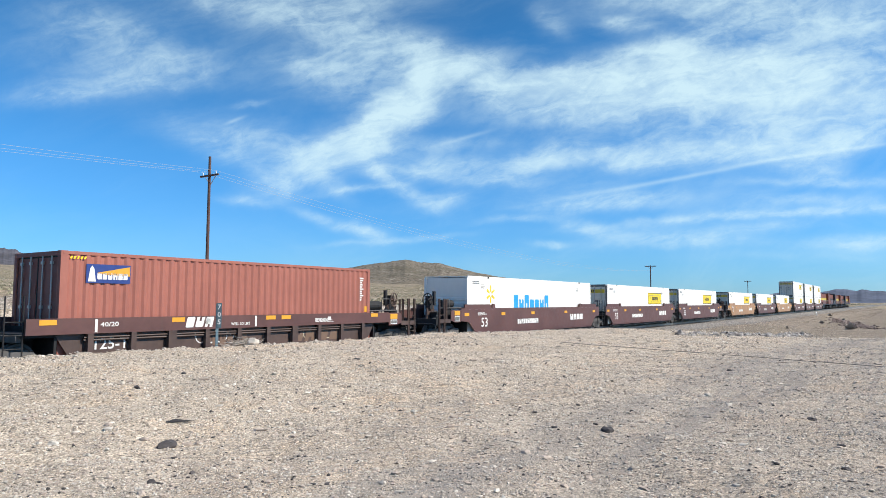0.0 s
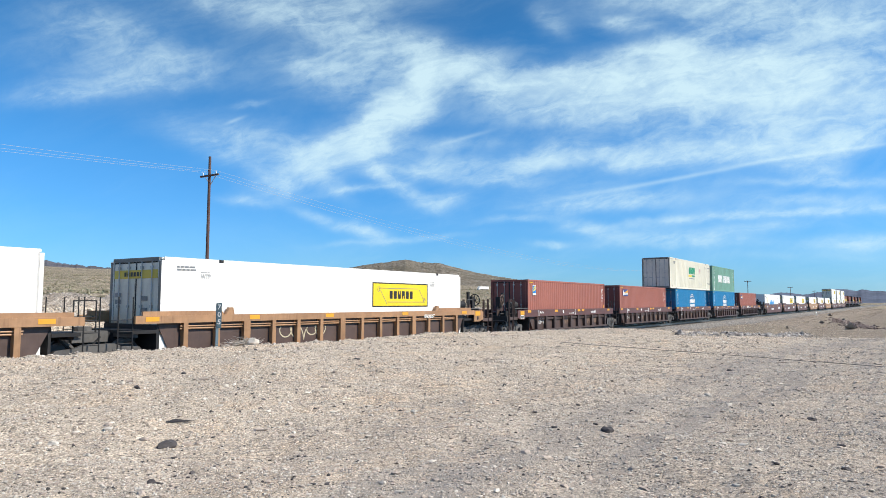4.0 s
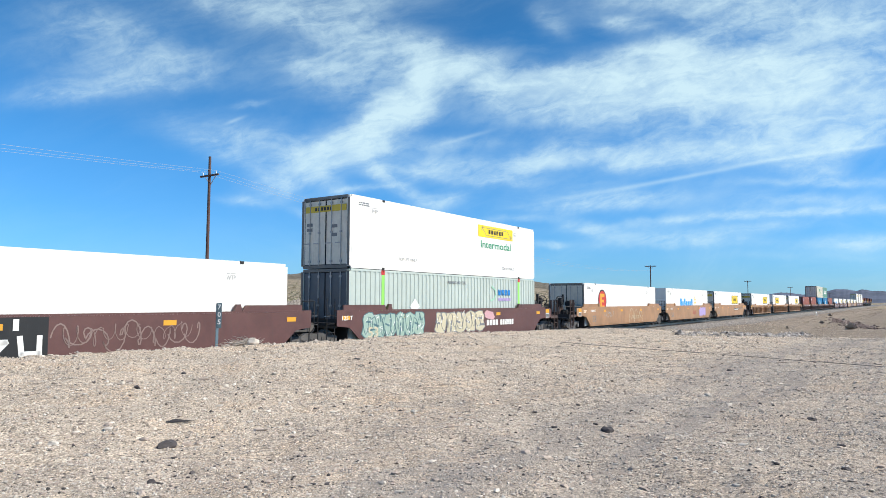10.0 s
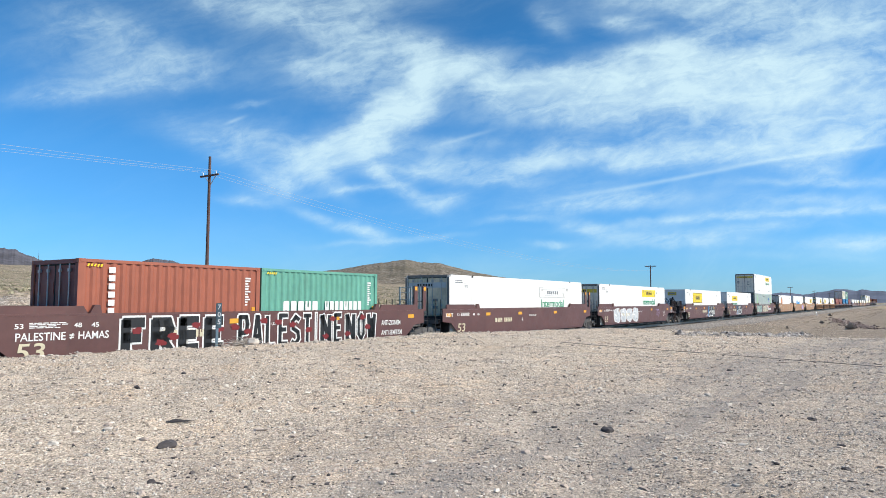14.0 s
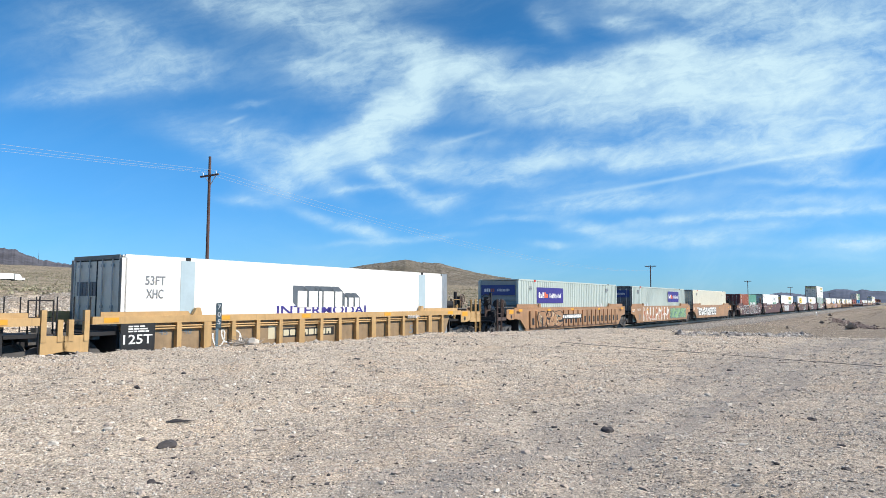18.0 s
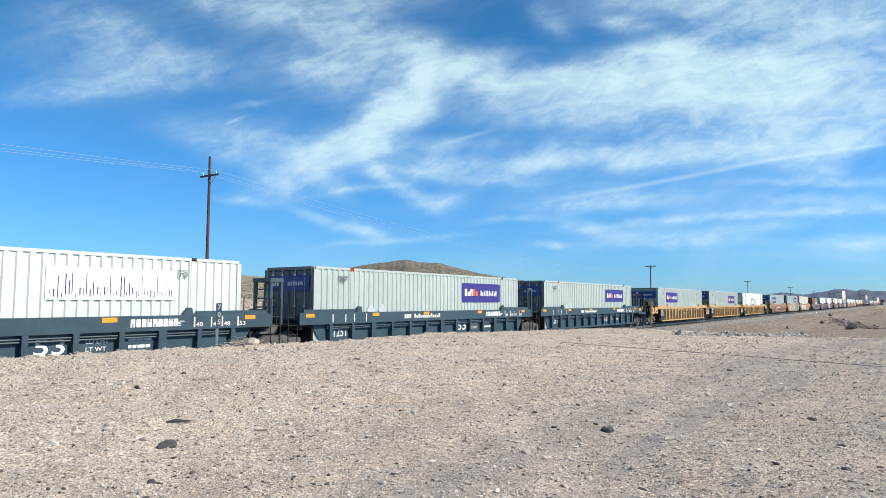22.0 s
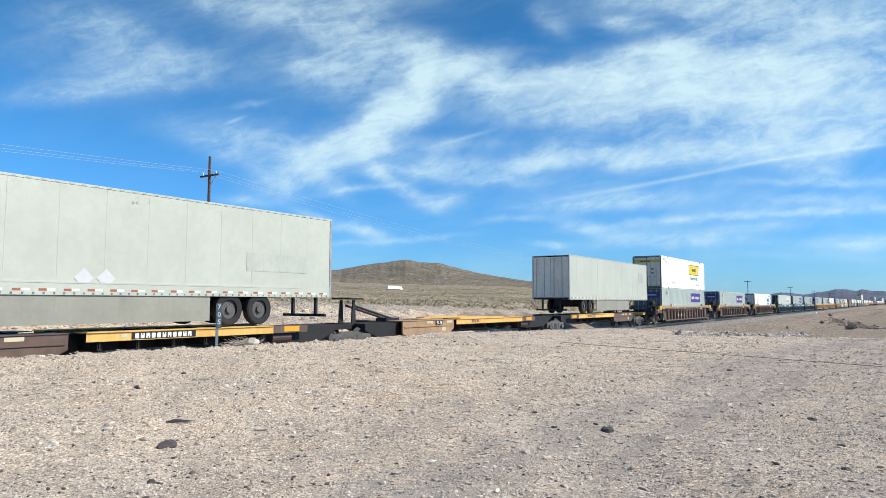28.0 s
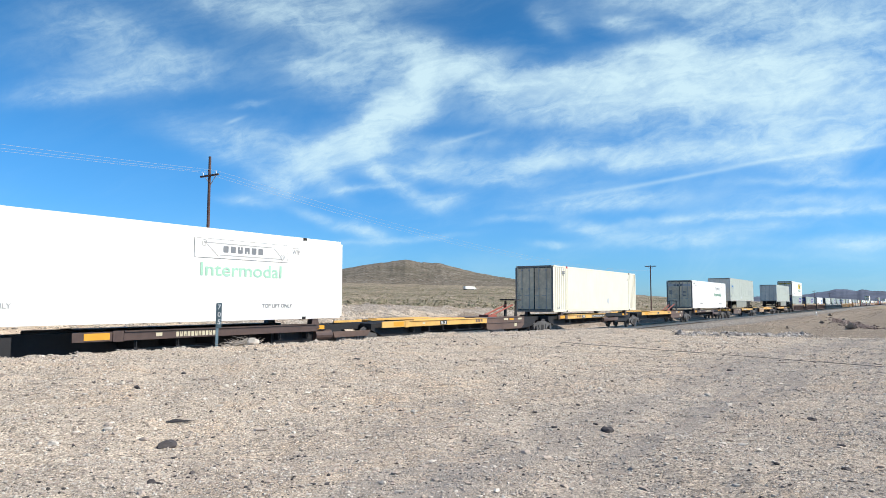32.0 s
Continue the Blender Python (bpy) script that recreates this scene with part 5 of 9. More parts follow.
    tube(bm, [at(2.9, 0.0, 0.98), at(2.9, -1.2, 0.98), at(2.84, -1.36, 0.92), at(2.84, -1.40, 0.66)], 0.018, 6)
    part("uncoupling_lever", bm, IRON, car)
    if style == "ochre_ribbed":
        for k in (1.80, 2.30):
            bm = bmesh.new()
            x = sorted((e * (h + k), e * (h + k + 0.36)))
            box(bm, x[0], x[1], -1.46, -1.30, 1.162, 1.50)
            box(bm, x[0] + 0.07, x[1] - 0.07, -1.468, -1.461, 1.24, 1.42)
            part("step_box", bm, sill, car)


def coupler(bm):
    box(bm, -0.5, 0.25, -0.13, 0.13, 0.74, 0.98)
    box(bm, 0.25, 0.55, -0.19, 0.19, 0.70, 1.02)
    rod(bm, (0.45, 0.12, 0.66), (0.45, 0.12, 1.06), 0.07, 8)


MOVERS = []


def ride(ob, u, z=0.0):
    MOVERS.append((ob, u, z))
    ob.location.z = z
    return ob


def castle(bm, x, y, z, s=1):
    """A locating lug on the sill."""
    prism(bm, [(x - 0.16, z), (x + 0.16, z), (x + 0.10, z + 0.22), (x - 0.04, z + 0.22)], y - 0.06, y + 0.06)


WELLS = {
    "maroon_smooth": ("smooth", MAROON, MAROON, MAROON, "maroon smooth-sided well car unit, weathered"),
    "tan_smooth": ("smooth", TAN, TAN, TAN, "faded tan smooth-sided well car unit"),
    "tan_fluted": ("fluted", TAN, TAN, TAN, "faded tan well car unit with fluted side panels"),
    "maroon_ribbed": ("ribbed", MAROON, BROWN, BROWN, "maroon ribbed well car unit with dusty brown panels"),
    "tan_ribbed": ("ribbed", TAN, BROWN, TAN, "tan and brown ribbed well car unit"),
    "ochre_ribbed": ("ribbed", OCHRE, DULLOCHRE, OCHRE, "ochre yellow ribbed well car unit"),
    "slate_ribbed": ("ribbed", SLATE, SLATE, SLATE, "dark slate ribbed well car unit"),
    "brown_ribbed": ("ribbed", RUSTBROWN, RUSTBROWN, RUSTBROWN, "rusty brown ribbed well car unit with sandy top sill"),
    "rust_ribbed": ("ribbed", RUSTBROWN, RUSTBROWN, RUSTBROWN, "rusty brown ribbed well car unit, weathered"),
}


def well_car(u_mid, bay, style, front_end, rear_end, ribs=10, seed=0, lift=True):
    """One unit of a well car. u_mid: the middle of its bay. Ends are shared joints or full ends with coupler and brake gear."""
    kind, sill, web, rib, label = WELLS[style]
    car = thing("well_car", label, "railcar", "well cars")
    h = bay / 2
    H0, H1 = (1.60, 1.84) if kind != "ribbed" else ((1.56, 1.68) if style != "maroon_ribbed" else (1.53, 1.53))
    for s in (-1, 1):
        ys = s * 1.5
        if kind in ("smooth", "fluted"):
            o = [(-h + 0.55, 0.42), (h - 0.55, 0.42), (h + 0.15, 0.98), (h + 0.85, 1.05), (h + 0.85, H0), (-h - 0.85, H0), (-h - 0.85, 1.05), (-h - 0.15, 0.98)]
            bm = bmesh.new()
            prism(bm, o, ys - 0.035 * s, ys + 0.0 * s) if s > 0 else prism(bm, o, ys, ys + 0.035)
            # the lower edge of the plate tucks in under the well
            prism(bm, [(-h + 0.55, 0.34), (h - 0.55, 0.34), (h - 0.45, 0.44), (-h + 0.45, 0.44)], ys - 0.10 * s, ys - 0.02 * s)
            side = part("side_wall", bm, sill, car)
            bm = bmesh.new()
            box(bm, -h - 0.85, h + 0.85, ys - 0.16 * s if s > 0 else ys + 0.0, ys if s > 0 else ys + 0.16, H0 + 0.002, H0 + 0.05)
            part("top_sill", bm, sill, car)
            for e in (-1, 1):
                bm = bmesh.new()
                a, b = e * (h - 2.15), e * (h + 0.45)
                prism(bm, [(a, H0 + 0.05), (a + e * 0.12, H1), (b, H1), (b, H0 + 0.05)], ys - 0.05 * s, ys - 0.11 * s)
                castle(bm, e * (h - 2.35), ys - 0.08 * s, H0 + 0.05)
                part("end_coaming", bm, sill, car)
            if kind == "fluted" and s < 0:
                n = 19
                for i in range(n):
                    x = -h + 1.2 + (bay - 2.4) * i / (n - 1)
                    bm = bmesh.new()
                    prism(bm, [(x - 0.30, 0.50), (x + 0.30, 0.50), (x + 0.30, 1.50), (x - 0.30, 1.46)], ys - 0.10, ys - 0.002)
                    box(bm, x + 0.02, x + 0.24, ys - 0.105, ys - 0.101, 0.68, 1.10)
                    part("flute", bm, rib, car)
                pieces("hand_hole", [(x - 0.10, x + 0.16, ys - 0.109, ys - 0.1055, 0.66, 1.05) for x in (-h + 1.2 + (bay - 2.4) * i / (n - 1) for i in range(n))], BLACK, car, "dark slot in the fluted side")
        else:
            zb = {"maroon_ribbed": 1.13, "slate_ribbed": 1.14, "ochre_ribbed": 1.36}.get(style, 1.34)
            bm = bmesh.new()
            box(bm, -h - 0.85, h + 0.85, min(ys, ys - 0.14 * s), max(ys, ys - 0.14 * s), zb, H0)
            part("top_sill", bm, sill, car)
            if style in ("brown_ribbed", "rust_ribbed"):
                bm = bmesh.new()
                box(bm, -h - 0.85, h + 0.85, min(ys + 0.02 * s, ys - 0.16 * s), max(ys + 0.02 * s, ys - 0.16 * s), H0 - 0.085, H0 + 0.004)
                part("top_flange", bm, SANDY, car, "faded sandy top flange")
            bm = bmesh.new()
            o = [(-h + 0.40, 0.36), (h - 0.40, 0.36), (h + 0.10, zb), (-h - 0.10, zb)]
            prism(bm, o, ys - 0.19 * s, ys - 0.16 * s)
            part("side_wall", bm, web, car)
            bm = bmesh.new()
            box(bm, -h + 0.40, h - 0.40, min(ys - 0.02 * s, ys - 0.14 * s), max(ys - 0.02 * s, ys - 0.14 * s), 0.30, 0.40)
            part("bottom_sill", bm, rib, car)
            if s < 0:
                for i in range(ribs):
                    x = -h + (0.75 + (bay - 1.5) * i / (ribs - 1) if style not in ("brown_ribbed", "rust_ribbed") else 0.09 + 1.05 * (i + 1))
                    wide = 0.13 if i % 4 == 2 else 0.075
                    part("rib", shared(("rib", wide, zb), lambda bm: prism(bm, [(-wide, 0.402), (wide, 0.402), (wide, zb - 0.002), (-wide, zb - 0.002)], -0.005, 0.156), rib), rib, car, "", (x, ys + 0.004, 0))
                bm = bmesh.new()
                rod(bm, (-h + 0.6, ys + 0.07, zb - 0.10), (h - 0.6, ys + 0.07, zb - 0.10), 0.022, 8)
                rod(bm, (-h + 0.6, ys + 0.09, zb - 0.17), (h - 0.6, ys + 0.09, zb - 0.17), 0.026, 8)
                part("brake_pipe", bm, rib, car)
            if H1 > H0:
                for e in (-1, 1):
                    bm = bmesh.new()
                    a, b = e * (h - 2.15), e * (h + 0.6)
                    prism(bm, [(a, H0), (a + e * 0.1, H1), (b, H1), (b, H0)], ys - 0.06 * s, ys - 0.12 * s)
                    castle(bm, e * (h - 2.35), ys - 0.08 * s, H0)
                    part("end_coaming", bm, sill if style not in ("brown_ribbed", "rust_ribbed") else SANDY, car)
    bm = bmesh.new()
    box(bm, -h + 0.3, h - 0.3, -1.38, 1.38, 0.22, 0.30)
    for i in range(7):
        x = -h + 0.8 + (bay - 1.6) * i / 6
        box(bm, x - 0.12, x + 0.12, -1.38, 1.38, 0.18, 0.36)
    part("well_floor", bm, BLACK, car)
    for e, full in ((1, front_end), (-1, rear_end)):
        bm = bmesh.new()
        box(bm, min(e * (h + 0.03), e * (h + 0.10)), max(e * (h + 0.03), e * (h + 0.10)), -1.34, 1.34, 0.30, 1.30)
        box(bm, min(e * (h + 0.10), e * (h + 0.84)), max(e * (h + 0.10), e * (h + 0.84)), -1.36, 1.36, 1.06, 1.16)
        box(bm, min(e * (h + 0.1), e * (h + (2.9 if full else 1.5))), max(e * (h + 0.1), e * (h + (2.9 if full else 1.5))), -0.33, 0.33, 0.78, 1.10)
        part("end_frame", bm, BLACK, car)
        if full:
            truck(car, e * (h + 1.65))
            c = part("coupler", shared("coupler", coupler, IRON), IRON, car, "", (e * (h + 3.0), 0, 0))
            if e < 0:
                c.rotation_euler = (0, 0, math.pi)
            full_end(car, h, e, sill, style, H0, e > 0 or rear_end and not front_end, seed)
        elif e < 0:
            truck(car, e * (h + 1.6))
        if not full:
            for sy in (-1, 1):
                part("ladder", shared("ladder", ladder, BLACK), BLACK, car, "", (e * (h + 1.08), sy * 1.40, 0))
            if style == "ochre_ribbed":
                for k in (0.9, 1.3):
                    bm = bmesh.new()
                    zt = 1.74 if k < 1 else 1.5
                    box(bm, min(e * (h + k), e * (h + k + 0.13)), max(e * (h + k), e * (h + k + 0.13)), -1.46, -1.34, 0.95, zt)
                    part("step_post", bm, sill, car)
                bm = bmesh.new()
                prism(bm, [(e * (h + 0.9), 0.62), (e * (h + 1.55), 0.72), (e * (h + 1.62), 1.10), (e * (h + 0.9), 1.10)], -1.44, -1.38)
                part("corner_plate", bm, sill, car)
            if e > 0:
                part("grab_rail", shared("grab_rail", grab_rail, BLACK), BLACK, car, "", (h + 1.0, -1.2, 0))
                part("hose", shared("hose", hose, RUBBER), RUBBER, car, "", (h + 1.0, -1.0, 0))
                part("joint_casting", shared("joint_casting", joint_casting, IRON), IRON, car, "", (h + 1.6, 0, 0))
    y = -1.503
    bars(car, -h + 0.7 if kind == "smooth" else h - 3.4, H0 - 0.16, 0.8, 4, y, I_WHITE, 0.022, seed=seed + 3)
    yy = y if kind != "fluted" else -1.616
    for x in (-h - 0.55, -h + 3.1, -h + 6.6, h - 5.0, h - 0.3):
        panel(car, x, x + 0.42, H0 - 0.32 if kind == "smooth" else H0 - 0.16, H0 - 0.17 if kind == "smooth" else H0 - 0.03, yy, I_AMBER, "reflector", "amber reflector panel")
    return ride(car, u_mid)


# ---- containers ----
def corrugated(bm, x0, x1, z0, z1, y, s, pitch, deep, flat=0.35):
    """A folded steel wall in the x z plane, its outer folds at y."""
    n = max(2, int(round((x1 - x0) / pitch)))
    p = (x1 - x0) / n
    prof = [(x0, 0.0)]
    for i in range(n):
        a = x0 + i * p
        prof += [(a + p * flat, 0.0), (a + p * 0.5, deep), (a + p * (0.5 + flat), deep), (a + p, 0.0)]
    rows = [[bm.verts.new((x, y - s * d, z)) for x, d in prof] for z in (z0, z1)]
    for i in range(len(prof) - 1):
        f = (rows[0][i], rows[0][i + 1], rows[1][i + 1], rows[1][i])
        bm.faces.new(f if s < 0 else f[::-1])



def seamed(bm, x0, x1, z0, z1, y, s, n):
    """A plain sheet wall with slim raised seams."""
    prof = [(x0, 0.0)]
    for i in range(1, n):
        x = x0 + (x1 - x0) * i / n
        prof += [(x - 0.016, 0.0), (x - 0.012, -0.004), (x + 0.012, -0.004), (x + 0.016, 0.0)]
    prof.append((x1, 0.0))
    rows = [[bm.verts.new((x, y - s * d, z)) for x, d in prof] for z in (z0, z1)]
    for i in range(len(prof) - 1):
        f = (rows[0][i], rows[0][i + 1], rows[1][i + 1], rows[1][i])
        bm.faces.new(f if s < 0 else f[::-1])



def door_leaf(bm, y0, y1, hgt):
    box(bm, -0.02, 0.02, y0, y1, 0.16, hgt - 0.14)
    for z in (0.75, 1.35, 1.95):
        box(bm, -0.034, -0.02, y0 + 0.05, y1 - 0.05, z - 0.17, z + 0.17)


def gasket(bm, y0, y1, hgt):
    for a, b, c, d in ((y0 - 0.006, y0 + 0.022, 0.15, hgt - 0.13), (y1 - 0.022, y1 + 0.006, 0.15, hgt - 0.13), (y0 + 0.022, y1 - 0.022, 0.15, 0.18), (y0 + 0.022, y1 - 0.022, hgt - 0.165, hgt - 0.13)):
        box(bm, -0.024, -0.003, a, b, c, d)


def lock_bar(bm, hgt):
    rod(bm, (-0.06, 0, 0.14), (-0.06, 0, hgt - 0.12), 0.019, 8)
    for z in (0.3, hgt - 0.3, hgt * 0.5):
        box(bm, -0.085, -0.03, -0.05, 0.05, z - 0.04, z + 0.04)
    box(bm, -0.09, -0.06, -0.02, 0.28, 1.0, 1.04)


def container(u_rear, L, W, hgt, z0, wall, skin, door, label, group, rear="doors", lift=None, name="shipping_container", rails=None, post_colour=None, cut=0.1, frame_colour=None):
    """A box with folded or plain walls, corner posts, rails, castings and doors. Its own origin is the middle of its base."""
    box_ = thing(name, label, "container", group)
    h, w = L / 2, W / 2
    hf = h - (cut if lift else 0.0)      # the front end
    rails = rails or skin
    for s in (-1, 1):
        bm = bmesh.new()
        if wall == "plain":
            seamed(bm, -h + 0.10, hf - 0.10, 0.14, hgt - 0.085, s * (w - 0.001), s, 13)
        else:
            corrugated(bm, -h + 0.12, hf - 0.12, 0.14, hgt - 0.08, s * (w - 0.006), s, 0.278 if wall == "deep" else 0.30, 0.036 if wall == "deep" else 0.032, 0.26 if wall == "deep" else 0.40)
        part("side_wall", bm, skin, box_)
        bm = bmesh.new()
        box(bm, -h + 0.1, hf - 0.1, min(s * (w - 0.06), s * w), max(s * (w - 0.06), s * w), 0.02, 0.15)
        part("bottom_rail", bm, rails, box_)
        bm = bmesh.new()
        box(bm, -h + 0.1, hf - 0.1, min(s * (w - 0.06), s * w), max(s * (w - 0.06), s * w), hgt - 0.09, hgt - 0.005)
        part("top_rail", bm, rails, box_)
    bm = bmesh.new()
    box(bm, -h + 0.05, hf - 0.05, -w + 0.05, w - 0.05, hgt - 0.07, hgt - 0.02)
    part("roof", bm, skin, box_)
    bm = bmesh.new()
    box(bm, -h + 0.05, hf - 0.05, -w + 0.06, w - 0.06, 0.05, 0.12)
    part("underframe", bm, BLACK, box_)

    def post(bm):
        box(bm, -0.075, 0.075, -0.075, 0.075, 0.1, hgt - 0.1)

    def casting(bm):
        box(bm, -0.089, 0.089, -0.081, 0.081, 0, 0.118)
        box(bm, -0.04, 0.04, -0.088, -0.0815, 0.03, 0.085)

    for x in (-h + 0.075, hf - 0.075):
        for s in (-1, 1):
            part("corner_post", shared(("corner_post", hgt), post, rails), rails, box_, "", (x, s * (w - 0.076), 0))
    spots = (-6.0, 6.0) if lift else (-h + 0.089, hf - 0.089)
    for x in spots:
        for s in (-1, 1):
            for z in (0.0, hgt - 0.118):
                part("corner_casting", shared("corner_casting", casting, BLACK if lift else rails), BLACK if lift else rails, box_, "", (x, s * (w - 0.078), z))
    if lift:
        for x in (-6.0, 6.0):
            bm = bmesh.new()
            box(bm, x - 0.09, x + 0.09, -w - 0.004, -w + 0.05, 0.10, hgt - 0.10)
            part("lift_post", bm, post_colour or rails, box_)
    # the end that faces the camera
    if rear == "doors":
        bm = bmesh.new()
        for a, b, z1, z2 in ((-w + 0.002, -w + 0.13, 0.12, hgt - 0.12), (w - 0.13, w - 0.002, 0.12, hgt - 0.12), (-w + 0.13, w - 0.13, hgt - 0.125, hgt - 0.01), (-w + 0.13, w - 0.13, 0.02, 0.15)):
            box(bm, -h - 0.004, -h + 0.03, a, b, z1, z2)
        part("door_frame", bm, frame_colour or (FRAMING if lift else door), box_, "dark steel door frame" if lift and not frame_colour else "")
        for y0, y1 in ((-w + 0.14, -0.01), (0.01, w - 0.14)):
            leaf = part("door", shared(("door", W, hgt, y0 > 0), lambda bm: door_leaf(bm, y0, y1, hgt), door), door, box_, "", (-h + 0.06, 0, 0))
            part("gasket", shared(("gasket", W, hgt, y0 > 0), lambda bm: gasket(bm, y0, y1, hgt), RUBBER), RUBBER, leaf)
            for k in (0.28, 0.72):
                part("locking_bar", shared(("locking_bar", hgt), lambda bm: lock_bar(bm, hgt), BAR), BAR, leaf, "", (0, y0 + (y1 - y0) * k, 0))
    else:
        bm = bmesh.new()
        box(bm, -h + 0.05, -h + 0.10, -w + 0.12, w - 0.12, 0.12, hgt - 0.1)
        part("nose_panel", bm, door, box_)
        for i in range(6):
            z = 0.3 + i * 0.27
            part("nose_rib", shared(("nose_rib", W), lambda bm: prism(bm, [(0.05, 0), (0.015, 0.04), (0.015, 0.15), (0.05, 0.19)], -w + 0.14, w - 0.14), door), door, box_, "", (-h, 0, z))
    bm = bmesh.new()
    box(bm, hf - 0.10, hf - 0.05, -w + 0.12, w - 0.12, 0.12, hgt - 0.1)
    part("front_panel", bm, skin, box_)
    return ride(box_, u_rear + L / 2, z0)


L53, W53, L40, W40, HC = 16.154, 2.591, 12.192, 2.438, 2.896
FLOOR = 0.362      # container floor in a well
SPINE = 1.335      # container floor on a spine car


def yellow_badge(c, x0, x1, z0, z1, side, framed=True, faded=False):
    """The haulier's yellow sign: a black frame, a plain block name and a scroll at each end."""
    y = -side - 0.005
    if framed:
        m_ = 0.012 if faded else 0.05
        panel(c, x0 - m_, x1 + m_, z0 - m_, z1 + m_, y, I_GREY if faded else I_BLACK, "sign_frame")
    sign = panel(c, x0, x1, z0, z1, y - 0.004, I_WHITE if faded else I_YELLOW, "sign", "yellow sign panel" if not faded else "faded white sign panel with thin black outline")
    m = (z0 + z1) / 2
    glyphs(sign, x0 + (x1 - x0) * 0.28, m - (z1 - z0) * 0.18, (x1 - x0) * 0.45, (z1 - z0) * 0.36, y - 0.009, I_GREY if faded else I_BLACK, 6, "wordmark", gap=0.3)
    bm = bmesh.new()
    wx = x1 - x0
    hz = z1 - z0
    stroke(bm, [(x0 + 0.12 * wx, z1 - 0.30 * hz), (x0 + 0.23 * wx, z0 + 0.10 * hz)], 0.025, y - 0.009)
    stroke(bm, [(x1 - 0.16 * wx, z1 - 0.25 * hz), (x1 - 0.06 * wx, z0 + 0.18 * hz)], 0.025, y - 0.009)
    for cx_, cz_ in ((x0 + 0.09 * wx, z1 - 0.26 * hz), (x1 - 0.06 * wx, z0 + 0.24 * hz)):
        stroke(bm, [(cx_ + 0.10 * math.cos(a_) * (1 - a_ / 14), cz_ + 0.13 * math.sin(a_) * (1 - a_ / 14)) for a_ in (j * 0.55 for j in range(16))], 0.018, y - 0.009)
    stroke(bm, [(x0 + 0.09 * wx, z1 - 0.20 * hz), (x1 - 0.19 * wx, z1 - 0.20 * hz)], 0.022, y - 0.0125)
    stroke(bm, [(x0 + 0.25 * wx, z0 + 0.17 * hz), (x1 - 0.07 * wx, z0 + 0.17 * hz)], 0.022, y - 0.0125)
    part("scroll", bm, I_DIM if faded else I_GREY, sign)
    return sign


def white53(u, z0, badge=None, inter=None, framed=True, faded=False, skin=None, door=None, rear="doors", label="white smooth-sided intermodal container", small=True, green=None, cut=0.1):
    c = container(u, L53, W53, HC, z0, "plain", skin or WHITE, door or (GREYDOOR if rear == "doors" else WHITE), label, "containers", rear, True, "intermodal_container", cut=cut)
    w = W53 / 2
    h = L53 / 2
    if badge:
        x0, x1, a, b = badge
        yellow_badge(c, x0 - h, x1 - h, a - z0, b - z0, w, framed, faded)
    if inter:
        x0, x1, a, b = inter
        words(c, "Intermodal", x0 - h, a - z0, x1 - x0, b - a, -w - 0.008, green or I_GREEN, "lettering", "green lettering")
    if small:
        words(c, "TOP LIFT ONLY", -h + 3.1, 0.45, 1.35, 0.13, -w - 0.006, I_DIM)
        for x in (-6.75, 5.4):
            words(c, "WTP", x, HC - 0.62, 0.36, 0.15, -w - 0.006, I_DIM)
            bars(c, x, HC - 0.40, 0.3, 1, -w - 0.006, I_DIM, 0.02, seed=int(x * 10) + 90)
        bars(c, -h + 0.5, HC - 0.25, 0.5, 2, -w - 0.006, I_GREY, 0.05, seed=4)
        words(c, "TOP LIFT ONLY", h - 4.0, 0.42, 1.35, 0.13, -w - 0.006, I_GREY)
    if rear == "nose" and badge:
        bm = bmesh.new()
        box(bm, -h + 0.006, -h + 0.014, -0.42, 0.42, HC - 0.60, HC - 0.28)
        e = part("end_sign", bm, I_OLDYELLOW, c, "small yellow sign on the nose")
        bm = bmesh.new()
        box(bm, -h + 0.001, -h + 0.005, -0.3, 0.3, HC - 0.50, HC - 0.38)
        part("wordmark", bm, I_GREY, e)
    if rear == "doors" and badge:
        bm = bmesh.new()
        box(bm, -h + 0.008, -h + 0.022, -w + 0.2, w - 0.2, HC - 0.62, HC - 0.37)
        e = part("end_sign", bm, I_OLDYELLOW if not faded else I_SILVER, c, "slim yellow sign on the doors")
        pieces("wordmark", [(-h + 0.003, -h + 0.0075, 0.46 - i * 0.16, 0.57 - i * 0.16, HC - 0.56, HC - 0.43) for i in range(6)], I_BLACK, e)
        pieces("notice", [(-h + 0.008, -h + 0.022, yy, yy + 0.3, zz, zz + 0.13) for yy, zz in ((0.72, 1.72), (0.72, 1.52), (-0.62, 1.62), (-0.62, 1.28))], I_GREY, c, "small dark notice on the doors")
    return c


def open_frame(c, k0, k1):
    """The open steel bay in front of a refrigerated box, where its generator hangs."""
    w = W53 / 2
    for s in (-1, 1):
        for x, wide in ((k0 + 0.09, 0.08), (k1 - 0.13, 0.13)):
            bm = bmesh.new()
            box(bm, x - wide, x + wide, min(s * (w - 0.14), s * w), max(s * (w - 0.14), s * w), 0.0, HC - 0.01)
            part("frame_post", bm, BAR, c, "bare galvanised post")
        for z in (0.05, 1.35, HC - 0.2):
            bm = bmesh.new()
            box(bm, k0 + 0.17, k1 - 0.26, min(s * (w - 0.10), s * (w - 0.02)), max(s * (w - 0.10), s * (w - 0.02)), z, z + (0.16 if z != 1.35 else 0.08))
            part("frame_rail", bm, BAR, c)
    bm = bmesh.new()
    box(bm, k1 - 0.2, k1 - 0.08, -w + 0.14, w - 0.14, HC - 0.2, HC - 0.04)
    part("frame_header", bm, BAR, c)


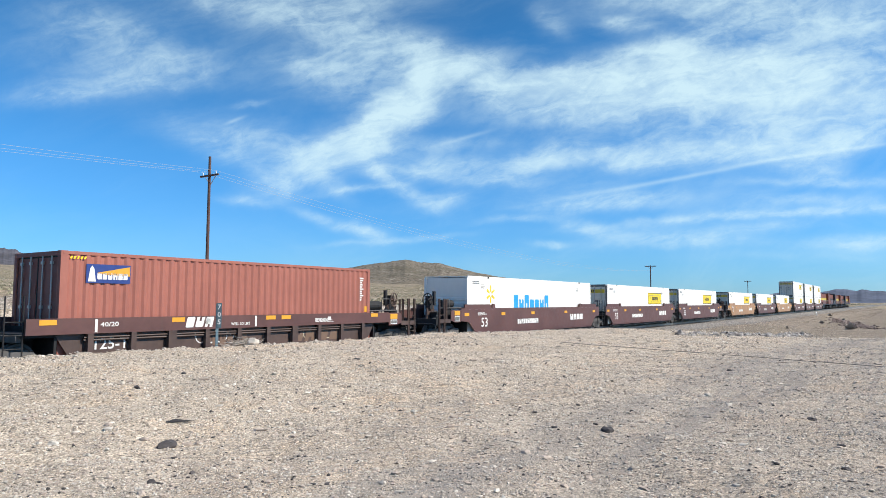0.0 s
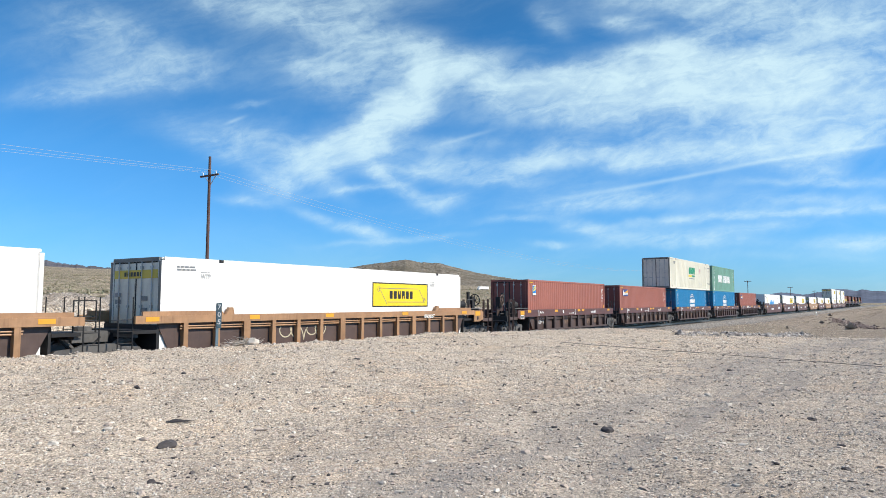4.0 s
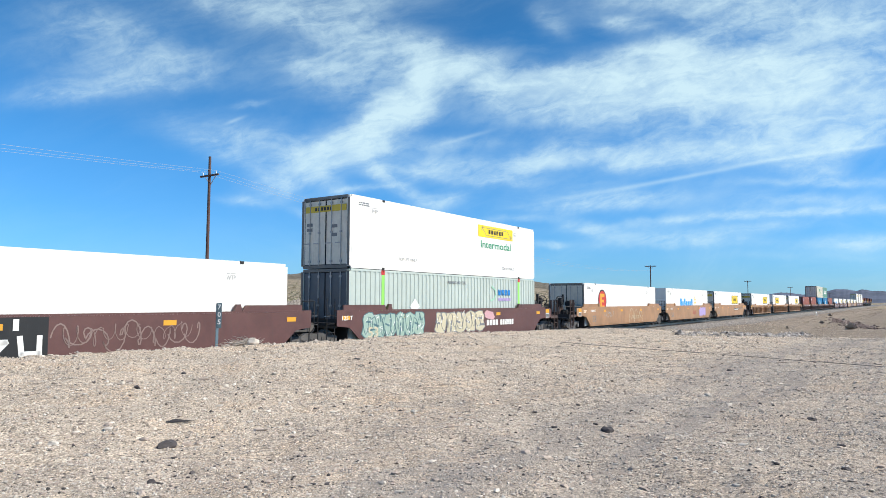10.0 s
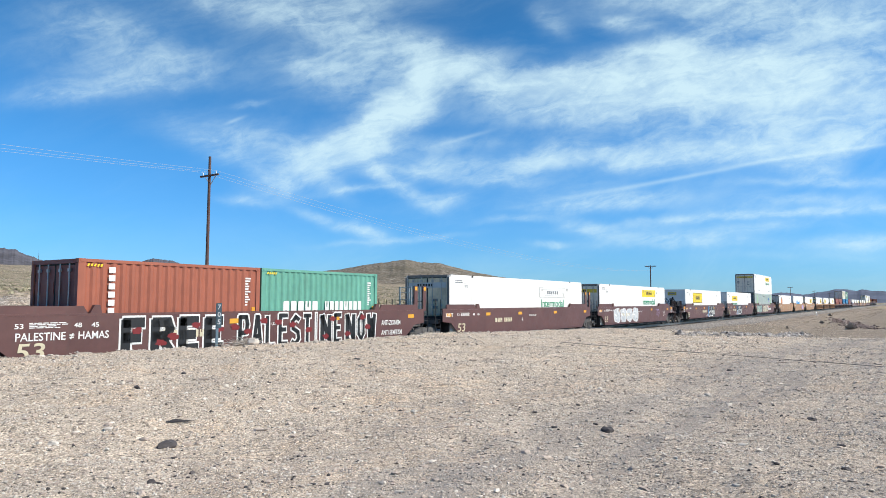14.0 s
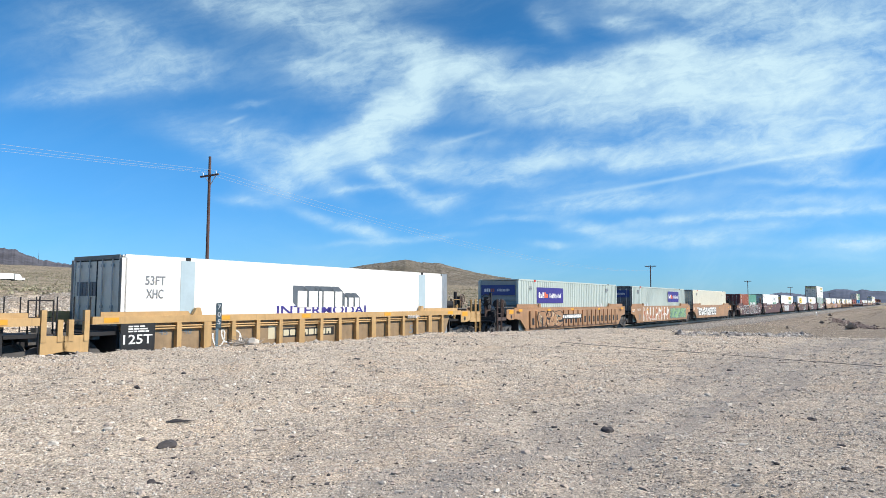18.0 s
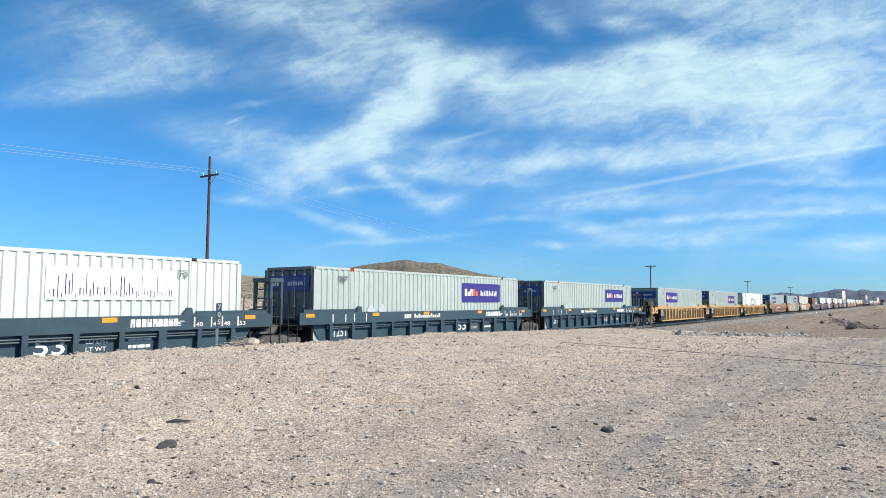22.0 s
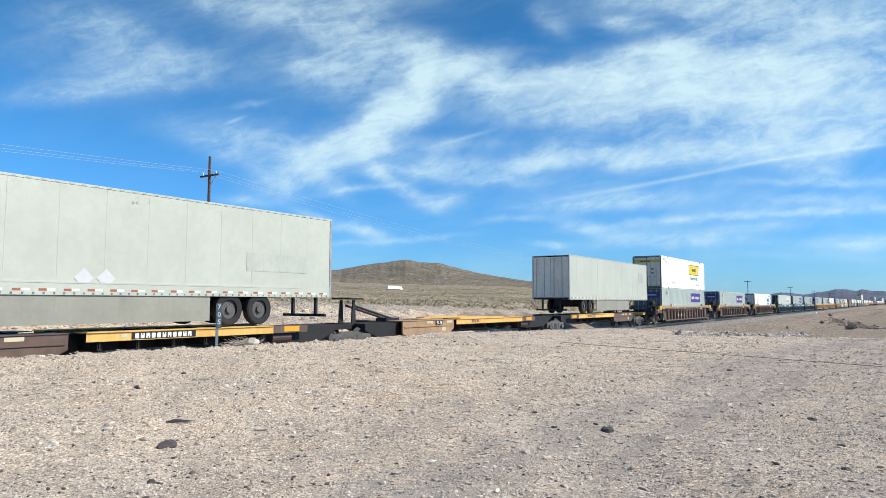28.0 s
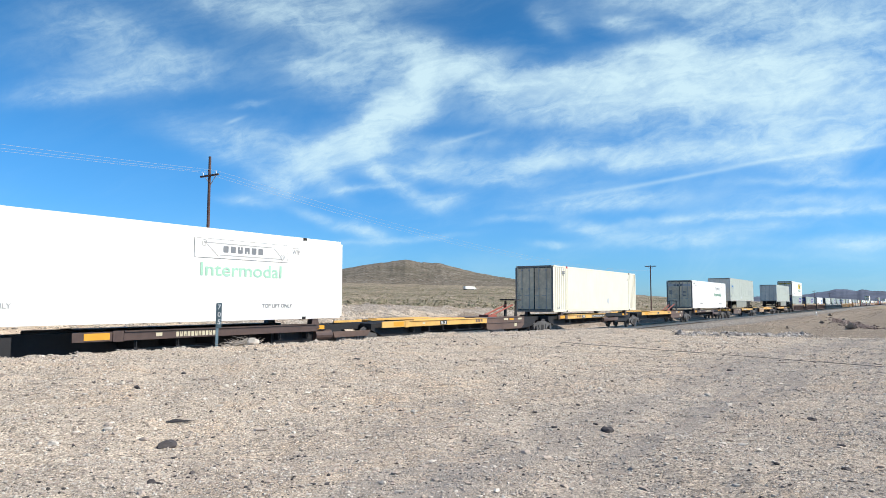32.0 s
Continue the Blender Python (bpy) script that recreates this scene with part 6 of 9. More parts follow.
def ribbed53(u, z0, sign, door_mat, rear="doors", patch=False, label="pale grey ribbed intermodal container with purple sign", post=None, skin=None, cut=0.3):
    c = container(u, L53, W53, HC, z0, "shallow", skin or PALE, door_mat, label, "containers", rear, True, "intermodal_container", None, post, cut)
    w, h = W53 / 2, L53 / 2
    if sign:
        x0, x1, a, b = sign
        s = panel(c, x0 - h, x1 - h, a - z0, b - z0, -w - 0.004, I_WHITE if patch else I_PURPLE, "sign", "faded white patch on the side" if patch else "purple sign panel")
        if not patch:
            q = b - a
            glyphs(s, x0 - h + 0.25, a - z0 + q * 0.33, 0.78, q * 0.36, -w - 0.009, I_WHITE, 3, "wordmark", 0, (0, 2))
            glyphs(s, x0 - h + 1.04, a - z0 + q * 0.33, 0.5, q * 0.36, -w - 0.009, I_ORANGE, 2, "wordmark", 0, (0,))
            glyphs(s, x0 - h + 1.75, a - z0 + q * 0.33, 1.7, q * 0.30, -w - 0.009, I_WHITE, 10, "wordmark", 0, (0, 2, 3, 4, 5, 7, 9), gap=0.4)
        else:
            bm = bmesh.new()
            r = random.Random(8)
            for i in range(38):
                x = x0 - h + 0.12 + i * 0.092 + r.uniform(-0.02, 0.02)
                zb_ = a - z0 + r.uniform(0.05, 0.15)
                box(bm, x, x + r.uniform(0.01, 0.03), -w - 0.0125, -w - 0.0085, zb_, zb_ + r.choice((0.1, 0.2, 0.35, 0.55)))
            part("faded_print", bm, I_PURPLE, s)
    if sign and not patch:
        bm = bmesh.new()
        k = 0.012 if rear != "doors" else 0.016
        box(bm, -h - k, -h - k + 0.004, -w + 0.22, w - 0.22, HC - 0.92, HC - 0.34)
        e = part("end_sign", bm, I_NAVY, c, "navy sign on the end wall")
        pieces("wordmark", [(-h - k - 0.004, -h - k, 0.78 - i * 0.14, 0.88 - i * 0.14, HC - 0.72, HC - 0.54) for i in range(3)], I_WHITE, e)
        pieces("wordmark", [(-h - k - 0.004, -h - k, 0.36 - i * 0.14, 0.46 - i * 0.14, HC - 0.72, HC - 0.54) for i in range(2)], I_OLDRED, e)
        pieces("wordmark", [(-h - k - 0.004, -h - k, -0.02 - i * 0.09, 0.04 - i * 0.09, HC - 0.70, HC - 0.56) for i in range(9)], I_SILVER, e)
    if rear == "nose":
        for yy in (0.55, 0.0):
            bm = bmesh.new()
            k = -h + 0.008
            quads(bm, [(a, yy + b, 1.22 + z) for a in (k - 0.012, k) for b, z in ((0, -0.27), (0.25, 0), (0, 0.27), (-0.25, 0))], ((0, 1, 2, 3), (7, 6, 5, 4), (0, 4, 5, 1), (1, 5, 6, 2), (2, 6, 7, 3), (3, 7, 4, 0)))
            part("placard", bm, I_DIM, c, "grey diamond placard")
    for i in range(2 if sign else 0):
        x = (h - 4.2 if sign and sign[0] < 8 else -h + 3.2) + i * 0.72
        shape(c, [(x, 1.55), (x + 0.24, 1.27), (x, 0.99 + 0.02), (x - 0.24, 1.27)][::1], -w - 0.006, I_SILVER, "placard", "pale diamond placard")
    bars(c, -h + 1.3 if not sign or sign[0] > 8 else h - 2.6, HC - 0.32, 0.5, 2, -w - 0.006, I_GREY, 0.06, seed=9)
    words(c, "53", -h + 0.6, 0.18, 0.32, 0.16, -w - 0.006, I_GREY)
    for x in (-6.75, 5.45):
        words(c, "VTP", x, HC - 0.62, 0.36, 0.16, -w - 0.006, I_GREY)
        bars(c, x, HC - 0.38, 0.3, 1, -w - 0.006, I_GREY, 0.025, seed=int(x * 10) + 90)
    panel(c, -6.12, -5.9, HC - 0.13, HC - 0.02, -w - 0.006, I_RED, "lift_mark", "red lift-point mark")
    return c


def box40(u, z0, skin, door, label, L=L40, mark=None, hgt=HC):
    c = container(u, L, W40, hgt, z0, "deep", skin, door, label, "containers")
    h, w = L / 2, W40 / 2
    bars(c, h - 0.62, hgt - 0.35, 0.05, 11, -w - 0.006, I_WHITE, 0.05, seed=2)
    panel(c, h - 0.34, h - 0.2, 1.2, 1.42, -w - 0.006, I_AMBER, "placard", "small yellow height placard")
    bm = bmesh.new()
    for i in range(5):
        x = -h + 0.22 + i * 0.09
        prism(bm, [(x, hgt - 0.20), (x + 0.05, hgt - 0.20), (x + 0.08, hgt - 0.13), (x + 0.03, hgt - 0.13)], -w - 0.008, -w - 0.004)
    part("height_stripe", bm, I_YELLOW, c, "yellow hatched height warning stripe")
    return c

# ---- the train, from the locomotives back ----
def locomotive(u, i):
    loco = thing("locomotive", "orange and black diesel freight locomotive at the head of the train", "locomotive", "locomotives")
    bm = bmesh.new()
    box(bm, -10.9, 10.9, -1.5, 1.5, 1.35, 1.62)
    part("frame", bm, LOCOBLACK, loco)
    bm = bmesh.new()
    prism(bm, [(-10.2, 1.62), (5.6, 1.62), (5.6, 4.35), (-7.6, 4.35), (-7.9, 4.6), (-10.2, 4.6)], -0.95, 0.95)
    part("hood", bm, ORANGE, loco)
    bm = bmesh.new()
    prism(bm, [(5.65, 1.62), (10.2, 1.62), (10.2, 3.1), (8.6, 3.3), (8.2, 4.55), (5.65, 4.6)], -1.5, 1.5)
    cab = part("cab", bm, LOCOBLACK if i % 2 else ORANGE, loco)
    bm = bmesh.new()
    box(bm, 6.2, 7.7, -1.512, -1.503, 3.4, 4.1)
    part("window", bm, I_BLACK, cab)
    bm = bmesh.new()
    rod(bm, (-3.2, 0, 0.85), (3.2, 0, 0.85), 0.72, 14)
    part("fuel_tank", bm, LOCOBLACK, loco)
    bm = bmesh.new()
    box(bm, -10.25, 5.65, -0.962, -0.953, 2.6, 3.2)
    part("stripe", bm, I_BLACK if i % 2 else I_OLDYELLOW, loco)
    for x in (-6.9, 6.9):
        truck(loco, x)
        bm = bmesh.new()
        rod(bm, (x, -0.9, 0.5), (x, 0.9, 0.5), 0.5, 18)
        part("centre_wheelset", bm, IRON, loco)
    bm = bmesh.new()
    for k in range(12):
        x = -10 + k * 1.35
        rod(bm, (x, -1.47, 1.62), (x, -1.47, 2.6), 0.02, 5)
    rod(bm, (-10, -1.47, 2.6), (4.9, -1.47, 2.6), 0.02, 5)
    part("handrail", bm, I_SILVER, loco)
    return ride(loco, u)


for i in range(5):
    locomotive(220.6 + 22.9 * i, i)

B53, B40 = 16.2, 12.28
H53 = L53 / 2


def unit53(u_rear, style, front, rear, ribs=12, seed=0):
    return well_car(u_rear + H53, B53, style, front, rear, ribs, seed)


# the leading cars
for k, (u, f, r) in enumerate(((190.1, 1, 0), (170.8, 0, 0), (151.4, 0, 1), (128.7, 1, 0), (109.4, 0, 0), (90.1, 0, 1), (67.0, 1, 0), (47.75, 0, 0), (28.5, 0, 1))):
    c = unit53(u, "tan_smooth" if k in (3, 5) else "maroon_smooth", f, r, seed=20 + k)
    words(c, "53", -H53 + 1.0, 0.72, 0.62, 0.46, -1.506, I_WHITE)
    glyphs(c, -H53 + 4.9, 0.78, 2.6, 0.26, -1.503, I_WHITE, 11, "reporting_mark")
    glyphs(c, 4.0, 0.85, 2.1, 0.36, -1.503, I_WHITE, 4, "wordmark")
for u in (190.1, 170.8, 151.4):
    white53(u, FLOOR, (9.7, 13.3, 1.85, 2.7), None)
    white53(u, FLOOR + HC, (9.7, 13.3, 4.75, 5.6), None)
for u in (128.7, 109.4, 90.1):
    white53(u, FLOOR, (9.7, 13.3, 1.85, 2.7), None)
white53(67.0, FLOOR, (9.7, 13.3, 1.85, 2.7), None)
white53(47.75, FLOOR, (9.7, 13.4, 1.85, 2.7), None)


def blue_word(c, x0, x1, z0, z1, spark):
    w = -W53 / 2 - 0.006
    glyphs(c, x0 - H53, z0, x1 - x0, z1 - z0, w, I_SKY, 7, "wordmark", 0, (0, 2, 6), "blue company name in plain blocks", 0.2)
    if spark:
        bm = bmesh.new()
        cx, cz = spark[0] - H53, spark[1]
        for i in range(6):
            a = math.pi / 6 + i * math.pi / 3
            stroke(bm, [(cx + 0.16 * math.cos(a), cz + 0.16 * math.sin(a)), (cx + 0.42 * math.cos(a), cz + 0.42 * math.sin(a))], 0.12, w)
        part("spark", bm, I_YELLOW, c, "yellow six-rayed spark")


c = white53(28.5, FLOOR, label="white intermodal container with a blue company name", rear="nose")
blue_word(c, 4.85, 9.4, 1.58 - FLOOR, 2.36 - FLOOR, (2.3, 2.0))

# five short units with ocean boxes
for k, (u, f, r) in enumerate(((9.0, 1, 0), (-6.55, 0, 0), (-22.05, 0, 0), (-37.6, 0, 0), (-53.0, 0, 1))):
    c = well_car(u + L40 / 2, B40, "maroon_ribbed", f, r, 10, 40 + k)
    glyphs(c, 1.75, 0.58, 2.5, 0.34, -1.344, I_FADE, 4, "faded_name", 0.3, gap=0.2)
    glyphs(c, -1.8, 0.62, 1.7, 0.30, -1.344, I_FADE, 6, "faded_number", gap=0.25)
    words(c, "125-T", -5.2, 0.70, 0.95, 0.3, -1.344, I_WHITE)
    words(c, "WELL LD LMT", -0.95, 1.22, 0.75, 0.09, -1.503, I_WHITE)
    panel(c, 0.0, 0.07, 1.16, 1.5, -1.503, I_WHITE)
    panel(c, -5.3, -5.23, 1.16, 1.5, -1.503, I_WHITE)
    words(c, "40/20", -5.15, 1.3, 0.5, 0.12, -1.503, I_WHITE)
    panel(c, -1.9, -1.72, 1.28, 1.45, -1.503, I_WHITE)
    panel(c, 3.4, 3.55, 1.28, 1.42, -1.503, I_WHITE)
    if k in (0, 3):
        scrawl(c, -2.1, -0.6, 0.62, 1.05, -1.344, I_WHITE, 60 + k, 0.035, 4)
        scrawl(c, 2.2, 3.6, 0.62, 1.05, -1.344, I_SAND, 70 + k, 0.03, 4)
    if k == 0:
        glyphs(c, -2.6, 1.2, 1.0, 0.3, -1.503, I_WHITE, 3, "sprayed_tag", 0.25)


def beacon_sign(c, x0, x1, z0, z1, tower=True):
    y = -W40 / 2 - 0.004
    s = panel(c, x0, x1, z0, z1, y, I_NAVY, "sign", "navy sign with a white beacon tower")
    shape(s, [(x0 + 0.32, z1 - 0.22), (x1 - 0.02, z1 - 0.04), (x1 - 0.02, z1 - 0.3), (x0 + 0.32, z1 - 0.26)], y - 0.005, I_AMBER, "beam")
    shape(s, [(x0 + 0.05, z0 + 0.04), (x0 + 0.26, z0 + 0.04), (x0 + 0.21, z1 - 0.12), (x0 + 0.15, z1 - 0.04), (x0 + 0.10, z1 - 0.12)], y - 0.005, I_WHITE, "tower")
    glyphs(s, x0 + 0.30, z0 + 0.10, x1 - x0 - 0.36, 0.17, y - 0.005, I_WHITE, 6)


c = box40(9.0, FLOOR, REDBOX, DARKRED, "faded red corrugated shipping container with a navy sign")
beacon_sign(c, -6.096 + 0.66, -6.096 + 1.9, 2.08, 2.58)
c = box40(-6.55, FLOOR, BLUEBOX, BLUEBOX, "bright blue corrugated shipping container with white emblem")


def blue_emblem(c):
    y = -W40 / 2 - 0.006
    glyphs(c, -0.96, 1.55, 2.05, 0.36, y, I_WHITE, 5, "wordmark", 0, (), "", 0.16)
    glyphs(c, -0.9, 1.17, 1.95, 0.28, y, I_WHITE, 8, "wordmark", 0, (), "", 0.25)
    bm = bmesh.new()
    for r0 in (0.82, 0.46):
        pts = [(0.05 + r0 * math.cos(a), 1.98 + 0.42 * r0 / 0.82 * math.sin(a)) for a in (math.pi * j / 12 for j in range(13))]
        stroke(bm, pts, 0.06, y)
    stroke(bm, [(0.05, 1.98), (0.05, 2.4)], 0.05, y)
    part("emblem", bm, I_WHITE, c, "white globe arc emblem")
    glyph_column(c, -5.5, 2.45, 0.22, 4, I_WHITE)


def glyph_column(c, x, z, size, n, mat, label="white characters as plain marks"):
    """A column of square written signs as plain strokes."""
    y = -W40 / 2 - 0.006
    r = random.Random(n * 7 + 1)
    bm = bmesh.new()
    for i in range(n):
        zz = z - i * size * 1.28
        t = size * 0.11
        for k in range(3):
            h = zz - size * (0.15 + 0.33 * k)
            box(bm, x + size * r.uniform(0, 0.15), x + size * r.uniform(0.8, 1.0), y - 0.003, y, h - t, h)
        for k in range(2):
            w = x + size * (0.25 + 0.4 * k + r.uniform(-0.08, 0.08))
            box(bm, w, w + t, y - 0.0065, y - 0.0035, zz - size, zz - size * r.uniform(0.0, 0.2))
    return part("script_column", bm, mat, c, label)


blue_emblem(c)
c = box40(-6.55, FLOOR + HC, GREENBOX, GREENBOX, "faded green corrugated shipping container with white blocks of lettering")
y = -W40 / 2 - 0.006
glyphs(c, -6.096 + 2.95, 1.06, 2.25, 0.86, y, I_WHITE, 5, "wordmark", 0, (), "", 0.22)
glyphs(c, -6.096 + 5.75, 1.06, 3.65, 0.82, y, I_WHITE, 8, "wordmark", 0, (), "", 0.22)
glyph_column(c, -5.5, 2.42, 0.48, 4, I_WHITE)
c = box40(-22.05, FLOOR, BLUEBOX, BLUEBOX, "bright blue corrugated shipping container under a longer white one")
blue_emblem(c)
c = ribbed53(-24.1, FLOOR + HC, None, GREYDOOR, "doors", label="white ribbed container stacked on a blue one", skin=CREAM)
y = -W53 / 2 - 0.006
glyphs(c, 6.79 - H53, 4.83 - FLOOR - HC, 2.45, 0.66, y, I_GREEN, 3, "wordmark", 0.15, (), "dark green company name in plain blocks", 0.12)
panel(c, 6.7 - H53, 7.9 - H53, 4.55 - FLOOR - HC, 4.72 - FLOOR - HC, y, I_YELLOW, "stripe")
glyphs(c, 8.0 - H53, 4.55 - FLOOR - HC, 1.2, 0.17, y, I_GREEN, 7, "wordmark")
bars(c, 6.9 - H53, 4.40 - FLOOR - HC, 2.2, 1, y, I_GREY, 0.08, seed=3)
words(c, "TOP LIFT ONLY", 14.57 - H53, 0.66, 1.15, 0.15, y, I_GREY)
words(c, "53", 14.97 - H53, 1.95, 0.36, 0.2, y, I_GREY)
bars(c, 14.63 - H53, 2.48, 0.86, 1, y, I_GREY, 0.1, seed=31)
shape(c, [(11.21 - H53, 2.28), (11.47 - H53, 2.0), (11.21 - H53, 1.72), (10.95 - H53, 2.0)], y, I_PINK, "placard", "faded red diamond placard")
for px_, pz_ in ((11.75, 1.98), (11.08, 0.56), (11.82, 0.52)):
    shape(c, [(px_ - H53, pz_ + 0.2), (px_ + 0.24 - H53, pz_), (px_ + 0.2 - H53, pz_ - 0.06), (px_ - 0.04 - H53, pz_ + 0.14)], y, I_SILVER, "placard_holder")
c = box40(-37.6, FLOOR, REDBOX, DARKRED, "faded red corrugated shipping container with an old sign")
beacon_sign(c, -6.096 + 0.66, -6.096 + 1.9, 2.08, 2.58)
c = box40(-53.0, FLOOR, REDBOX, DARKRED, "dusty red corrugated shipping container with a blue and yellow badge")
y = -W40 / 2 - 0.004
s = panel(c, -5.5, -5.05, 2.0, 2.58, y, I_WHITE, "badge", "white badge with blue field and yellow sails")
panel(s, -5.47, -5.08, 2.12, 2.55, y - 0.005, I_BLUE)
shape(s, [(-5.42, 2.2), (-5.12, 2.34), (-5.12, 2.42), (-5.42, 2.3)], y - 0.010, I_YELLOW)
shape(s, [(-5.42, 2.36), (-5.12, 2.46), (-5.14, 2.52), (-5.36, 2.48)], y - 0.010, I_YELLOW)

# three tan and brown ribbed units
for k, (u, f, r) in enumerate(((-76.4, 1, 0), (-95.7, 0, 0), (-115.0, 0, 1))):
    c = unit53(u, "tan_ribbed", f, r, 14, 50 + k)
    scrawl(c, -3.5 + k, -1.4 + k, 0.6, 1.15, -1.344, I_SAND, 80 + k, 0.04, 5)
    if k == 1:
        for x in (-4.6, -3.2, 0.2):
            scrawl(c, x, x + 1.1, 0.5, 1.2, -1.344, I_WHITE, int(x * 10) + 90, 0.05, 3)
white53(-76.4, FLOOR, (9.5, 13.25, 1.80, 2.70), None)
white53(-95.7, FLOOR, (2.95, 6.6, 1.85, 2.75), None, rear="nose")
white53(-115.0, FLOOR, (9.65, 13.3, 1.83, 2.75), None)

# three tan smooth units
for k, (u, f, r) in enumerate(((-138.5, 1, 0), (-157.8, 0, 0), (-177.1, 0, 1))):
    c = unit53(u, "tan_smooth", f, r, 12, 110 + k)
    words(c, "53", -H53 + 0.95, 0.62, 0.66, 0.42, -1.506, I_GREY)
    words(c, "125 T", -H53 - 0.6, 1.26, 0.6, 0.17, -1.506, I_WHITE)
    if k == 0:
        p = panel(c, 2.0, 4.6, 0.95, 1.25, -1.503, I_BLACK, "number_board", "black number board")
        glyphs(p, 2.1, 1.02, 2.4, 0.16, -1.508, I_WHITE, 10, "reporting_mark")
    if k == 1:
        bm = bmesh.new()
        rj = random.Random(8)
        for i in range(14):
            x = 3.28 + i * 0.19
            prism(bm, [(x, 0.5 + rj.uniform(0, 0.25)), (x + 0.21, 0.45 + rj.uniform(0, 0.25)), (x + 0.21, 1.5 - rj.uniform(0, 0.2)), (x, 1.55 - rj.uniform(0, 0.2))], -1.506 - 0.0003 * i, -1.5025 - 0.0003 * i)
        part("graffiti", bm, I_LILAC, c, "lilac sprayed patch")
        glyphs(c, 0.6, 0.75, 1.5, 0.4, -1.503, I_OLDRED, 3, "wordmark", gap=0.3)
    if k == 2:
        for j, (bx_, bw_) in enumerate(((1.0, 0.9), (2.1, 0.75), (3.2, 0.7))):
            bm = bmesh.new()
            stroke(bm, [(bx_ + bw_ * 0.6 * math.cos(a), 0.62 + (0.85 - 0.1 * j) * math.sin(a)) for a in (math.pi * q / 14 for q in range(-1, 16))], 0.035, -1.503)
            part("graffiti", bm, I_SAND, c, "pale sprayed arch outline")
        scrawl(c, 0.8, 3.6, 0.62, 1.0, -1.5065, I_SAND, 131, 0.025, 7)
        scrawl(c, -4.8, -3.0, 0.8, 1.4, -1.503, I_DIM, 132, 0.03, 4)
    if k == 0:
        scrawl(c, 5.4, 7.2, 1.05, 1.45, -1.503, I_GREY, 133, 0.022, 8)
white53(-138.5, FLOOR, (9.7, 13.35, 1.83, 2.75), None)
c = white53(-157.8, FLOOR, label="white intermodal container with a blue company name", rear="nose")
blue_word(c, 4.8, 9.6, 1.5 - FLOOR, 2.33 - FLOOR, (10.4, 1.72))
c = white53(-177.1, FLOOR, label="white container with a red and black oval emblem", skin=WHITE)
y = -W53 / 2 - 0.005
for rx, rz, mat, out in ((0.82, 0.78, I_BLACK, 0.0), (0.72, 0.68, I_RED, 0.004)):
    shape(c, [(3.36 - H53 + rx * math.cos(a), 1.72 + rz * math.sin(a)) for a in (2 * math.pi * j / 28 for j in range(28))], y - out, mat, "emblem", "oval emblem")
bm = bmesh.new()
for q in ((2.95, 3.2, 1.1, 2.2), (3.2, 3.75, 1.95, 2.2), (3.2, 3.65, 1.58, 1.78), (3.2, 3.75, 1.12, 1.36)):
    box(bm, q[0] - H53, q[1] - H53, y - 0.012, y - 0.008, q[2], q[3])
part("emblem_bar", bm, I_AMBER, c, "amber blocks inside the oval")

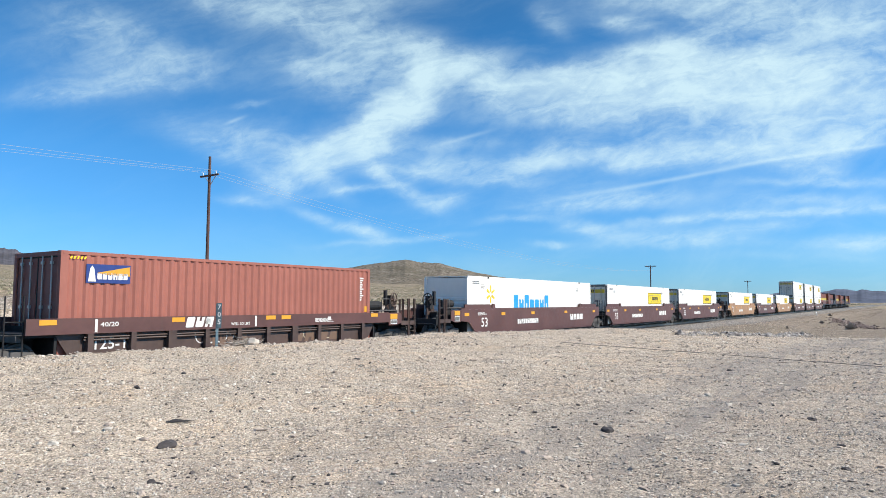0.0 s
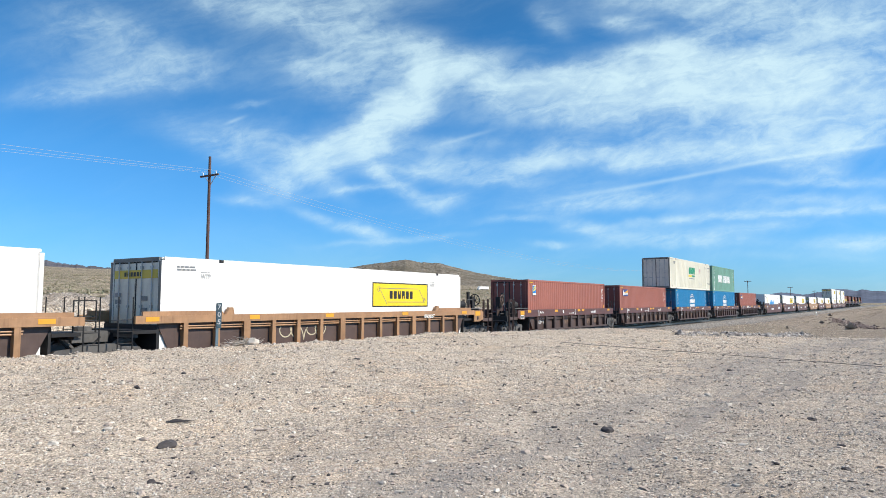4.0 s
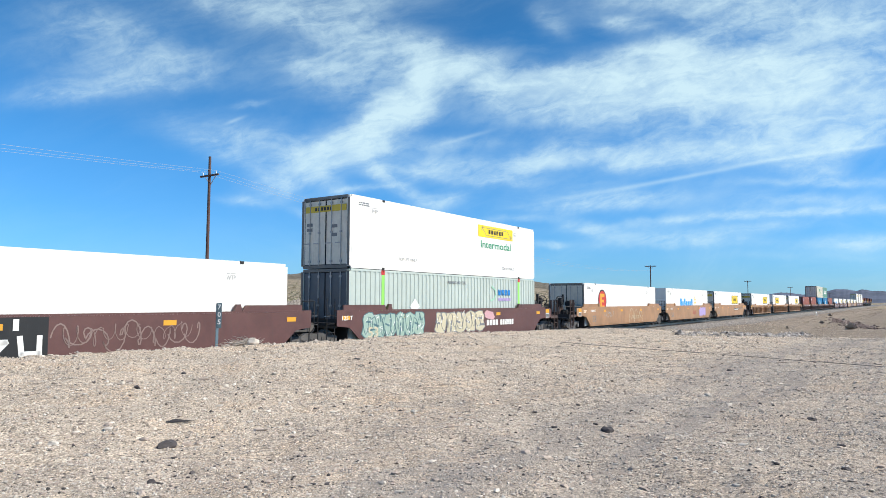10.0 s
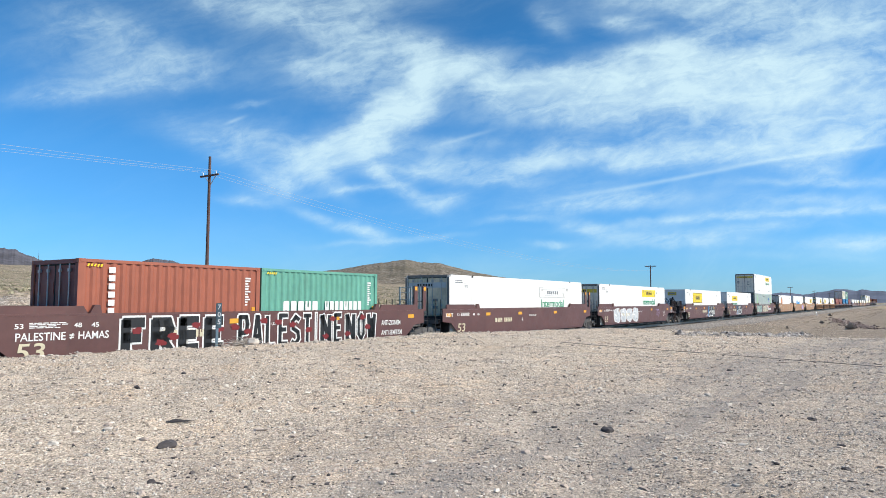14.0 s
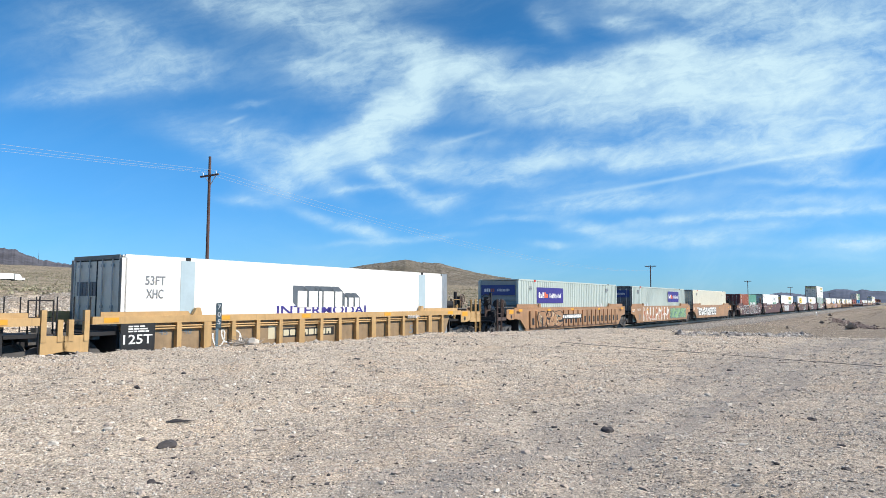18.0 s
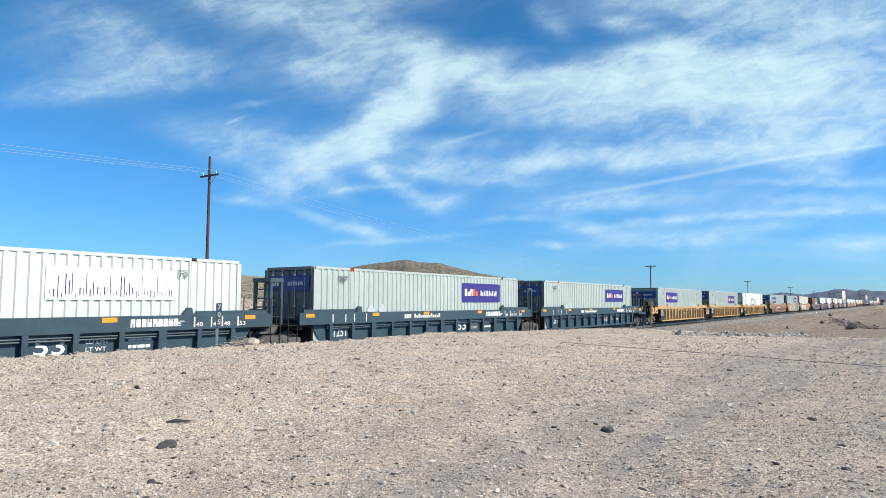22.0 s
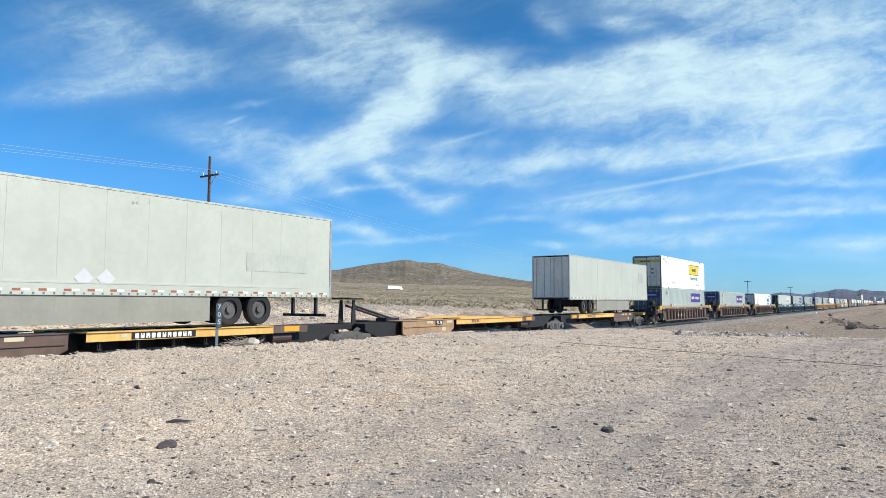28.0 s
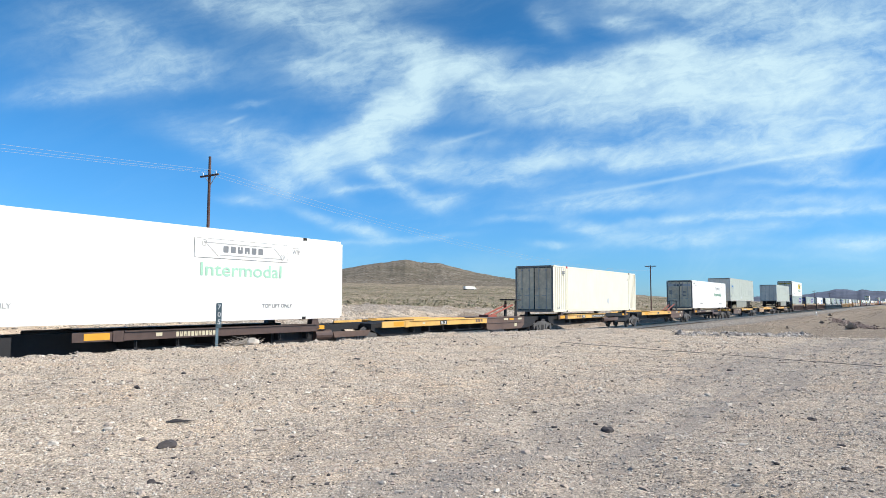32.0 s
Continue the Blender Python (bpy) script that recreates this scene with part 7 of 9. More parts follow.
# three maroon smooth units, sprayed
for k, (u, f, r) in enumerate(((-200.65, 1, 0), (-219.9, 0, 0), (-239.3, 0, 1))):
    c = unit53(u, "maroon_smooth", f, r, 12, 150 + k)
    words(c, "53", -H53 + (0.9 if k == 0 else 0.0), 0.55, 0.62, 0.42, -1.520, I_SAND)
    words(c, "125 T", -H53 - 0.6, 1.26, 0.6, 0.17, -1.506, I_WHITE)
    if k == 0:
        bubble(c, -H53 + 0.6, -H53 + 4.7, 0.45, 1.58, -1.502, I_TEAL, I_MINT, 5, 6, I_WHITE)
        bubble(c, -H53 + 5.6, -H53 + 9.9, 0.45, 1.58, -1.502, I_GREY, I_SAND, 9, 5, I_WHITE)
        bm = bmesh.new()
        blob(bm, 2.4, 1.3, 1.1, 0.5, -1.503, 4)
        part("graffiti", bm, I_PINK, c)
        glyphs(c, 2.1, 0.78, 1.2, 0.28, -1.506, I_WHITE, 4, "wordmark")
        glyphs(c, 3.5, 0.78, 1.5, 0.28, -1.506, I_WHITE, 6, "reporting_mark")
    else:
        x0 = (5.08, 8.7)[k - 1] - H53
        panel(c, x0, x0 + 2.95, 0.40, 1.58, -1.502, I_BLACK, "graffiti", "black and white sprayed block letters")
        bm = bmesh.new()
        for j, pts in enumerate((((0.12, 0.9), (0.12, 0.45), (0.5, 0.45), (0.5, 0.9), (0.12, 0.9)), ((0.85, 1.0), (1.3, 1.0), (0.85, 0.5), (1.3, 0.5)), ((1.55, 1.0), (2.0, 1.0), (1.55, 0.5), (2.0, 0.5)), ((2.3, 1.1), (2.35, 0.7), (2.75, 0.7), (2.75, 1.1)), ((0.6, 1.5), (0.6, 1.2)), ((1.5, 1.5), (1.5, 1.15)), ((2.2, 1.5), (2.2, 1.3)))):
            stroke(bm, [(x0 + a, b) for a, b in pts], 0.13, -1.507)
        part("graffiti", bm, I_WHITE, c)
        panel(c, x0 - 0.11, x0 - 0.002, 0.42, 1.58, -1.502, I_SKY, "graffiti", "blue sprayed edge")
        scrawl(c, x0 + 3.1, x0 + 7.4, 0.55, 1.5, -1.503, I_CHALK, 160 + k, 0.035, 9)
        scrawl(c, x0 - 5.6, x0 - 1.0, 0.8, 1.5, -1.5065, I_CHALK, 175 + k, 0.02, 12)
        scrawl(c, x0 + 3.3, x0 + 7.0, 0.75, 1.45, -1.5065, I_CHALK, 165 + k, 0.02, 11)
        scrawl(c, x0 - 6.0, x0 - 0.6, 0.5, 1.5, -1.503, I_CHALK, 170 + k, 0.035, 10)
        glyphs(c, x0 - 2.7, 0.88, 0.95, 0.24, -1.506, I_SAND, 4, "reporting_mark", gap=0.25)
        glyphs(c, x0 - 1.6, 0.88, 0.95, 0.24, -1.506, I_SAND, 6, "reporting_mark", gap=0.25)
        scrawl(c, x0 - 1.0, x0 - 0.1, 0.42, 0.72, -1.506, I_WHITE, 180 + k, 0.03, 3)
c = container(-200.65, L53, W53, HC, FLOOR, "shallow", PALE, SLATEDOOR, "pale green ribbed container with lime posts", "containers", "doors", True, "intermodal_container", None, I_LIME)
y = -W53 / 2 - 0.006
glyphs(c, 11.75 - H53, 1.95, 1.4, 0.30, y, I_BLUE, 4, "wordmark", gap=0.25)
glyphs(c, 11.75 - H53, 1.66, 1.4, 0.16, y, I_LILAC, 9, "wordmark")
bm = bmesh.new()
stroke(bm, [(11.1 - H53, 2.4), (11.45 - H53, 2.2), (11.5 - H53, 1.95), (11.3 - H53, 1.75), (10.95 - H53, 1.68)], 0.09, y)
part("emblem", bm, I_PALEGREEN, c, "pale lime curved emblem")
words(c, "WARNING HIGH CUBE", 6.9 - H53, 2.45, 1.6, 0.14, y, I_GREY)
shape(c, [(4.3 - H53, 1.75), (4.65 - H53, 1.4), (4.3 - H53, 1.05), (3.95 - H53, 1.4)], y, I_WHITE, "placard", "white diamond placard")
words(c, "53", -H53 + 1.2, 0.3, 0.34, 0.2, y, I_GREY)
for x in (-6.12, 5.9):
    panel(c, x, x + 0.22, HC - 0.2, HC - 0.02, y, I_RED, "lift_mark", "red lift-point mark")
white53(-200.65, FLOOR + HC, (9.7, 13.37, 5.28, 5.88), (9.95, 13.15, 4.72, 5.10), False, label="white container stacked on a pale green one")
white53(-219.9, FLOOR, (2.9, 6.45, 2.18, 2.78), (3.1, 6.2, 1.56, 2.03), False, rear="nose")
white53(-239.3, FLOOR, (2.98, 6.72, 1.95, 2.88), (3.3, 6.4, 1.40, 1.78), True, rear="nose")

# three more maroon smooth units
for k, (u, f, r) in enumerate(((-262.5, 1, 0), (-281.8, 0, 0), (-301.2, 0, 1))):
    c = unit53(u, "maroon_smooth", f, r, 12, 190 + k)
    words(c, "53", -H53 + 0.37, 0.55, 0.66, 0.40, -1.512, I_SAND, slant=0.15)
    words(c, "125 T", -H53 - 0.6, 1.26, 0.6, 0.17, -1.506, I_WHITE)
    glyphs(c, 4.0 - H53, 0.92, 0.8, 0.22, -1.506, I_SAND, 3, "reporting_mark", gap=0.25)
    glyphs(c, 4.95 - H53, 0.92, 0.9, 0.22, -1.506, I_SAND, 5, "reporting_mark", gap=0.25)
    words(c, "CAB"[(0, 2, 1)[k] - 1] if k else "A", 7.0 - H53, 0.92, 0.14, 0.2, -1.506, I_WHITE)
    for q, n_ in ((0.35, "53"), (1.75, "48"), (2.2, "45")):
        words(c, n_, -H53 + q, 1.3, 0.2, 0.12, -1.506, I_WHITE)
    words(c, "WELL LD LMT", -0.2, 1.18, 0.9, 0.09, -1.506, I_WHITE)
    if k == 0:
        bubble(c, -H53 + 2.3, -H53 + 7.9, 0.40, 1.58, -1.502, I_WHITE, I_SILVER, 12, 4, I_DIM, 0.50)
        scrawl(c, 4.6, 5.6, 0.7, 1.5, -1.503, I_LILAC, 205, 0.04, 3)
        scrawl(c, 6.6, 7.3, 0.6, 1.3, -1.503, I_WHITE, 206, 0.04, 3)
    if k == 2:
        for word, wx0, wx1 in (("FREE", -5.13, -1.62), ("PALESTINE", -1.22, 3.72), ("NOW", 3.80, 5.72)):
            fat_letters(c, word, wx0, wx1, 0.40, 1.60, -1.502)
        words(c, "PALESTINE \u2260 HAMAS", -7.7, 1.0, 2.3, 0.2, -1.506, I_WHITE, "graffiti", "small white sprayed words")
        r = random.Random(12)
        bm = bmesh.new()
        for i in range(16):
            x = -4.6 + i * 0.66
            blob(bm, x + r.uniform(-0.2, 0.2), r.uniform(0.7, 1.4), 0.36, 0.20, -1.5115, 700 + i)
        part("graffiti", bm, I_DARKRED, c, "dark red sprayed accents")
        words(c, "ANTI-ZIONISM", 6.0, 1.02, 1.25, 0.2, -1.506, I_WHITE, "graffiti", "small white sprayed words")
        words(c, "ANTI-SEMITISM", 6.0, 0.62, 1.35, 0.2, -1.506, I_WHITE, "graffiti", "small white sprayed words")
def end_tower(c, x):
    bm = bmesh.new()
    for yy in (-1.2, -0.6):
        box(bm, x, x + 0.05, yy - 0.03, yy + 0.03, 1.6, 2.62)
    for z in (1.75, 2.05, 2.35, 2.58):
        box(bm, x + 0.01, x + 0.04, -1.2, -0.6, z, z + 0.03)
    part("step_frame", bm, BAR, c, "pale steel step frame")
    bm = bmesh.new()
    box(bm, x + 0.10, x + 0.34, -1.34, -1.28, 1.55, 2.66)
    part("end_post", bm, MAROON, c)
    panel(c, x + 0.14, x + 0.30, 2.46, 2.62, -1.342, I_AMBER, "reflector", "amber reflector panel")


for ob, u, z in MOVERS:
    if ob.name.startswith("well_car") and (abs(u - (-301.2 + H53)) < 0.1 or abs(u - (-281.8 + H53)) < 0.1):
        for x in (H53 + 0.3, H53 + 0.95):
            end_tower(ob, x)
white53(-262.5, FLOOR, (9.55, 13.2, 2.40, 2.98), (9.75, 13.0, 1.76, 2.25), False)
white53(-281.8, FLOOR, (9.65, 13.33, 2.25, 2.81), (9.88, 13.1, 1.66, 2.12), True, True, door=DIRTYDOOR)
c = box40(-293.12, FLOOR, TEALBOX, TEALBOX, "sea green short shipping container in a sprayed well car", 6.058, None, 2.72)
y = -W40 / 2 - 0.006
glyphs(c, -2.05, 1.1, 1.75, 0.52, y, I_WHITE, 5, "wordmark", gap=0.25)
glyphs(c, 0.0, 1.1, 2.1, 0.52, y, I_WHITE, 8, "wordmark", gap=0.25)
c = box40(-299.25, FLOOR, RUSTRED, DARKRED, "orange-red short shipping container in a sprayed well car", 6.058, None, 2.72)
pieces("wordmark", [(-2.2, -2.02, y - 0.003, y, 2.36 - i * 0.22, 2.52 - i * 0.22) for i in range(6)], I_WHITE, c)

# three tan units, sprayed
for k, (u, f, r) in enumerate(((-324.5, 1, 0), (-343.6, 0, 0), (-363.0, 0, 1))):
    c = unit53(u, "tan_fluted" if k == 2 else "tan_smooth", f, r, 12, 220 + k)
    if k < 2:
        words(c, "53", -H53 + 0.9, 0.58, 0.62, 0.4, -1.512, I_GREY)
        words(c, "125T", -H53 - 0.6, 1.22, 0.6, 0.2, -1.506, I_WHITE)
    if k == 0:
        bubble(c, -H53 + 1.4, -H53 + 9.4, 0.5, 1.5, -1.502, I_BLACK, I_WHITE, 16, 8)
    if k == 1:
        r = random.Random(44)
        bm = bmesh.new()
        for i in range(9):
            x = -H53 + 2.2 + i * 0.84
            stroke(bm, [(x, 0.5), (x + 0.1, 1.5)], 0.20, -1.503)
            stroke(bm, [(x + 0.05, r.uniform(0.7, 1.4)), (x + 0.55, r.uniform(0.5, 1.5))], 0.16, -1.5065)
        part("graffiti", bm, I_WHITE, c, "white sprayed letter strokes")
        bm = bmesh.new()
        for i in range(9):
            x = -H53 + 2.45 + i * 0.84
            blob(bm, x, r.uniform(0.7, 1.2), 0.5, 0.5, -1.510, 60 + i)
        part("graffiti", bm, ink("burnt orange", (0.42, 0.15, 0.06)), c, "orange sprayed accents")
        bubble(c, -H53 + 9.9, -H53 + 15.3, 0.45, 1.5, -1.502, I_TEAL, ink("moss green", (0.26, 0.42, 0.20)), 21, 6, I_MINT)
    if k == 2:
        p = panel(c, -3.3, 0.2, 0.92, 1.22, -1.612, I_BLACK, "number_board", "dark number board")
        glyphs(p, -3.2, 0.97, 3.3, 0.2, -1.617, I_WHITE, 10, "reporting_mark")
        bubble(c, -H53 + 1.8, -H53 + 5.2, 0.45, 1.5, -1.621, I_BLACK, TAN, 25, 3, I_SAND)
ribbed53(-324.5, FLOOR, None, DIRTYDOOR, "doors", label="cream ribbed intermodal container", skin=CREAM)
ribbed53(-343.6, FLOOR, (9.99, 13.6, 1.99, 2.95), SLATEDOOR)
ribbed53(-363.0, FLOOR, (2.3, 6.05, 1.90, 2.82), NOSE, "nose")

# three ochre ribbed units
for k, (u, f, r) in enumerate(((-386.3, 1, 0), (-405.5, 0, 0), (-424.8, 0, 1))):
    c = unit53(u, "ochre_ribbed", f, r, 16, 240 + k)
    words(c, "53", 5.0, 0.62, 0.7, 0.36, -1.344, I_GREY)
    p = panel(c, -2.6 + k, 0.3 + k, 0.75, 1.05, -1.342, I_BLACK, "number_board")
    glyphs(p, -2.5 + k, 0.8, 2.7, 0.2, -1.347, I_SAND, 9, "reporting_mark")
    scrawl(c, -5.0 + 2 * k, -3.9 + 2 * k, 0.55, 1.2, -1.344, I_WHITE, 250 + k, 0.05, 3)
    p = panel(c, -H53 - 0.1, -H53 + 0.92, 0.42, 1.36, -1.503, I_BLACK, "data_panel", "dark data panel with white figures")
    words(p, "125T", -H53 - 0.02, 0.80, 0.86, 0.26, -1.509, I_WHITE)
    bars(p, -H53 + 0.12, 1.30, 0.55, 3, -1.509, I_WHITE, 0.04, seed=251 + k)
    panel(c, 5.2 - H53, 5.7 - H53, 0.72, 1.16, -1.344, I_SAND, "patch", "pale square patch")
    for q, n_ in ((1.15, "45"), (1.95, "40")):
        words(c, n_, q - H53, 1.0, 0.28, 0.17, -1.344, I_GREY)
    glyphs(c, 0.8, 0.6, 1.5, 0.45, -1.343, I_RED, 3, "faded_name") if k == 1 else None
c = white53(-386.3, FLOOR, label="white refrigerated container with dark block name", rear="doors", small=False, cut=0.5)
open_frame(c, H53 - 0.5, H53 - 0.05)
y = -W53 / 2 - 0.006
for x, wide, tall in ((6.55, 0.5, 0.58), (7.1, 0.5, 0.58), (7.62, 0.2, 0.58), (7.85, 0.6, 0.58), (8.48, 0.42, 0.58), (9.0, 0.18, 0.36), (9.24, 0.3, 0.36), (9.6, 0.28, 0.36)):
    a, b = x - H53, x + wide - H53
    bm, bw = bmesh.new(), bmesh.new()
    prism(bm, [(a, 1.40), (a - 0.22, 1.58), (a - 0.22, 1.58 + tall), (b - 0.24, 1.58 + tall), (b, 1.40 + tall), (b, 1.40)], y - 0.003, y)
    prism(bw, [(a, 1.40), (b - 0.04, 1.40), (b - 0.04, 1.40 + tall), (a, 1.40 + tall)], y - 0.007, y - 0.004)
    part("shadow_edge", bm, SLATEDOOR, c, "dark slate block shadow of the name")
    part("wordmark", bw, I_WHITE, c)
words(c, "INTERMODAL", 5.6 - H53, 1.13, 4.9, 0.33, y, I_PURPLE)
words(c, "53FT", 0.71 - H53, 2.06, 0.62, 0.26, y, I_GREY)
words(c, "XHC", 0.74 - H53, 1.68, 0.54, 0.26, y, I_GREY)
for x in (-6.0, 6.0):
    panel(c, x - 0.24, x + 0.24, 0.16, HC - 0.1, y + 0.001, I_ICE, "lift_plate", "pale blue plate at the lift post")
pieces("wordmark", [(-H53 + 0.004, -H53 + 0.022, 0.84 - i * 0.17, 0.97 - i * 0.17, 1.75, 2.15) for i in range(6)], SLATEDOOR, c, "dark block of the name on the doors")
ribbed53(-405.5, FLOOR, (10.03, 13.79, 1.85, 2.75), SLATEDOOR)
ribbed53(-424.8, FLOOR, (2.46, 6.2, 1.95, 2.86), NOSE, "nose")

# three slate units
for k, (u, f, r) in enumerate(((-447.9, 1, 0), (-467.15, 0, 0), (-486.3, 0, 1))):
    c = unit53(u, "slate_ribbed", f, r, 13, 270 + k)
    glyphs(c, -2.9, 1.27, 0.5, 0.17, -1.503, I_WHITE, 3, "wordmark")
    glyphs(c, -2.2, 1.27, 2.0, 0.18, -1.503, I_WHITE, 13, "wordmark", 0, (0, 2, 8, 12))
    glyphs(c, 3.9, 1.25, 1.5, 0.22, -1.503, I_WHITE, 9, "wordmark")
    words(c, "53", 1.5, 0.62, 0.75, 0.44, -1.344, I_WHITE)
    words(c, "125T", -H53 + 1.03, 0.66, 0.78, 0.34, -1.344, I_WHITE)
    for q in (-7.3, -6.6, -6.1, -5.4, 5.9, 6.5, 6.9, 7.5):
        panel(c, q, q + 0.05, 1.2, 1.5, -1.503, I_WHITE)
    for q, n_ in ((5.98, "40"), (6.58, "45"), (6.98, "48"), (7.58, "53")):
        words(c, n_, q, 1.22, 0.24, 0.13, -1.506, I_WHITE)
    words(c, "LD LMT", 2.78, 0.86, 0.62, 0.11, -1.344, I_WHITE)
    words(c, "LT WT", 2.78, 0.66, 0.55, 0.11, -1.344, I_WHITE)
    bars(c, 3.95, 0.97, 0.6, 1, -1.344, I_WHITE, 0.09, seed=280 + k)
    bars(c, 3.95, 0.77, 0.6, 1, -1.344, I_WHITE, 0.09, seed=281 + k)
    for e in [1] + ([-1] if r else []):
        xm = e * (H53 + 1.25)
        for x in (-0.26, 0.20):
            bm = bmesh.new()
            for yy in (-1.2, -0.45):
                box(bm, xm + x, xm + x + 0.10, yy - 0.05, yy + 0.05, 1.17, 2.72)
            for z in (1.45, 1.75, 2.05, 2.35):
                box(bm, xm + x + 0.02, xm + x + 0.08, -1.2, -0.45, z, z + 0.05)
            part("end_tower", bm, SLATE, c, "slate ladder tower on the end platform")
        bm = bmesh.new()
        box(bm, xm - 0.28, xm + 0.32, -1.27, -0.38, 2.62, 2.76)
        part("tower_cap", bm, SLATE, c)
ribbed53(-447.9, FLOOR, (10.2, 13.9, 2.0, 2.87), SLATEDOOR, skin=PALE)
ribbed53(-467.15, FLOOR, (10.04, 13.8, 1.95, 2.88), SLATEDOOR)
ribbed53(-486.3, FLOOR, (9.8, 13.5, 2.0, 2.85), LOCOBLACK, patch=True, skin=paint("bleached pale paint", (0.66, 0.70, 0.63), 0.1, 0.05), label="pale grey ribbed container with a faded patch and dark doors")

# three single brown ribbed cars
for k, u in enumerate((-509.5, -532.6, -555.9)):
    c = unit53(u, "brown_ribbed" if k != 1 else "rust_ribbed", 1, 1, 14, 300 + k)
    words(c, "53", 4.8, 0.58, 0.62, 0.34, -1.344, I_SAND)
    glyphs(c, -3.4, 0.64, 1.0, 0.24, -1.344, I_SAND, 4, "reporting_mark")
    glyphs(c, -2.1, 0.64, 1.2, 0.24, -1.344, I_SAND, 6, "reporting_mark")
    for j in range(3):
        scrawl(c, -1.0 + j * 1.7, 0.0 + j * 1.7, 0.5, 1.15, -1.344, (I_WHITE, I_SILVER, I_SAND)[(j + k) % 3], 310 + 7 * k + j, 0.045, 3)
    panel(c, -6.2 + k, -5.6 + k, 1.42, 1.54, -1.503, I_SAND, "patch")
    glyphs(c, 2.95, 0.72, 1.5, 0.36, -1.344, I_SAND, 3, "wordmark", gap=0.3)
    panel(c, 5.55, 5.95, 0.68, 1.1, -1.344, I_SAND, "data_panel", "sand-coloured data stencil")
c = white53(-509.5, FLOOR, label="white refrigerated container with slanted blue name", small=False, cut=1.35)
open_frame(c, H53 - 1.35, H53 - 0.35)
y = -W53 / 2 - 0.006
for x in (-6.0, 6.0):
    panel(c, x - 0.24, x + 0.24, 0.16, HC - 0.1, y + 0.001, I_ICE, "lift_plate", "pale blue plate at the lift post")
pieces("wordmark", [(-H53 + 0.004, -H53 + 0.022, 0.86 - i * 0.24, 1.05 - i * 0.24, 1.85, 2.2) for i in range(6)], I_BLUE, c, "blue block of the name on the doors")
glyphs(c, 10.75 - H53, 1.70, 2.15, 0.52, y, I_BLUE, 6, "wordmark", 0.2, (), "", 0.14)
shape(c, [(10.65 - H53, 1.25), (12.75 - H53, 1.25), (12.85 - H53, 1.52), (10.75 - H53, 1.52)], y, I_SKY, "stripe", "blue slanted stripe")
bars(c, 12.3 - H53, 2.62, 1.2, 1, y, I_GREY, 0.09, seed=5)
bars(c, 14.5 - H53, 2.35, 1.2, 1, y, I_GREY, 0.13, seed=6)
ribbed53(-532.6, FLOOR, (9.84, 13.6, 1.95, 2.84), SLATEDOOR)
ribbed53(-556.03, FLOOR, (10.13, 13.9, 1.98, 2.87), SLATEDOOR)
white53(-556.03, FLOOR + HC, (9.62, 13.38, 4.78, 5.68), (10.15, 12.88, 4.22, 4.58), True, label="white container stacked on a pale grey one")


# ---- spine cars ----
def bearer(bm, s):
    prism(bm, [(-0.05, 1.10), (0.05, 1.10), (0.04, 0.66), (-0.04, 0.66)], min(s * 0.42, s * 1.26), max(s * 0.42, s * 1.26))
    box(bm, -0.015, 0.015, min(s * 1.26, s * 1.30), max(s * 1.26, s * 1.30), 0.68, 0.90)
    box(bm, -0.07, 0.07, min(s * 1.24, s * 1.31), max(s * 1.24, s * 1.31), 0.66, 0.70)


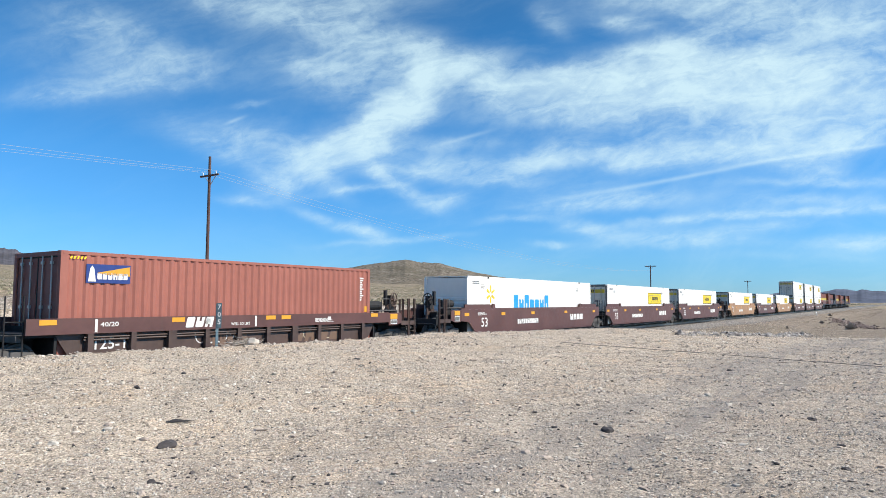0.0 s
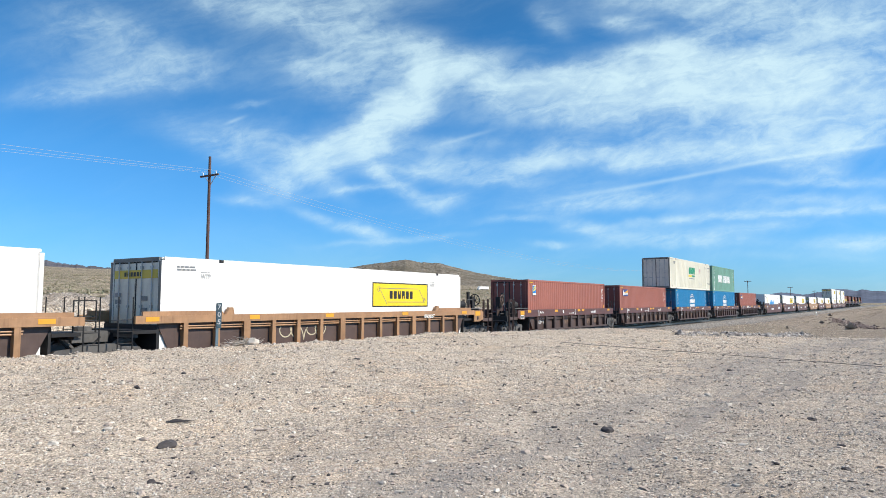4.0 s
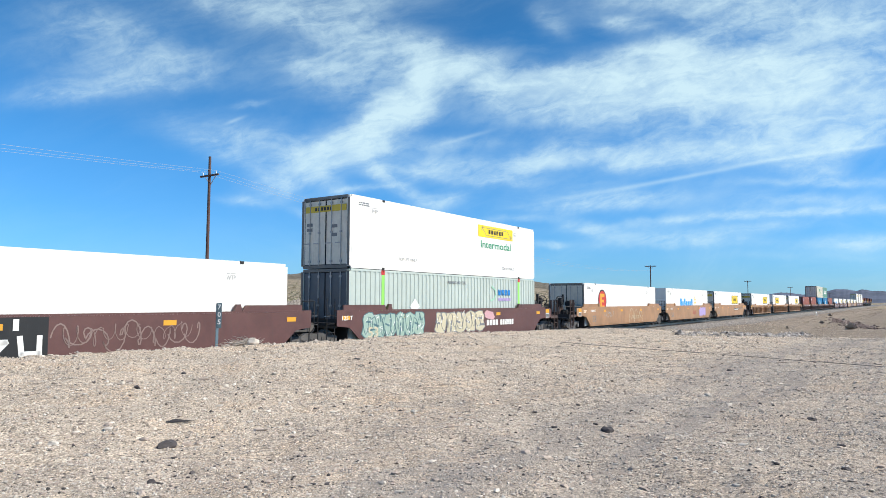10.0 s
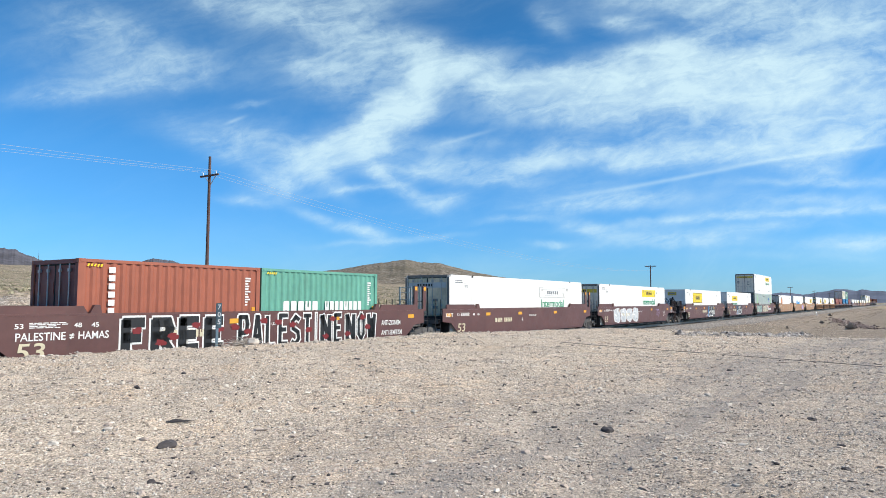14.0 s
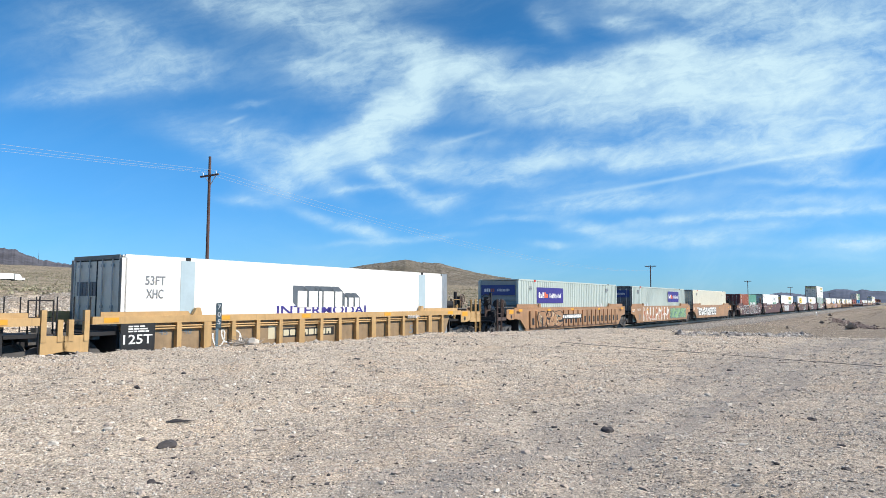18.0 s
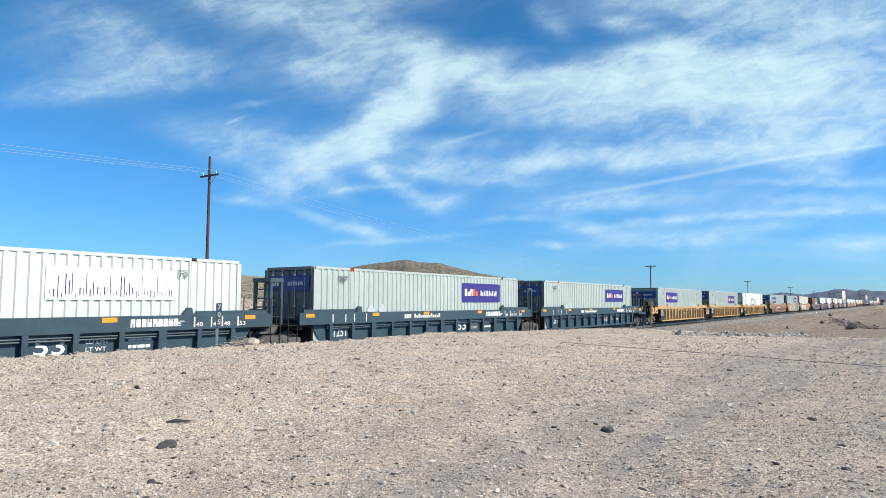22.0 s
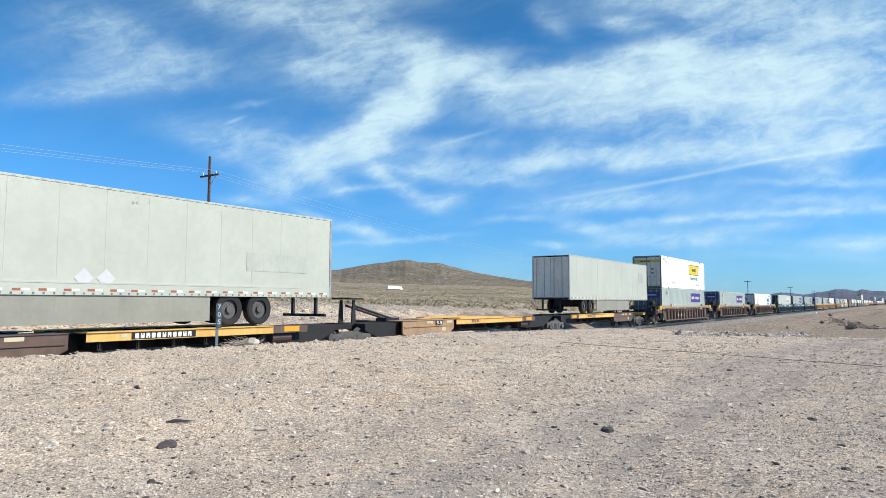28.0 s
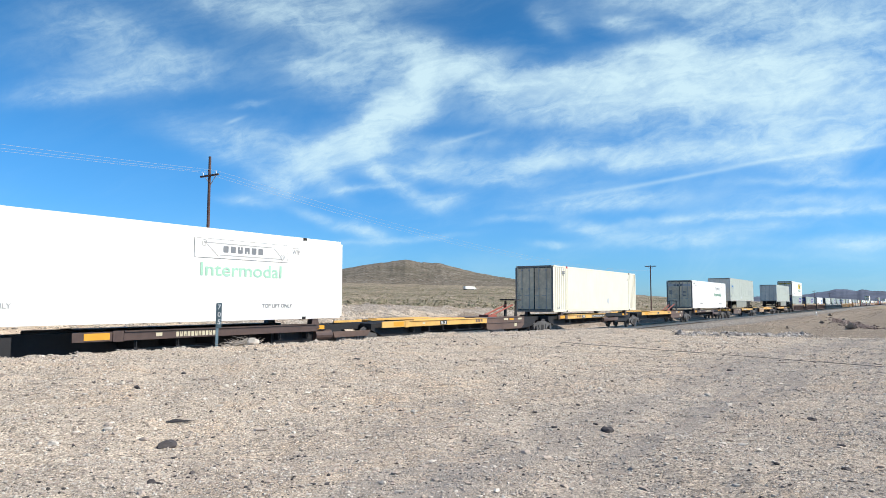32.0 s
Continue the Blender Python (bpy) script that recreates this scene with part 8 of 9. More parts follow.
def spine_car(u0, u1, hitch=None, front_end=False, rear_end=False, loaded=True, brown=False, text=None, seed=0, yel=(3.1, 9.7), gird=(9.72, 13.9), name=None):
    """One platform between the bogies at u0 and u1. hitch: its place and the side to which its strut leans."""
    mid, h = (u0 + u1) / 2, (u1 - u0) / 2
    car = thing("spine_car", "yellow and rusty brown spine car platform" + (", empty" if not loaded else ", carrying a load"), "railcar", "spine cars")
    bm = bmesh.new()
    o = [(-h - 0.6, 0.86), (-h + 1.3, 0.86), (-h + 2.2, 0.48), (h - 2.2, 0.48), (h - 1.3, 0.86), (h + 0.6, 0.86), (h + 0.6, 1.10), (-h - 0.6, 1.10)]
    prism(bm, o, -0.40, 0.40)
    for s in (-1, 1):
        prism(bm, [(s * (h - 0.9), 0.82), (s * (h - 1.7), 0.52), (s * (h - 4.4), 0.50), (s * (h - 4.4), 1.08), (s * (h - 0.9), 1.08)], -1.05, -0.46)
    # Black gives the beam the shade under the deck as colour.
    part("spine_beam", bm, BLACK, car)
    x0, x1 = yel[0] - h, yel[1] - h
    g0, g1 = gird[0] - h, gird[1] - h
    back = g0 < x0          # the deep girder stands behind the yellow sill
    for s in (-1, 1):
        def span(bm, a, b, ya, yb, z0, z1):
            box(bm, a, b, min(s * ya, s * yb), max(s * ya, s * yb), z0, z1)

        bm = bmesh.new()
        span(bm, x0, x1, 1.36, 1.345, 0.90, 1.13)
        span(bm, x0, x1, 1.40, 1.26, 1.132, 1.16)
        span(bm, x0, x1, 1.26, 0.78, 1.12, 1.158)
        part("side_sill", bm, BROWN if brown else SPINE_Y, car, "brown side sill" if brown else "yellow side sill")
        for k in range(6):
            x = x0 + 0.4 + (x1 - x0 - 0.8) * k / 5
            part("cross_bearer", shared(("cross_bearer", s), lambda bm: bearer(bm, s), BLACK), BLACK, car, "", (x, 0, 0))
        bm = bmesh.new()
        if back:
            span(bm, x1 + 0.02, min(x1 + 1.6, h - 1.5), 1.345, 1.30, 0.90, 1.15)
        else:
            span(bm, max(-h + 1.25, x0 - 1.85) if not loaded else max(-h + 1.75, x0 - 1.4), x0 - 0.02, 1.345, 1.30, 0.90, 1.15)
            span(bm, x0 - 0.32, x0 - 0.02, 1.37, 1.346, 0.88, 1.17)
        part("end_sill", bm, BROWN if brown else SPINE_Y if not loaded and not back else RUSTBROWN, car, "yellow end sill" if not loaded and not back else "faded brown end sill")
        if loaded != "box":
            bm = bmesh.new()
            prism(bm, [(g0, 0.60), (g0 + 0.4, 0.52), (g1 - 0.4, 0.52), (g1, 0.74), (g1, 1.13), (g0, 1.13)], min(s * 1.34, s * 1.28), max(s * 1.34, s * 1.28))
            span(bm, g0, g1, 1.37, 0.5, 1.132, 1.155)
            span(bm, g0 + 0.1, g1 - 0.1, 1.375, 1.342, 0.86, 0.90)
            # Loaded: brown instead of sandy, partly giving the shadow on top as colour.
            part("end_girder", bm, SANDY if back and not loaded else RUSTBROWN, car, "deep weathered end girder")
        if not loaded:
            bm = bmesh.new()
            span(bm, x0 + 0.4, x1 - 2.05, 1.30, 0.80, 1.16, 1.21)
            part("runway", bm, SPINE_Y, car, "yellow wheel runway")
        if loaded == "box":
            bm = bmesh.new()
            span(bm, x1 + 0.02, h - 1.9, 1.22, 1.16, 0.92, 1.14)
            # Black here stands for the shaded void beside the sill.
            part("end_girder", bm, BLACK, car)
            bm = bmesh.new()
            prism(bm, [(x1 + 1.1, 0.62), (x1 + 3.0, 0.62), (x1 + 3.2, 0.84), (x1 + 1.0, 0.84)], min(s * 1.20, s * 1.14), max(s * 1.20, s * 1.14))
            part("valve_plate", bm, RUSTBROWN, car)
    if loaded == "box":
        for q in (-1, 1):
            for s in (-1, 1):
                part("pedestal", shared("pedestal", lambda bm: prism(bm, [(-0.22, 1.0), (0.22, 1.0), (0.14, 1.332), (-0.14, 1.332)], -0.12, 0.12), BROWN), BROWN, car, "", (q * 6.0, s * 1.14, 0))
    xr = x1 + 0.5 if back else x0 - 1.1
    panel(car, xr, xr + 0.7, 0.94, 1.12, -1.347, I_AMBER, "reflector", "amber reflector panel")
    panel(car, x0 + 0.95, x0 + 1.15, 0.98, 1.08, -1.363, I_SAND, "reflector", "pale reflector square")
    if loaded != "box":
        for k, mat in ((1.8, I_SAND), (2.45, I_AMBER), (3.4, I_SAND)):
            panel(car, g0 + k, g0 + k + 0.45, 1.0, 1.1, -1.342, mat, "reflector", "worn reflector panel")
        panel(car, g0 + 3.0, g0 + 3.3, 0.64, 0.82, -1.342, I_SAND, "patch")
    else:
        for k in (0.0, 0.75):
            panel(car, h - 3.2 + k, h - 2.75 + k, 0.96, 1.1, -1.224, I_AMBER, "reflector", "amber reflector panel")
    if name:
        p = panel(car, name[0] - h, name[1] - h, 0.92, 1.11, -1.362, I_BLACK if not brown else BROWN, "number_board", "dark board with white marks")
        glyphs(p, name[0] + 0.1 - h, 0.945, name[1] - name[0] - 0.2, 0.14, -1.368, I_WHITE if not brown else I_SAND, 11, "reporting_mark", gap=0.3)
    elif not brown:
        mark = -h + (4.65 if loaded else 8.6)
        glyphs(car, mark, 0.96, 0.72, 0.15, -1.363, I_FADE, 3, "wordmark", gap=0.3)
    if not name:
        p = panel(car, -h + 5.45, -h + 6.0, 0.92, 1.11, -1.362, I_BLACK, "number_board", "black board with white figures")
        words(p, "53", -h + 5.5, 0.945, 0.44, 0.14, -1.368, I_WHITE)
    if text:
        p = panel(car, -h + 7.15, -h + 9.62, 0.92, 1.11, -1.362, I_BLACK, "name_board", "black board with white lettering")
        words(p, text, -h + 7.22, 0.955, 2.3, 0.11, -1.368, I_WHITE)
    bm = bmesh.new()
    rod(bm, (x1 + 0.1, -1.05, 0.74), (x1 + 0.95, -1.05, 0.74), 0.19, 14)
    part("air_reservoir", bm, BROWN, car)
    bm = bmesh.new()
    for q in (-1, 1):
        rod(bm, (q * 1.2, -1.0, 0.62), (q * 2.6, -1.0, 0.40), 0.03, 6)
    rod(bm, (-1.2, -1.0, 0.62), (1.2, -1.0, 0.62), 0.03, 6)
    part("brake_rigging", bm, IRON, car)
    truck(car, -h)
    if front_end:
        truck(car, h)
    for e, full in ((1, front_end), (-1, rear_end)):
        if full:
            c = part("coupler", shared("coupler", coupler, IRON), IRON, car, "", (e * (h + 1.25), 0, 0))
            if e < 0:
                c.rotation_euler = (0, 0, math.pi)
            bm = bmesh.new()
            box(bm, min(e * (h + 0.5), e * (h + 1.1)), max(e * (h + 0.5), e * (h + 1.1)), -1.3, 1.3, 0.92, 1.12)
            part("end_platform", bm, SPINE_Y, car)
            for sy in (-1, 1):
                part("ladder", shared("short_ladder", lambda bm: [rod(bm, (k, 0, 0.4), (k, 0, 1.5), 0.018, 6) for k in (-0.2, 0.2)] + [rod(bm, (-0.2, 0, z), (0.2, 0, z), 0.014, 6) for z in (0.5, 0.8, 1.1)], BLACK), BLACK, car, "", (e * (h + 0.8), sy * 1.34, 0))
    if hitch:
        hu, lean, mat = hitch
        x = hu - mid
        bm = bmesh.new()
        for sy in (-0.34, 0.34):
            prism(bm, [(x - 0.14, 1.1), (x + 0.12, 1.1), (x + 0.06, 2.04), (x - 0.06, 2.04)], sy - 0.03, sy + 0.03)
        stand = part("trailer_hitch", bm, BLACK, car, "black trailer hitch stand")
        bm = bmesh.new()
        prism(bm, [(x - 0.42, 2.05), (x + 0.46, 2.05), (x + 0.40, 2.11), (x - 0.42, 2.13)], -0.48, 0.48)
        part("hitch_plate", bm, BLACK, stand)
        bm = bmesh.new()
        for sy in (-0.22, 0.22):
            rod(bm, (x + lean * 0.15, sy, 1.8), (x + lean * 2.6, sy, 1.24), 0.05, 8)
        box(bm, min(x + lean * 2.2, x + lean * 3.1), max(x + lean * 2.2, x + lean * 3.1), -0.3, 0.3, 1.11, 1.26)
        part("hitch_strut", bm, mat, stand, "sloping hitch strut")
    return ride(car, mid)


spine_car(-578.2, -562.0, (-563.2, -1, BLACK), True, False, True, seed=1)
spine_car(-597.2, -578.2, (-596.2, 1, BLACK), False, False, False, seed=2, yel=(7.2, 14.0), gird=(3.0, 7.0))
spine_car(-614.4, -597.2, (-612.9, 1, REDPAINT), False, True, True, seed=3, yel=(6.65, 13.0), gird=(1.3, 6.2), name=(7.9, 9.95))
spine_car(-634.8, -618.1, None, True, False, "box", True, seed=4, yel=(3.2, 10.5), name=(6.5, 9.05))
spine_car(-651.3, -634.8, (-636.0, -1, REDPAINT), False, False, False, seed=5)
spine_car(-668.2, -651.3, None, False, False, "box", text="ALL PURPOSE SPINE CAR", seed=6)
spine_car(-685.0, -668.2, (-670.2, -1, REDPAINT), False, False, False, seed=7)
spine_car(-702.0, -685.0, None, False, True, "box", True, seed=8, yel=(7.1, 14.5), name=(8.6, 10.2))


def trailer(u_rear, wheels_x, doors, gear_x, skirt, label, skin):
    """A road trailer. Places along it are from the end that faces the camera."""
    z0 = 1.21
    t = thing("semi_trailer", label, "trailer", "trailers")
    h, w, b, top = L53 / 2, W53 / 2, 2.12 - z0, 5.02 - z0
    for s in (-1, 1):
        bm = bmesh.new()
        box(bm, -h + 0.04, h - 0.04, min(s * (w - 0.03), s * w), max(s * (w - 0.03), s * w), b + 0.28, top - 0.06)
        part("side_wall", bm, skin, t)
        if s < 0:
            pieces("seam", [(x - 0.012, x + 0.012, -w - 0.004, -w + 0.002, b + 0.345, top - 0.07) for x in (-h + L53 * i / 13 for i in range(1, 13))], skin, t)
        bm = bmesh.new()
        box(bm, -h, h, min(s * (w - 0.06), s * (w + 0.012)), max(s * (w - 0.06), s * (w + 0.012)), b, b + 0.30)
        box(bm, -h, h, min(s * w, s * (w + 0.02)), max(s * w, s * (w + 0.02)), b + 0.30, b + 0.34)
        rail = part("bottom_rail", bm, skin, t)
        if s < 0:
            bm = bmesh.new()
            bw = bmesh.new()
            for i in range(26):
                x = -h + 0.3 + i * 0.61
                box(bm, x, x + 0.19, -w - 0.016, -w - 0.0125, b + 0.10, b + 0.16)
                box(bw, x + 0.2, x + 0.4, -w - 0.016, -w - 0.0125, b + 0.10, b + 0.16)
            rivets = bmesh.new()
            for i in range(64):
                x = -h + 0.14 + i * 0.25
                box(rivets, x, x + 0.05, -w - 0.020, -w - 0.0125, b + 0.02, b + 0.07)
            part("rail_slots", rivets, FRAMING, rail, "dark slots along the bottom rail")
            part("red_tape", bm, I_OLDRED, rail, "faded red reflective tape")
            part("white_tape", bw, I_WHITE, rail, "white reflective tape")
        bm = bmesh.new()
        box(bm, -h, h, min(s * (w - 0.05), s * (w + 0.01)), max(s * (w - 0.05), s * (w + 0.01)), top - 0.06, top)
        part("top_rail", bm, skin, t)
        bm = bmesh.new()
        for i in range(46):
            x = -h + 0.2 + i * 0.345
            box(bm, x, x + 0.12, min(s * (w + 0.01), s * (w + 0.016)), max(s * (w + 0.01), s * (w + 0.016)), top - 0.05, top - 0.02)
        part("rail_seams", bm, I_DIM, t, "grey clips along the top rail")
        for q in (-1, 1):
            bm = bmesh.new()
            box(bm, q * (h - 0.03) - 0.05, q * (h - 0.03) + 0.05, min(s * (w - 0.05), s * (w + 0.018)), max(s * (w - 0.05), s * (w + 0.018)), b, top - 0.062)
            part("corner_post", bm, BAR, t, "bare metal corner post")
    bm = bmesh.new()
    box(bm, -h + 0.03, h - 0.03, -w + 0.04, w - 0.04, top - 0.05, top - 0.015)
    part("roof", bm, skin, t)
    bm = bmesh.new()
    box(bm, -h + 0.03, h - 0.03, -w + 0.07, w - 0.07, b + 0.02, b + 0.14)
    part("floor_frame", bm, BLACK, t)
    if doors:
        for y0, y1 in ((-w + 0.06, -0.01), (0.01, w - 0.06)):
            leaf = part("door", shared(("trailer_door", y0 > 0), lambda bm: box(bm, -0.02, 0.03, y0, y1, b + 0.14, top - 0.12), GREYDOOR), GREYDOOR, t, "", (-h + 0.02, 0, 0))
            for k in (0.35, 0.8):
                bm = bmesh.new()
                rod(bm, (-0.05, y0 + (y1 - y0) * k, b + 0.1), (-0.05, y0 + (y1 - y0) * k, top - 0.1), 0.02, 8)
                part("locking_bar", bm, BAR, leaf)
    else:
        bm = bmesh.new()
        box(bm, -h, -h + 0.05, -w + 0.07, w - 0.07, b + 0.02, top - 0.1)
        for y in (-w + 0.05, w - 0.05):
            rod(bm, (-h + 0.05, y, b + 0.05), (-h + 0.05, y, top - 0.05), 0.06, 8)
        part("nose", bm, GREYDOOR, t, "grey front wall with rounded corners")
    bm = bmesh.new()
    box(bm, h - 0.06, h - 0.01, -w + 0.07, w - 0.07, b + 0.02, top - 0.1)
    part("front_panel" if doors else "door_end", bm, skin, t)

    def tyre(bm):
        n = 28
        prof = [(0.30, -0.13), (0.46, -0.14), (0.505, -0.11), (0.505, 0.11), (0.46, 0.14), (0.30, 0.13)]
        rows = [[bm.verts.new((r * math.cos(2 * math.pi * i / n), y, r * math.sin(2 * math.pi * i / n))) for i in range(n)] for r, y in prof]
        rows.append(rows[0])
        for a, c in zip(rows, rows[1:]):
            for i in range(n):
                bm.faces.new((a[i], a[(i + 1) % n], c[(i + 1) % n], c[i]))

    def rim(bm):
        rod(bm, (0, -0.06, 0), (0, 0.10, 0), 0.30, 20)
        rod(bm, (0, -0.13, 0), (0, -0.05, 0), 0.11, 12)
        for i in range(10):
            a = 2 * math.pi * i / 10
            rod(bm, (0.17 * math.cos(a), -0.08, 0.17 * math.sin(a)), (0.17 * math.cos(a), -0.055, 0.17 * math.sin(a)), 0.018, 6)

    for x in wheels_x:
        for y in (-w + 0.17, w - 0.17):
            wh = part("wheel", shared("trailer_tyre", tyre, RUBBER), RUBBER, t, "black tyre on a dark steel rim", (x - h, y, 0.505))
            part("rim", shared("trailer_rim", rim, IRON), IRON, wh)
        bm = bmesh.new()
        rod(bm, (x - h, -w + 0.2, 0.505), (x - h, w - 0.2, 0.505), 0.07, 8)
        part("axle", bm, BLACK, t)
    wm = sum(wheels_x) / 2 - h
    bm = bmesh.new()
    box(bm, wm - 1.4, wm + 1.4, -0.6, 0.6, 0.55, b)
    part("suspension", bm, BLACK, t)
    if skirt:
        bm = bmesh.new()
        box(bm, skirt[0] - h, skirt[1] - h, -w + 0.03, -w + 0.06, 0.16, b)
        part("side_skirt", bm, SKIRT, t, "tan grey aerodynamic side skirt")
    bm = bmesh.new()
    for y in (-0.75, 0.75):
        box(bm, gear_x - h - 0.09, gear_x - h + 0.09, y - 0.09, y + 0.09, 0.02, b)
        box(bm, gear_x - h - 0.16, gear_x - h + 0.16, y - 0.14, y + 0.14, 0.0, 0.05)
        rod(bm, (gear_x - h, y, 0.35), (gear_x - h + 0.9, y, b), 0.04, 6)
    rod(bm, (gear_x - h, -0.75, 0.4), (gear_x - h, 0.75, 0.4), 0.04, 6)
    part("landing_gear", bm, BLACK, t)
    back_x = h if not doors else -h
    bm = bmesh.new()
    s = -1 if not doors else 1
    for y in (-0.6, 0.6):
        box(bm, min(back_x, back_x + s * 0.1), max(back_x, back_x + s * 0.1), y - 0.05, y + 0.05, 0.25, b)
    box(bm, min(back_x, back_x + s * 0.1), max(back_x, back_x + s * 0.1), -1.1, 1.1, 0.2, 0.3)
    part("rear_guard", bm, BLACK, t)
    return ride(t, u_rear + h, z0)


t = trailer(-576.5, (2.6, 3.85), True, 12.9, (4.8, 11.6), "pale grey road trailer with grey doors on a spine car", TRAILER)
y = -W53 / 2 - 0.016
panel(t, 14.0 - H53, 15.1 - H53, 2.3, 3.1, y + 0.011, I_DIM, "sign")
shape(t, [(9.6 - H53, 1.9), (9.85 - H53, 1.65), (9.6 - H53, 1.4), (9.35 - H53, 1.65)], y + 0.010, I_SILVER, "placard", "pale diamond placard")
t = trailer(-614.75, (11.6, 12.82), False, 2.9, (4.0, 10.85), "off-white road trailer with smooth sides on a spine car", TRAILER)
s = panel(t, 0.95 - H53, 2.15 - H53, 1.78, 2.98, y + 0.011, TRAILER2, "sign", "grey sign patch with blue name")
glyphs(s, 1.05 - H53, 2.68, 0.95, 0.2, y + 0.006, I_BLUE, 6, "wordmark", 0.15)
glyphs(s, 1.55 - H53, 2.52, 0.5, 0.1, y + 0.006, I_BLUE, 7, "wordmark")
words(t, "53", 0.4 - H53, 1.45, 0.3, 0.2, y + 0.006, I_GREY)
panel(t, 12.2 - H53, 15.0 - H53, 1.75, 2.35, y + 0.011, TRAILER2, "patch", "slightly darker repainted patch")
for k in range(2):
    x = 6.9 + k * 0.6 - H53
    shape(t, [(x, 1.62), (x + 0.26, 1.36), (x, 1.1), (x - 0.26, 1.36)], y + 0.010, I_SILVER, "placard", "pale diamond placard")
bm = bmesh.new()
for x in (3.3, 3.42, 8.2, 8.32):
    blob(bm, x - H53, 3.5, 0.09, 0.09, y + 0.008, 3)
part("marker_lamp", bm, I_DIM, t)

c = white53(-633.4, SPINE, (10.3, 12.8, 3.33, 3.72), (9.91, 13.28, 2.65, 3.06), False, True, door=DIRTYDOOR)
c = ribbed53(-667.1, SPINE, None, DIRTYDOOR, "doors", label="cream white container with ribbed end section", skin=CREAM, cut=0.45)
bm = bmesh.new()
box(bm, -5.85, 5.85, -W53 / 2 - 0.004, -W53 / 2 + 0.002, 0.16, HC - 0.1)
part("side_plate", bm, CREAM, c, "smooth cream side plate between the lift posts")
shape(c, [(9.4 - H53, 1.0), (9.66 - H53, 0.72), (9.4 - H53, 0.44), (9.14 - H53, 0.72)], -W53 / 2 - 0.008, I_SILVER, "placard", "grey diamond placard")
white53(-702.2, SPINE, (9.48, 13.23, 3.31, 3.89), (9.71, 12.98, 2.75, 3.17), True, True, door=DIRTYDOOR, green=I_PALEGREEN)

# ---- traffic and houses on the far slope ----
def lorry(cab, label, body_paint):
    """A tractor with a long box trailer, seen far away; it drives along its own x."""
    t = thing("semi_truck", label, "truck", "highway traffic")
    bm = bmesh.new()
    box(bm, -10.5, 5.7, -1.3, 1.3, 1.15, 4.05)
    part("box_body", bm, body_paint, t)
    bm = bmesh.new()
    prism(bm, [(6.4, 0.7), (11.0, 0.7), (11.0, 1.9), (9.6, 2.1), (9.0, 3.2), (8.2, 3.9), (6.4, 3.9)], -1.2, 1.2)
    part("cab", bm, cab, t)
    for x in (-9.4, -8.1, 5.9, 7.2, 10.2):
        bm = bmesh.new()
        rod(bm, (x, -1.25, 0.5), (x, 1.25, 0.5), 0.5, 14)
        part("wheelset", bm, RUBBER, t)
    bm = bmesh.new()
    box(bm, -10.3, 6.4, -0.5, 0.5, 0.75, 1.15)
    part("chassis", bm, BLACK, t)
    return t


ROAD_Y = 351.0
TRAFFIC = []
for cab, label, k0, rate, t0 in ((I_WHITE, "white semi truck with a white box trailer on the far highway", 0.860, 0.0859, 23.0), (I_WHITE, "white semi truck driving the other way on the far highway", 1.134, -0.0715, 12.0), (I_WHITE, "white semi truck with a blue box trailer on the far highway", 0.737, -0.0715, 6.0)):
    TRAFFIC.append((lorry(cab, label, I_SKY if "blue" in label else WHITE), k0, rate, t0))

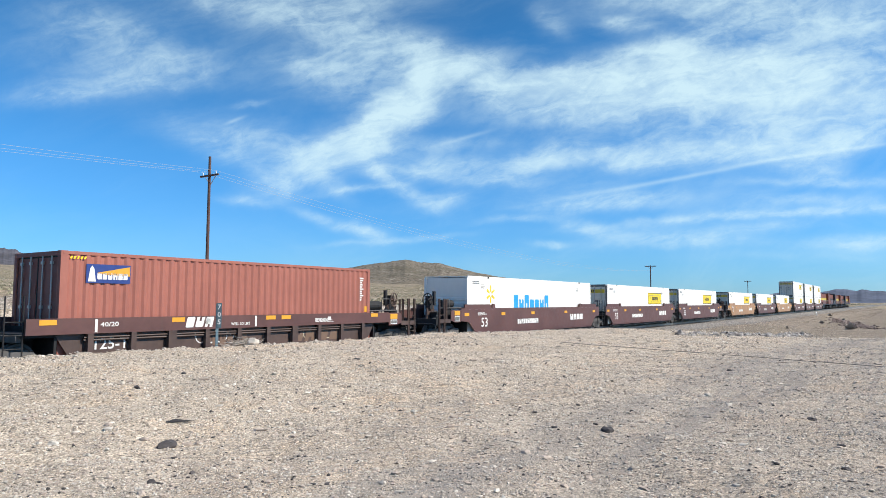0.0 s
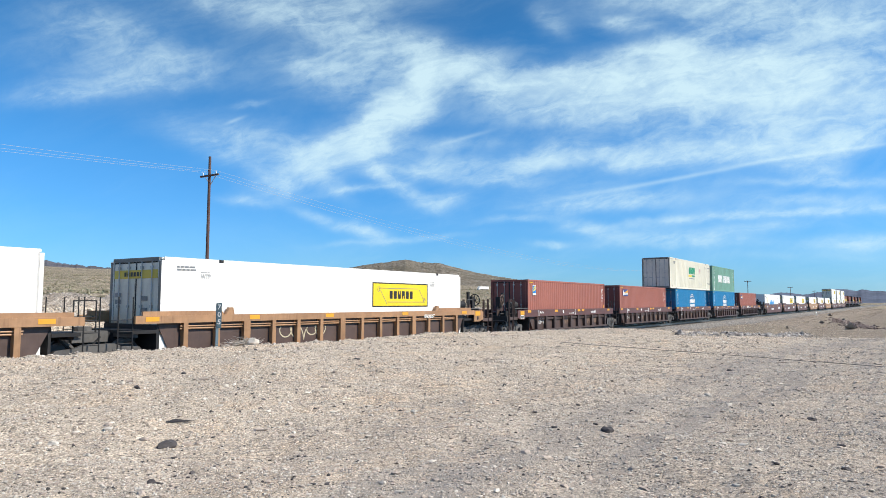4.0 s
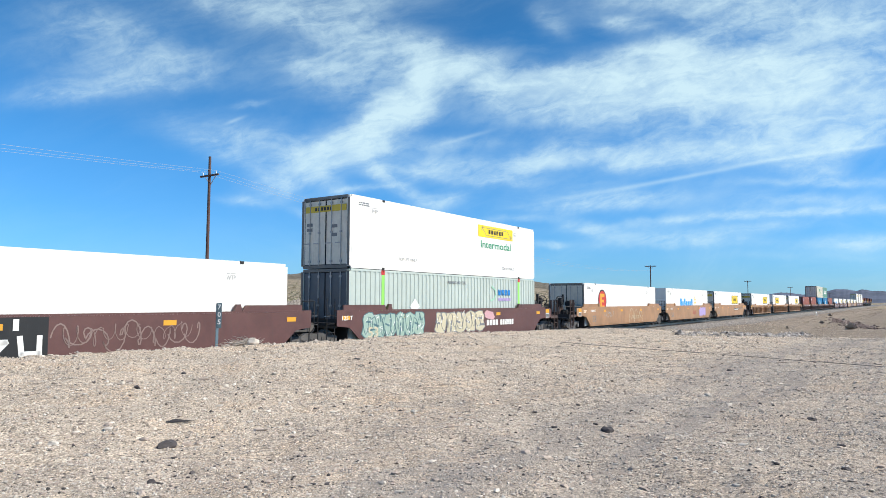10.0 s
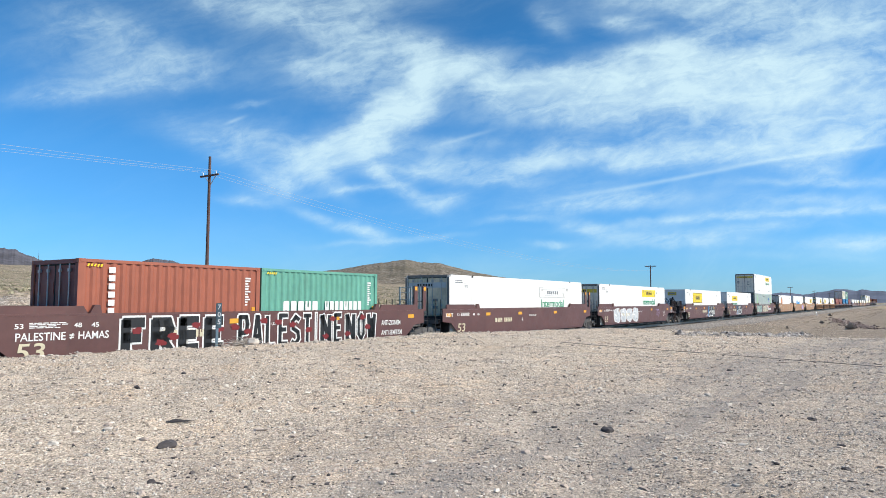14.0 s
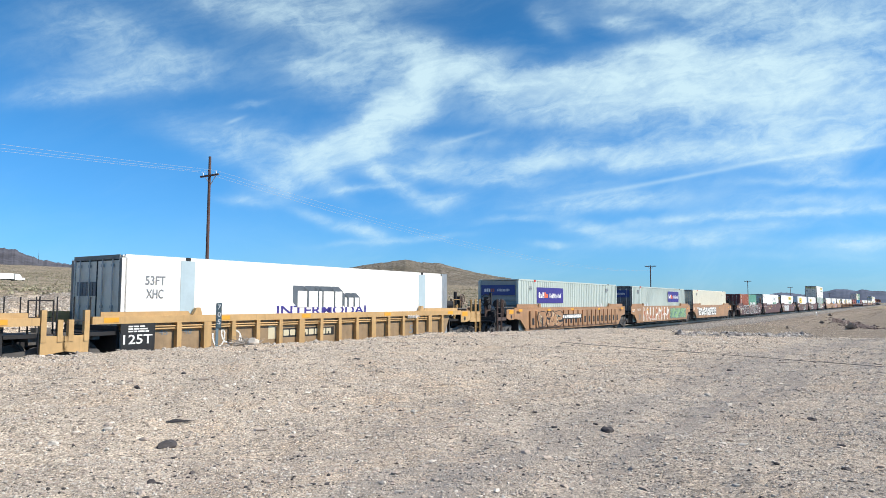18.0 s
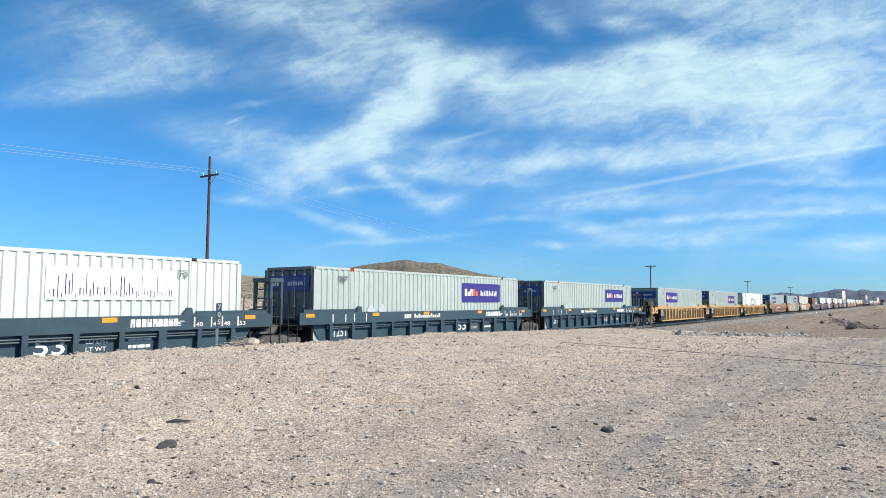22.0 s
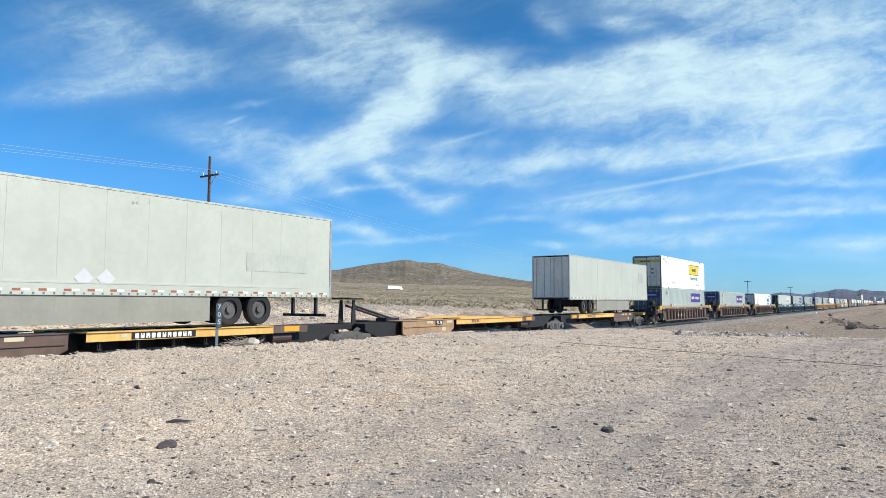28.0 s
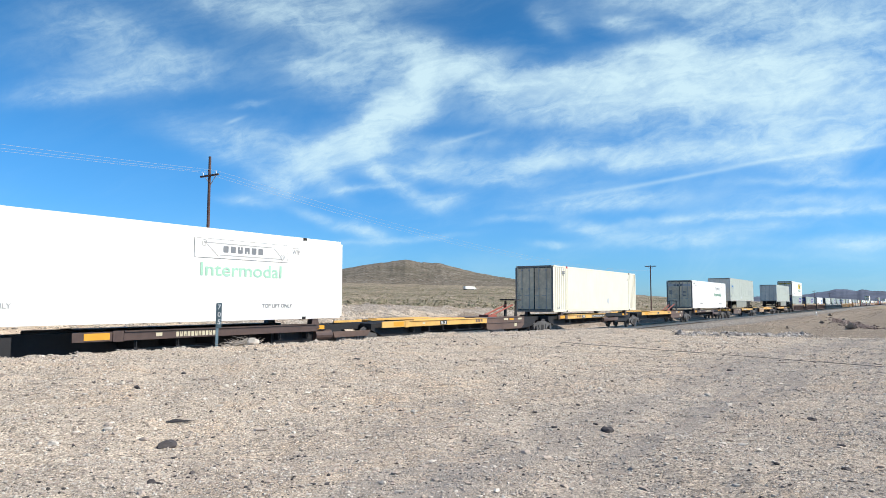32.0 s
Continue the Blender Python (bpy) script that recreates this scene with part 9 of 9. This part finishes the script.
for x, y, s in ((1020, 330, 1.0), (1060, 345, 0.7)):
    house = thing("house", "small white house on the far slope", "house", "far houses")
    house.location = (x, y, float(land(x, y)) - 0.2)
    bm = bmesh.new()
    box(bm, -7 * s, 7 * s, -4 * s, 4 * s, 0, 3.2 * s)
    part("wall", bm, WHITE, house)
    bm = bmesh.new()
    prism(bm, [(-7.4 * s, 3.2 * s), (7.4 * s, 3.2 * s), (6 * s, 4.6 * s), (-6 * s, 4.6 * s)], -4.3 * s, 4.3 * s)
    part("roof", bm, I_DIM, house)

# ---- small things by the bank ----
bm = bmesh.new()
r = random.Random(3)
for i in range(60):
    a, l = r.uniform(-0.2, 3.4), r.uniform(0.25, 0.75)
    p = Vector((r.uniform(-0.3, 0.5), r.uniform(-0.1, 0.2), 0.02))
    for j in range(4):
        q = p + Vector((math.cos(a) * l / 4, r.uniform(-0.06, 0.06), abs(math.sin(a)) * l / 14 + r.uniform(-0.03, 0.028)))
        rod(bm, p, q, 0.013 - 0.0025 * j, 4)
        p, a = q, a + r.uniform(-0.5, 0.5)
bush = tagged(new("dead_bush", mesh_of("dead_bush", bm, TWIG)), "bleached dead tumbleweed twigs beside the milepost", "bush")
bush.location = (12.75, -3.75, float(land(12.75, -3.75)))

fence = thing("white_barrier", "low white wooden barrier beside the far track", "barrier")
fence.location = (150.0, -5.4, float(land(150.0, -5.4)))
bm = bmesh.new()
box(bm, -1.1, 1.1, -0.05, 0.05, 0.45, 0.75)
part("board", bm, WHITE, fence)
for x in (-0.9, 0.9):
    bm = bmesh.new()
    box(bm, x - 0.09, x + 0.09, -0.09, 0.0, -0.1, 0.6)
    part("post", bm, WHITE, fence)

words(plate, "7", 0.0, 1.0, 0.08, 0.13, -0.024, I_SILVER, "numeral")
words(plate, "0", 0.0, 0.80, 0.08, 0.13, -0.024, I_SILVER, "numeral")
words(plate, "5", 0.0, 0.60, 0.08, 0.13, -0.024, I_SILVER, "numeral")


# ---- what moves ----
def motions():
    for ob, u, z in MOVERS:
        rows = []
        for t in (0.0, 8.0, 16.0, 24.0, 32.0):
            rows.append((t, Matrix.Translation((0, 0, z)) @ on_track(u + SPEED * t)))
        walk(ob, rows)
    for ob, k0, rate, t0 in TRAFFIC:
        rows = []
        for j in range(9):
            t = 4.0 * j
            x = 370.0 * (k0 + rate * (t - t0))
            rows.append((t, pose(x, ROAD_Y, float(land(x, ROAD_Y)) + 0.05, 0, 0, 0 if rate > 0 else 180)))
        walk(ob, rows)


motions()
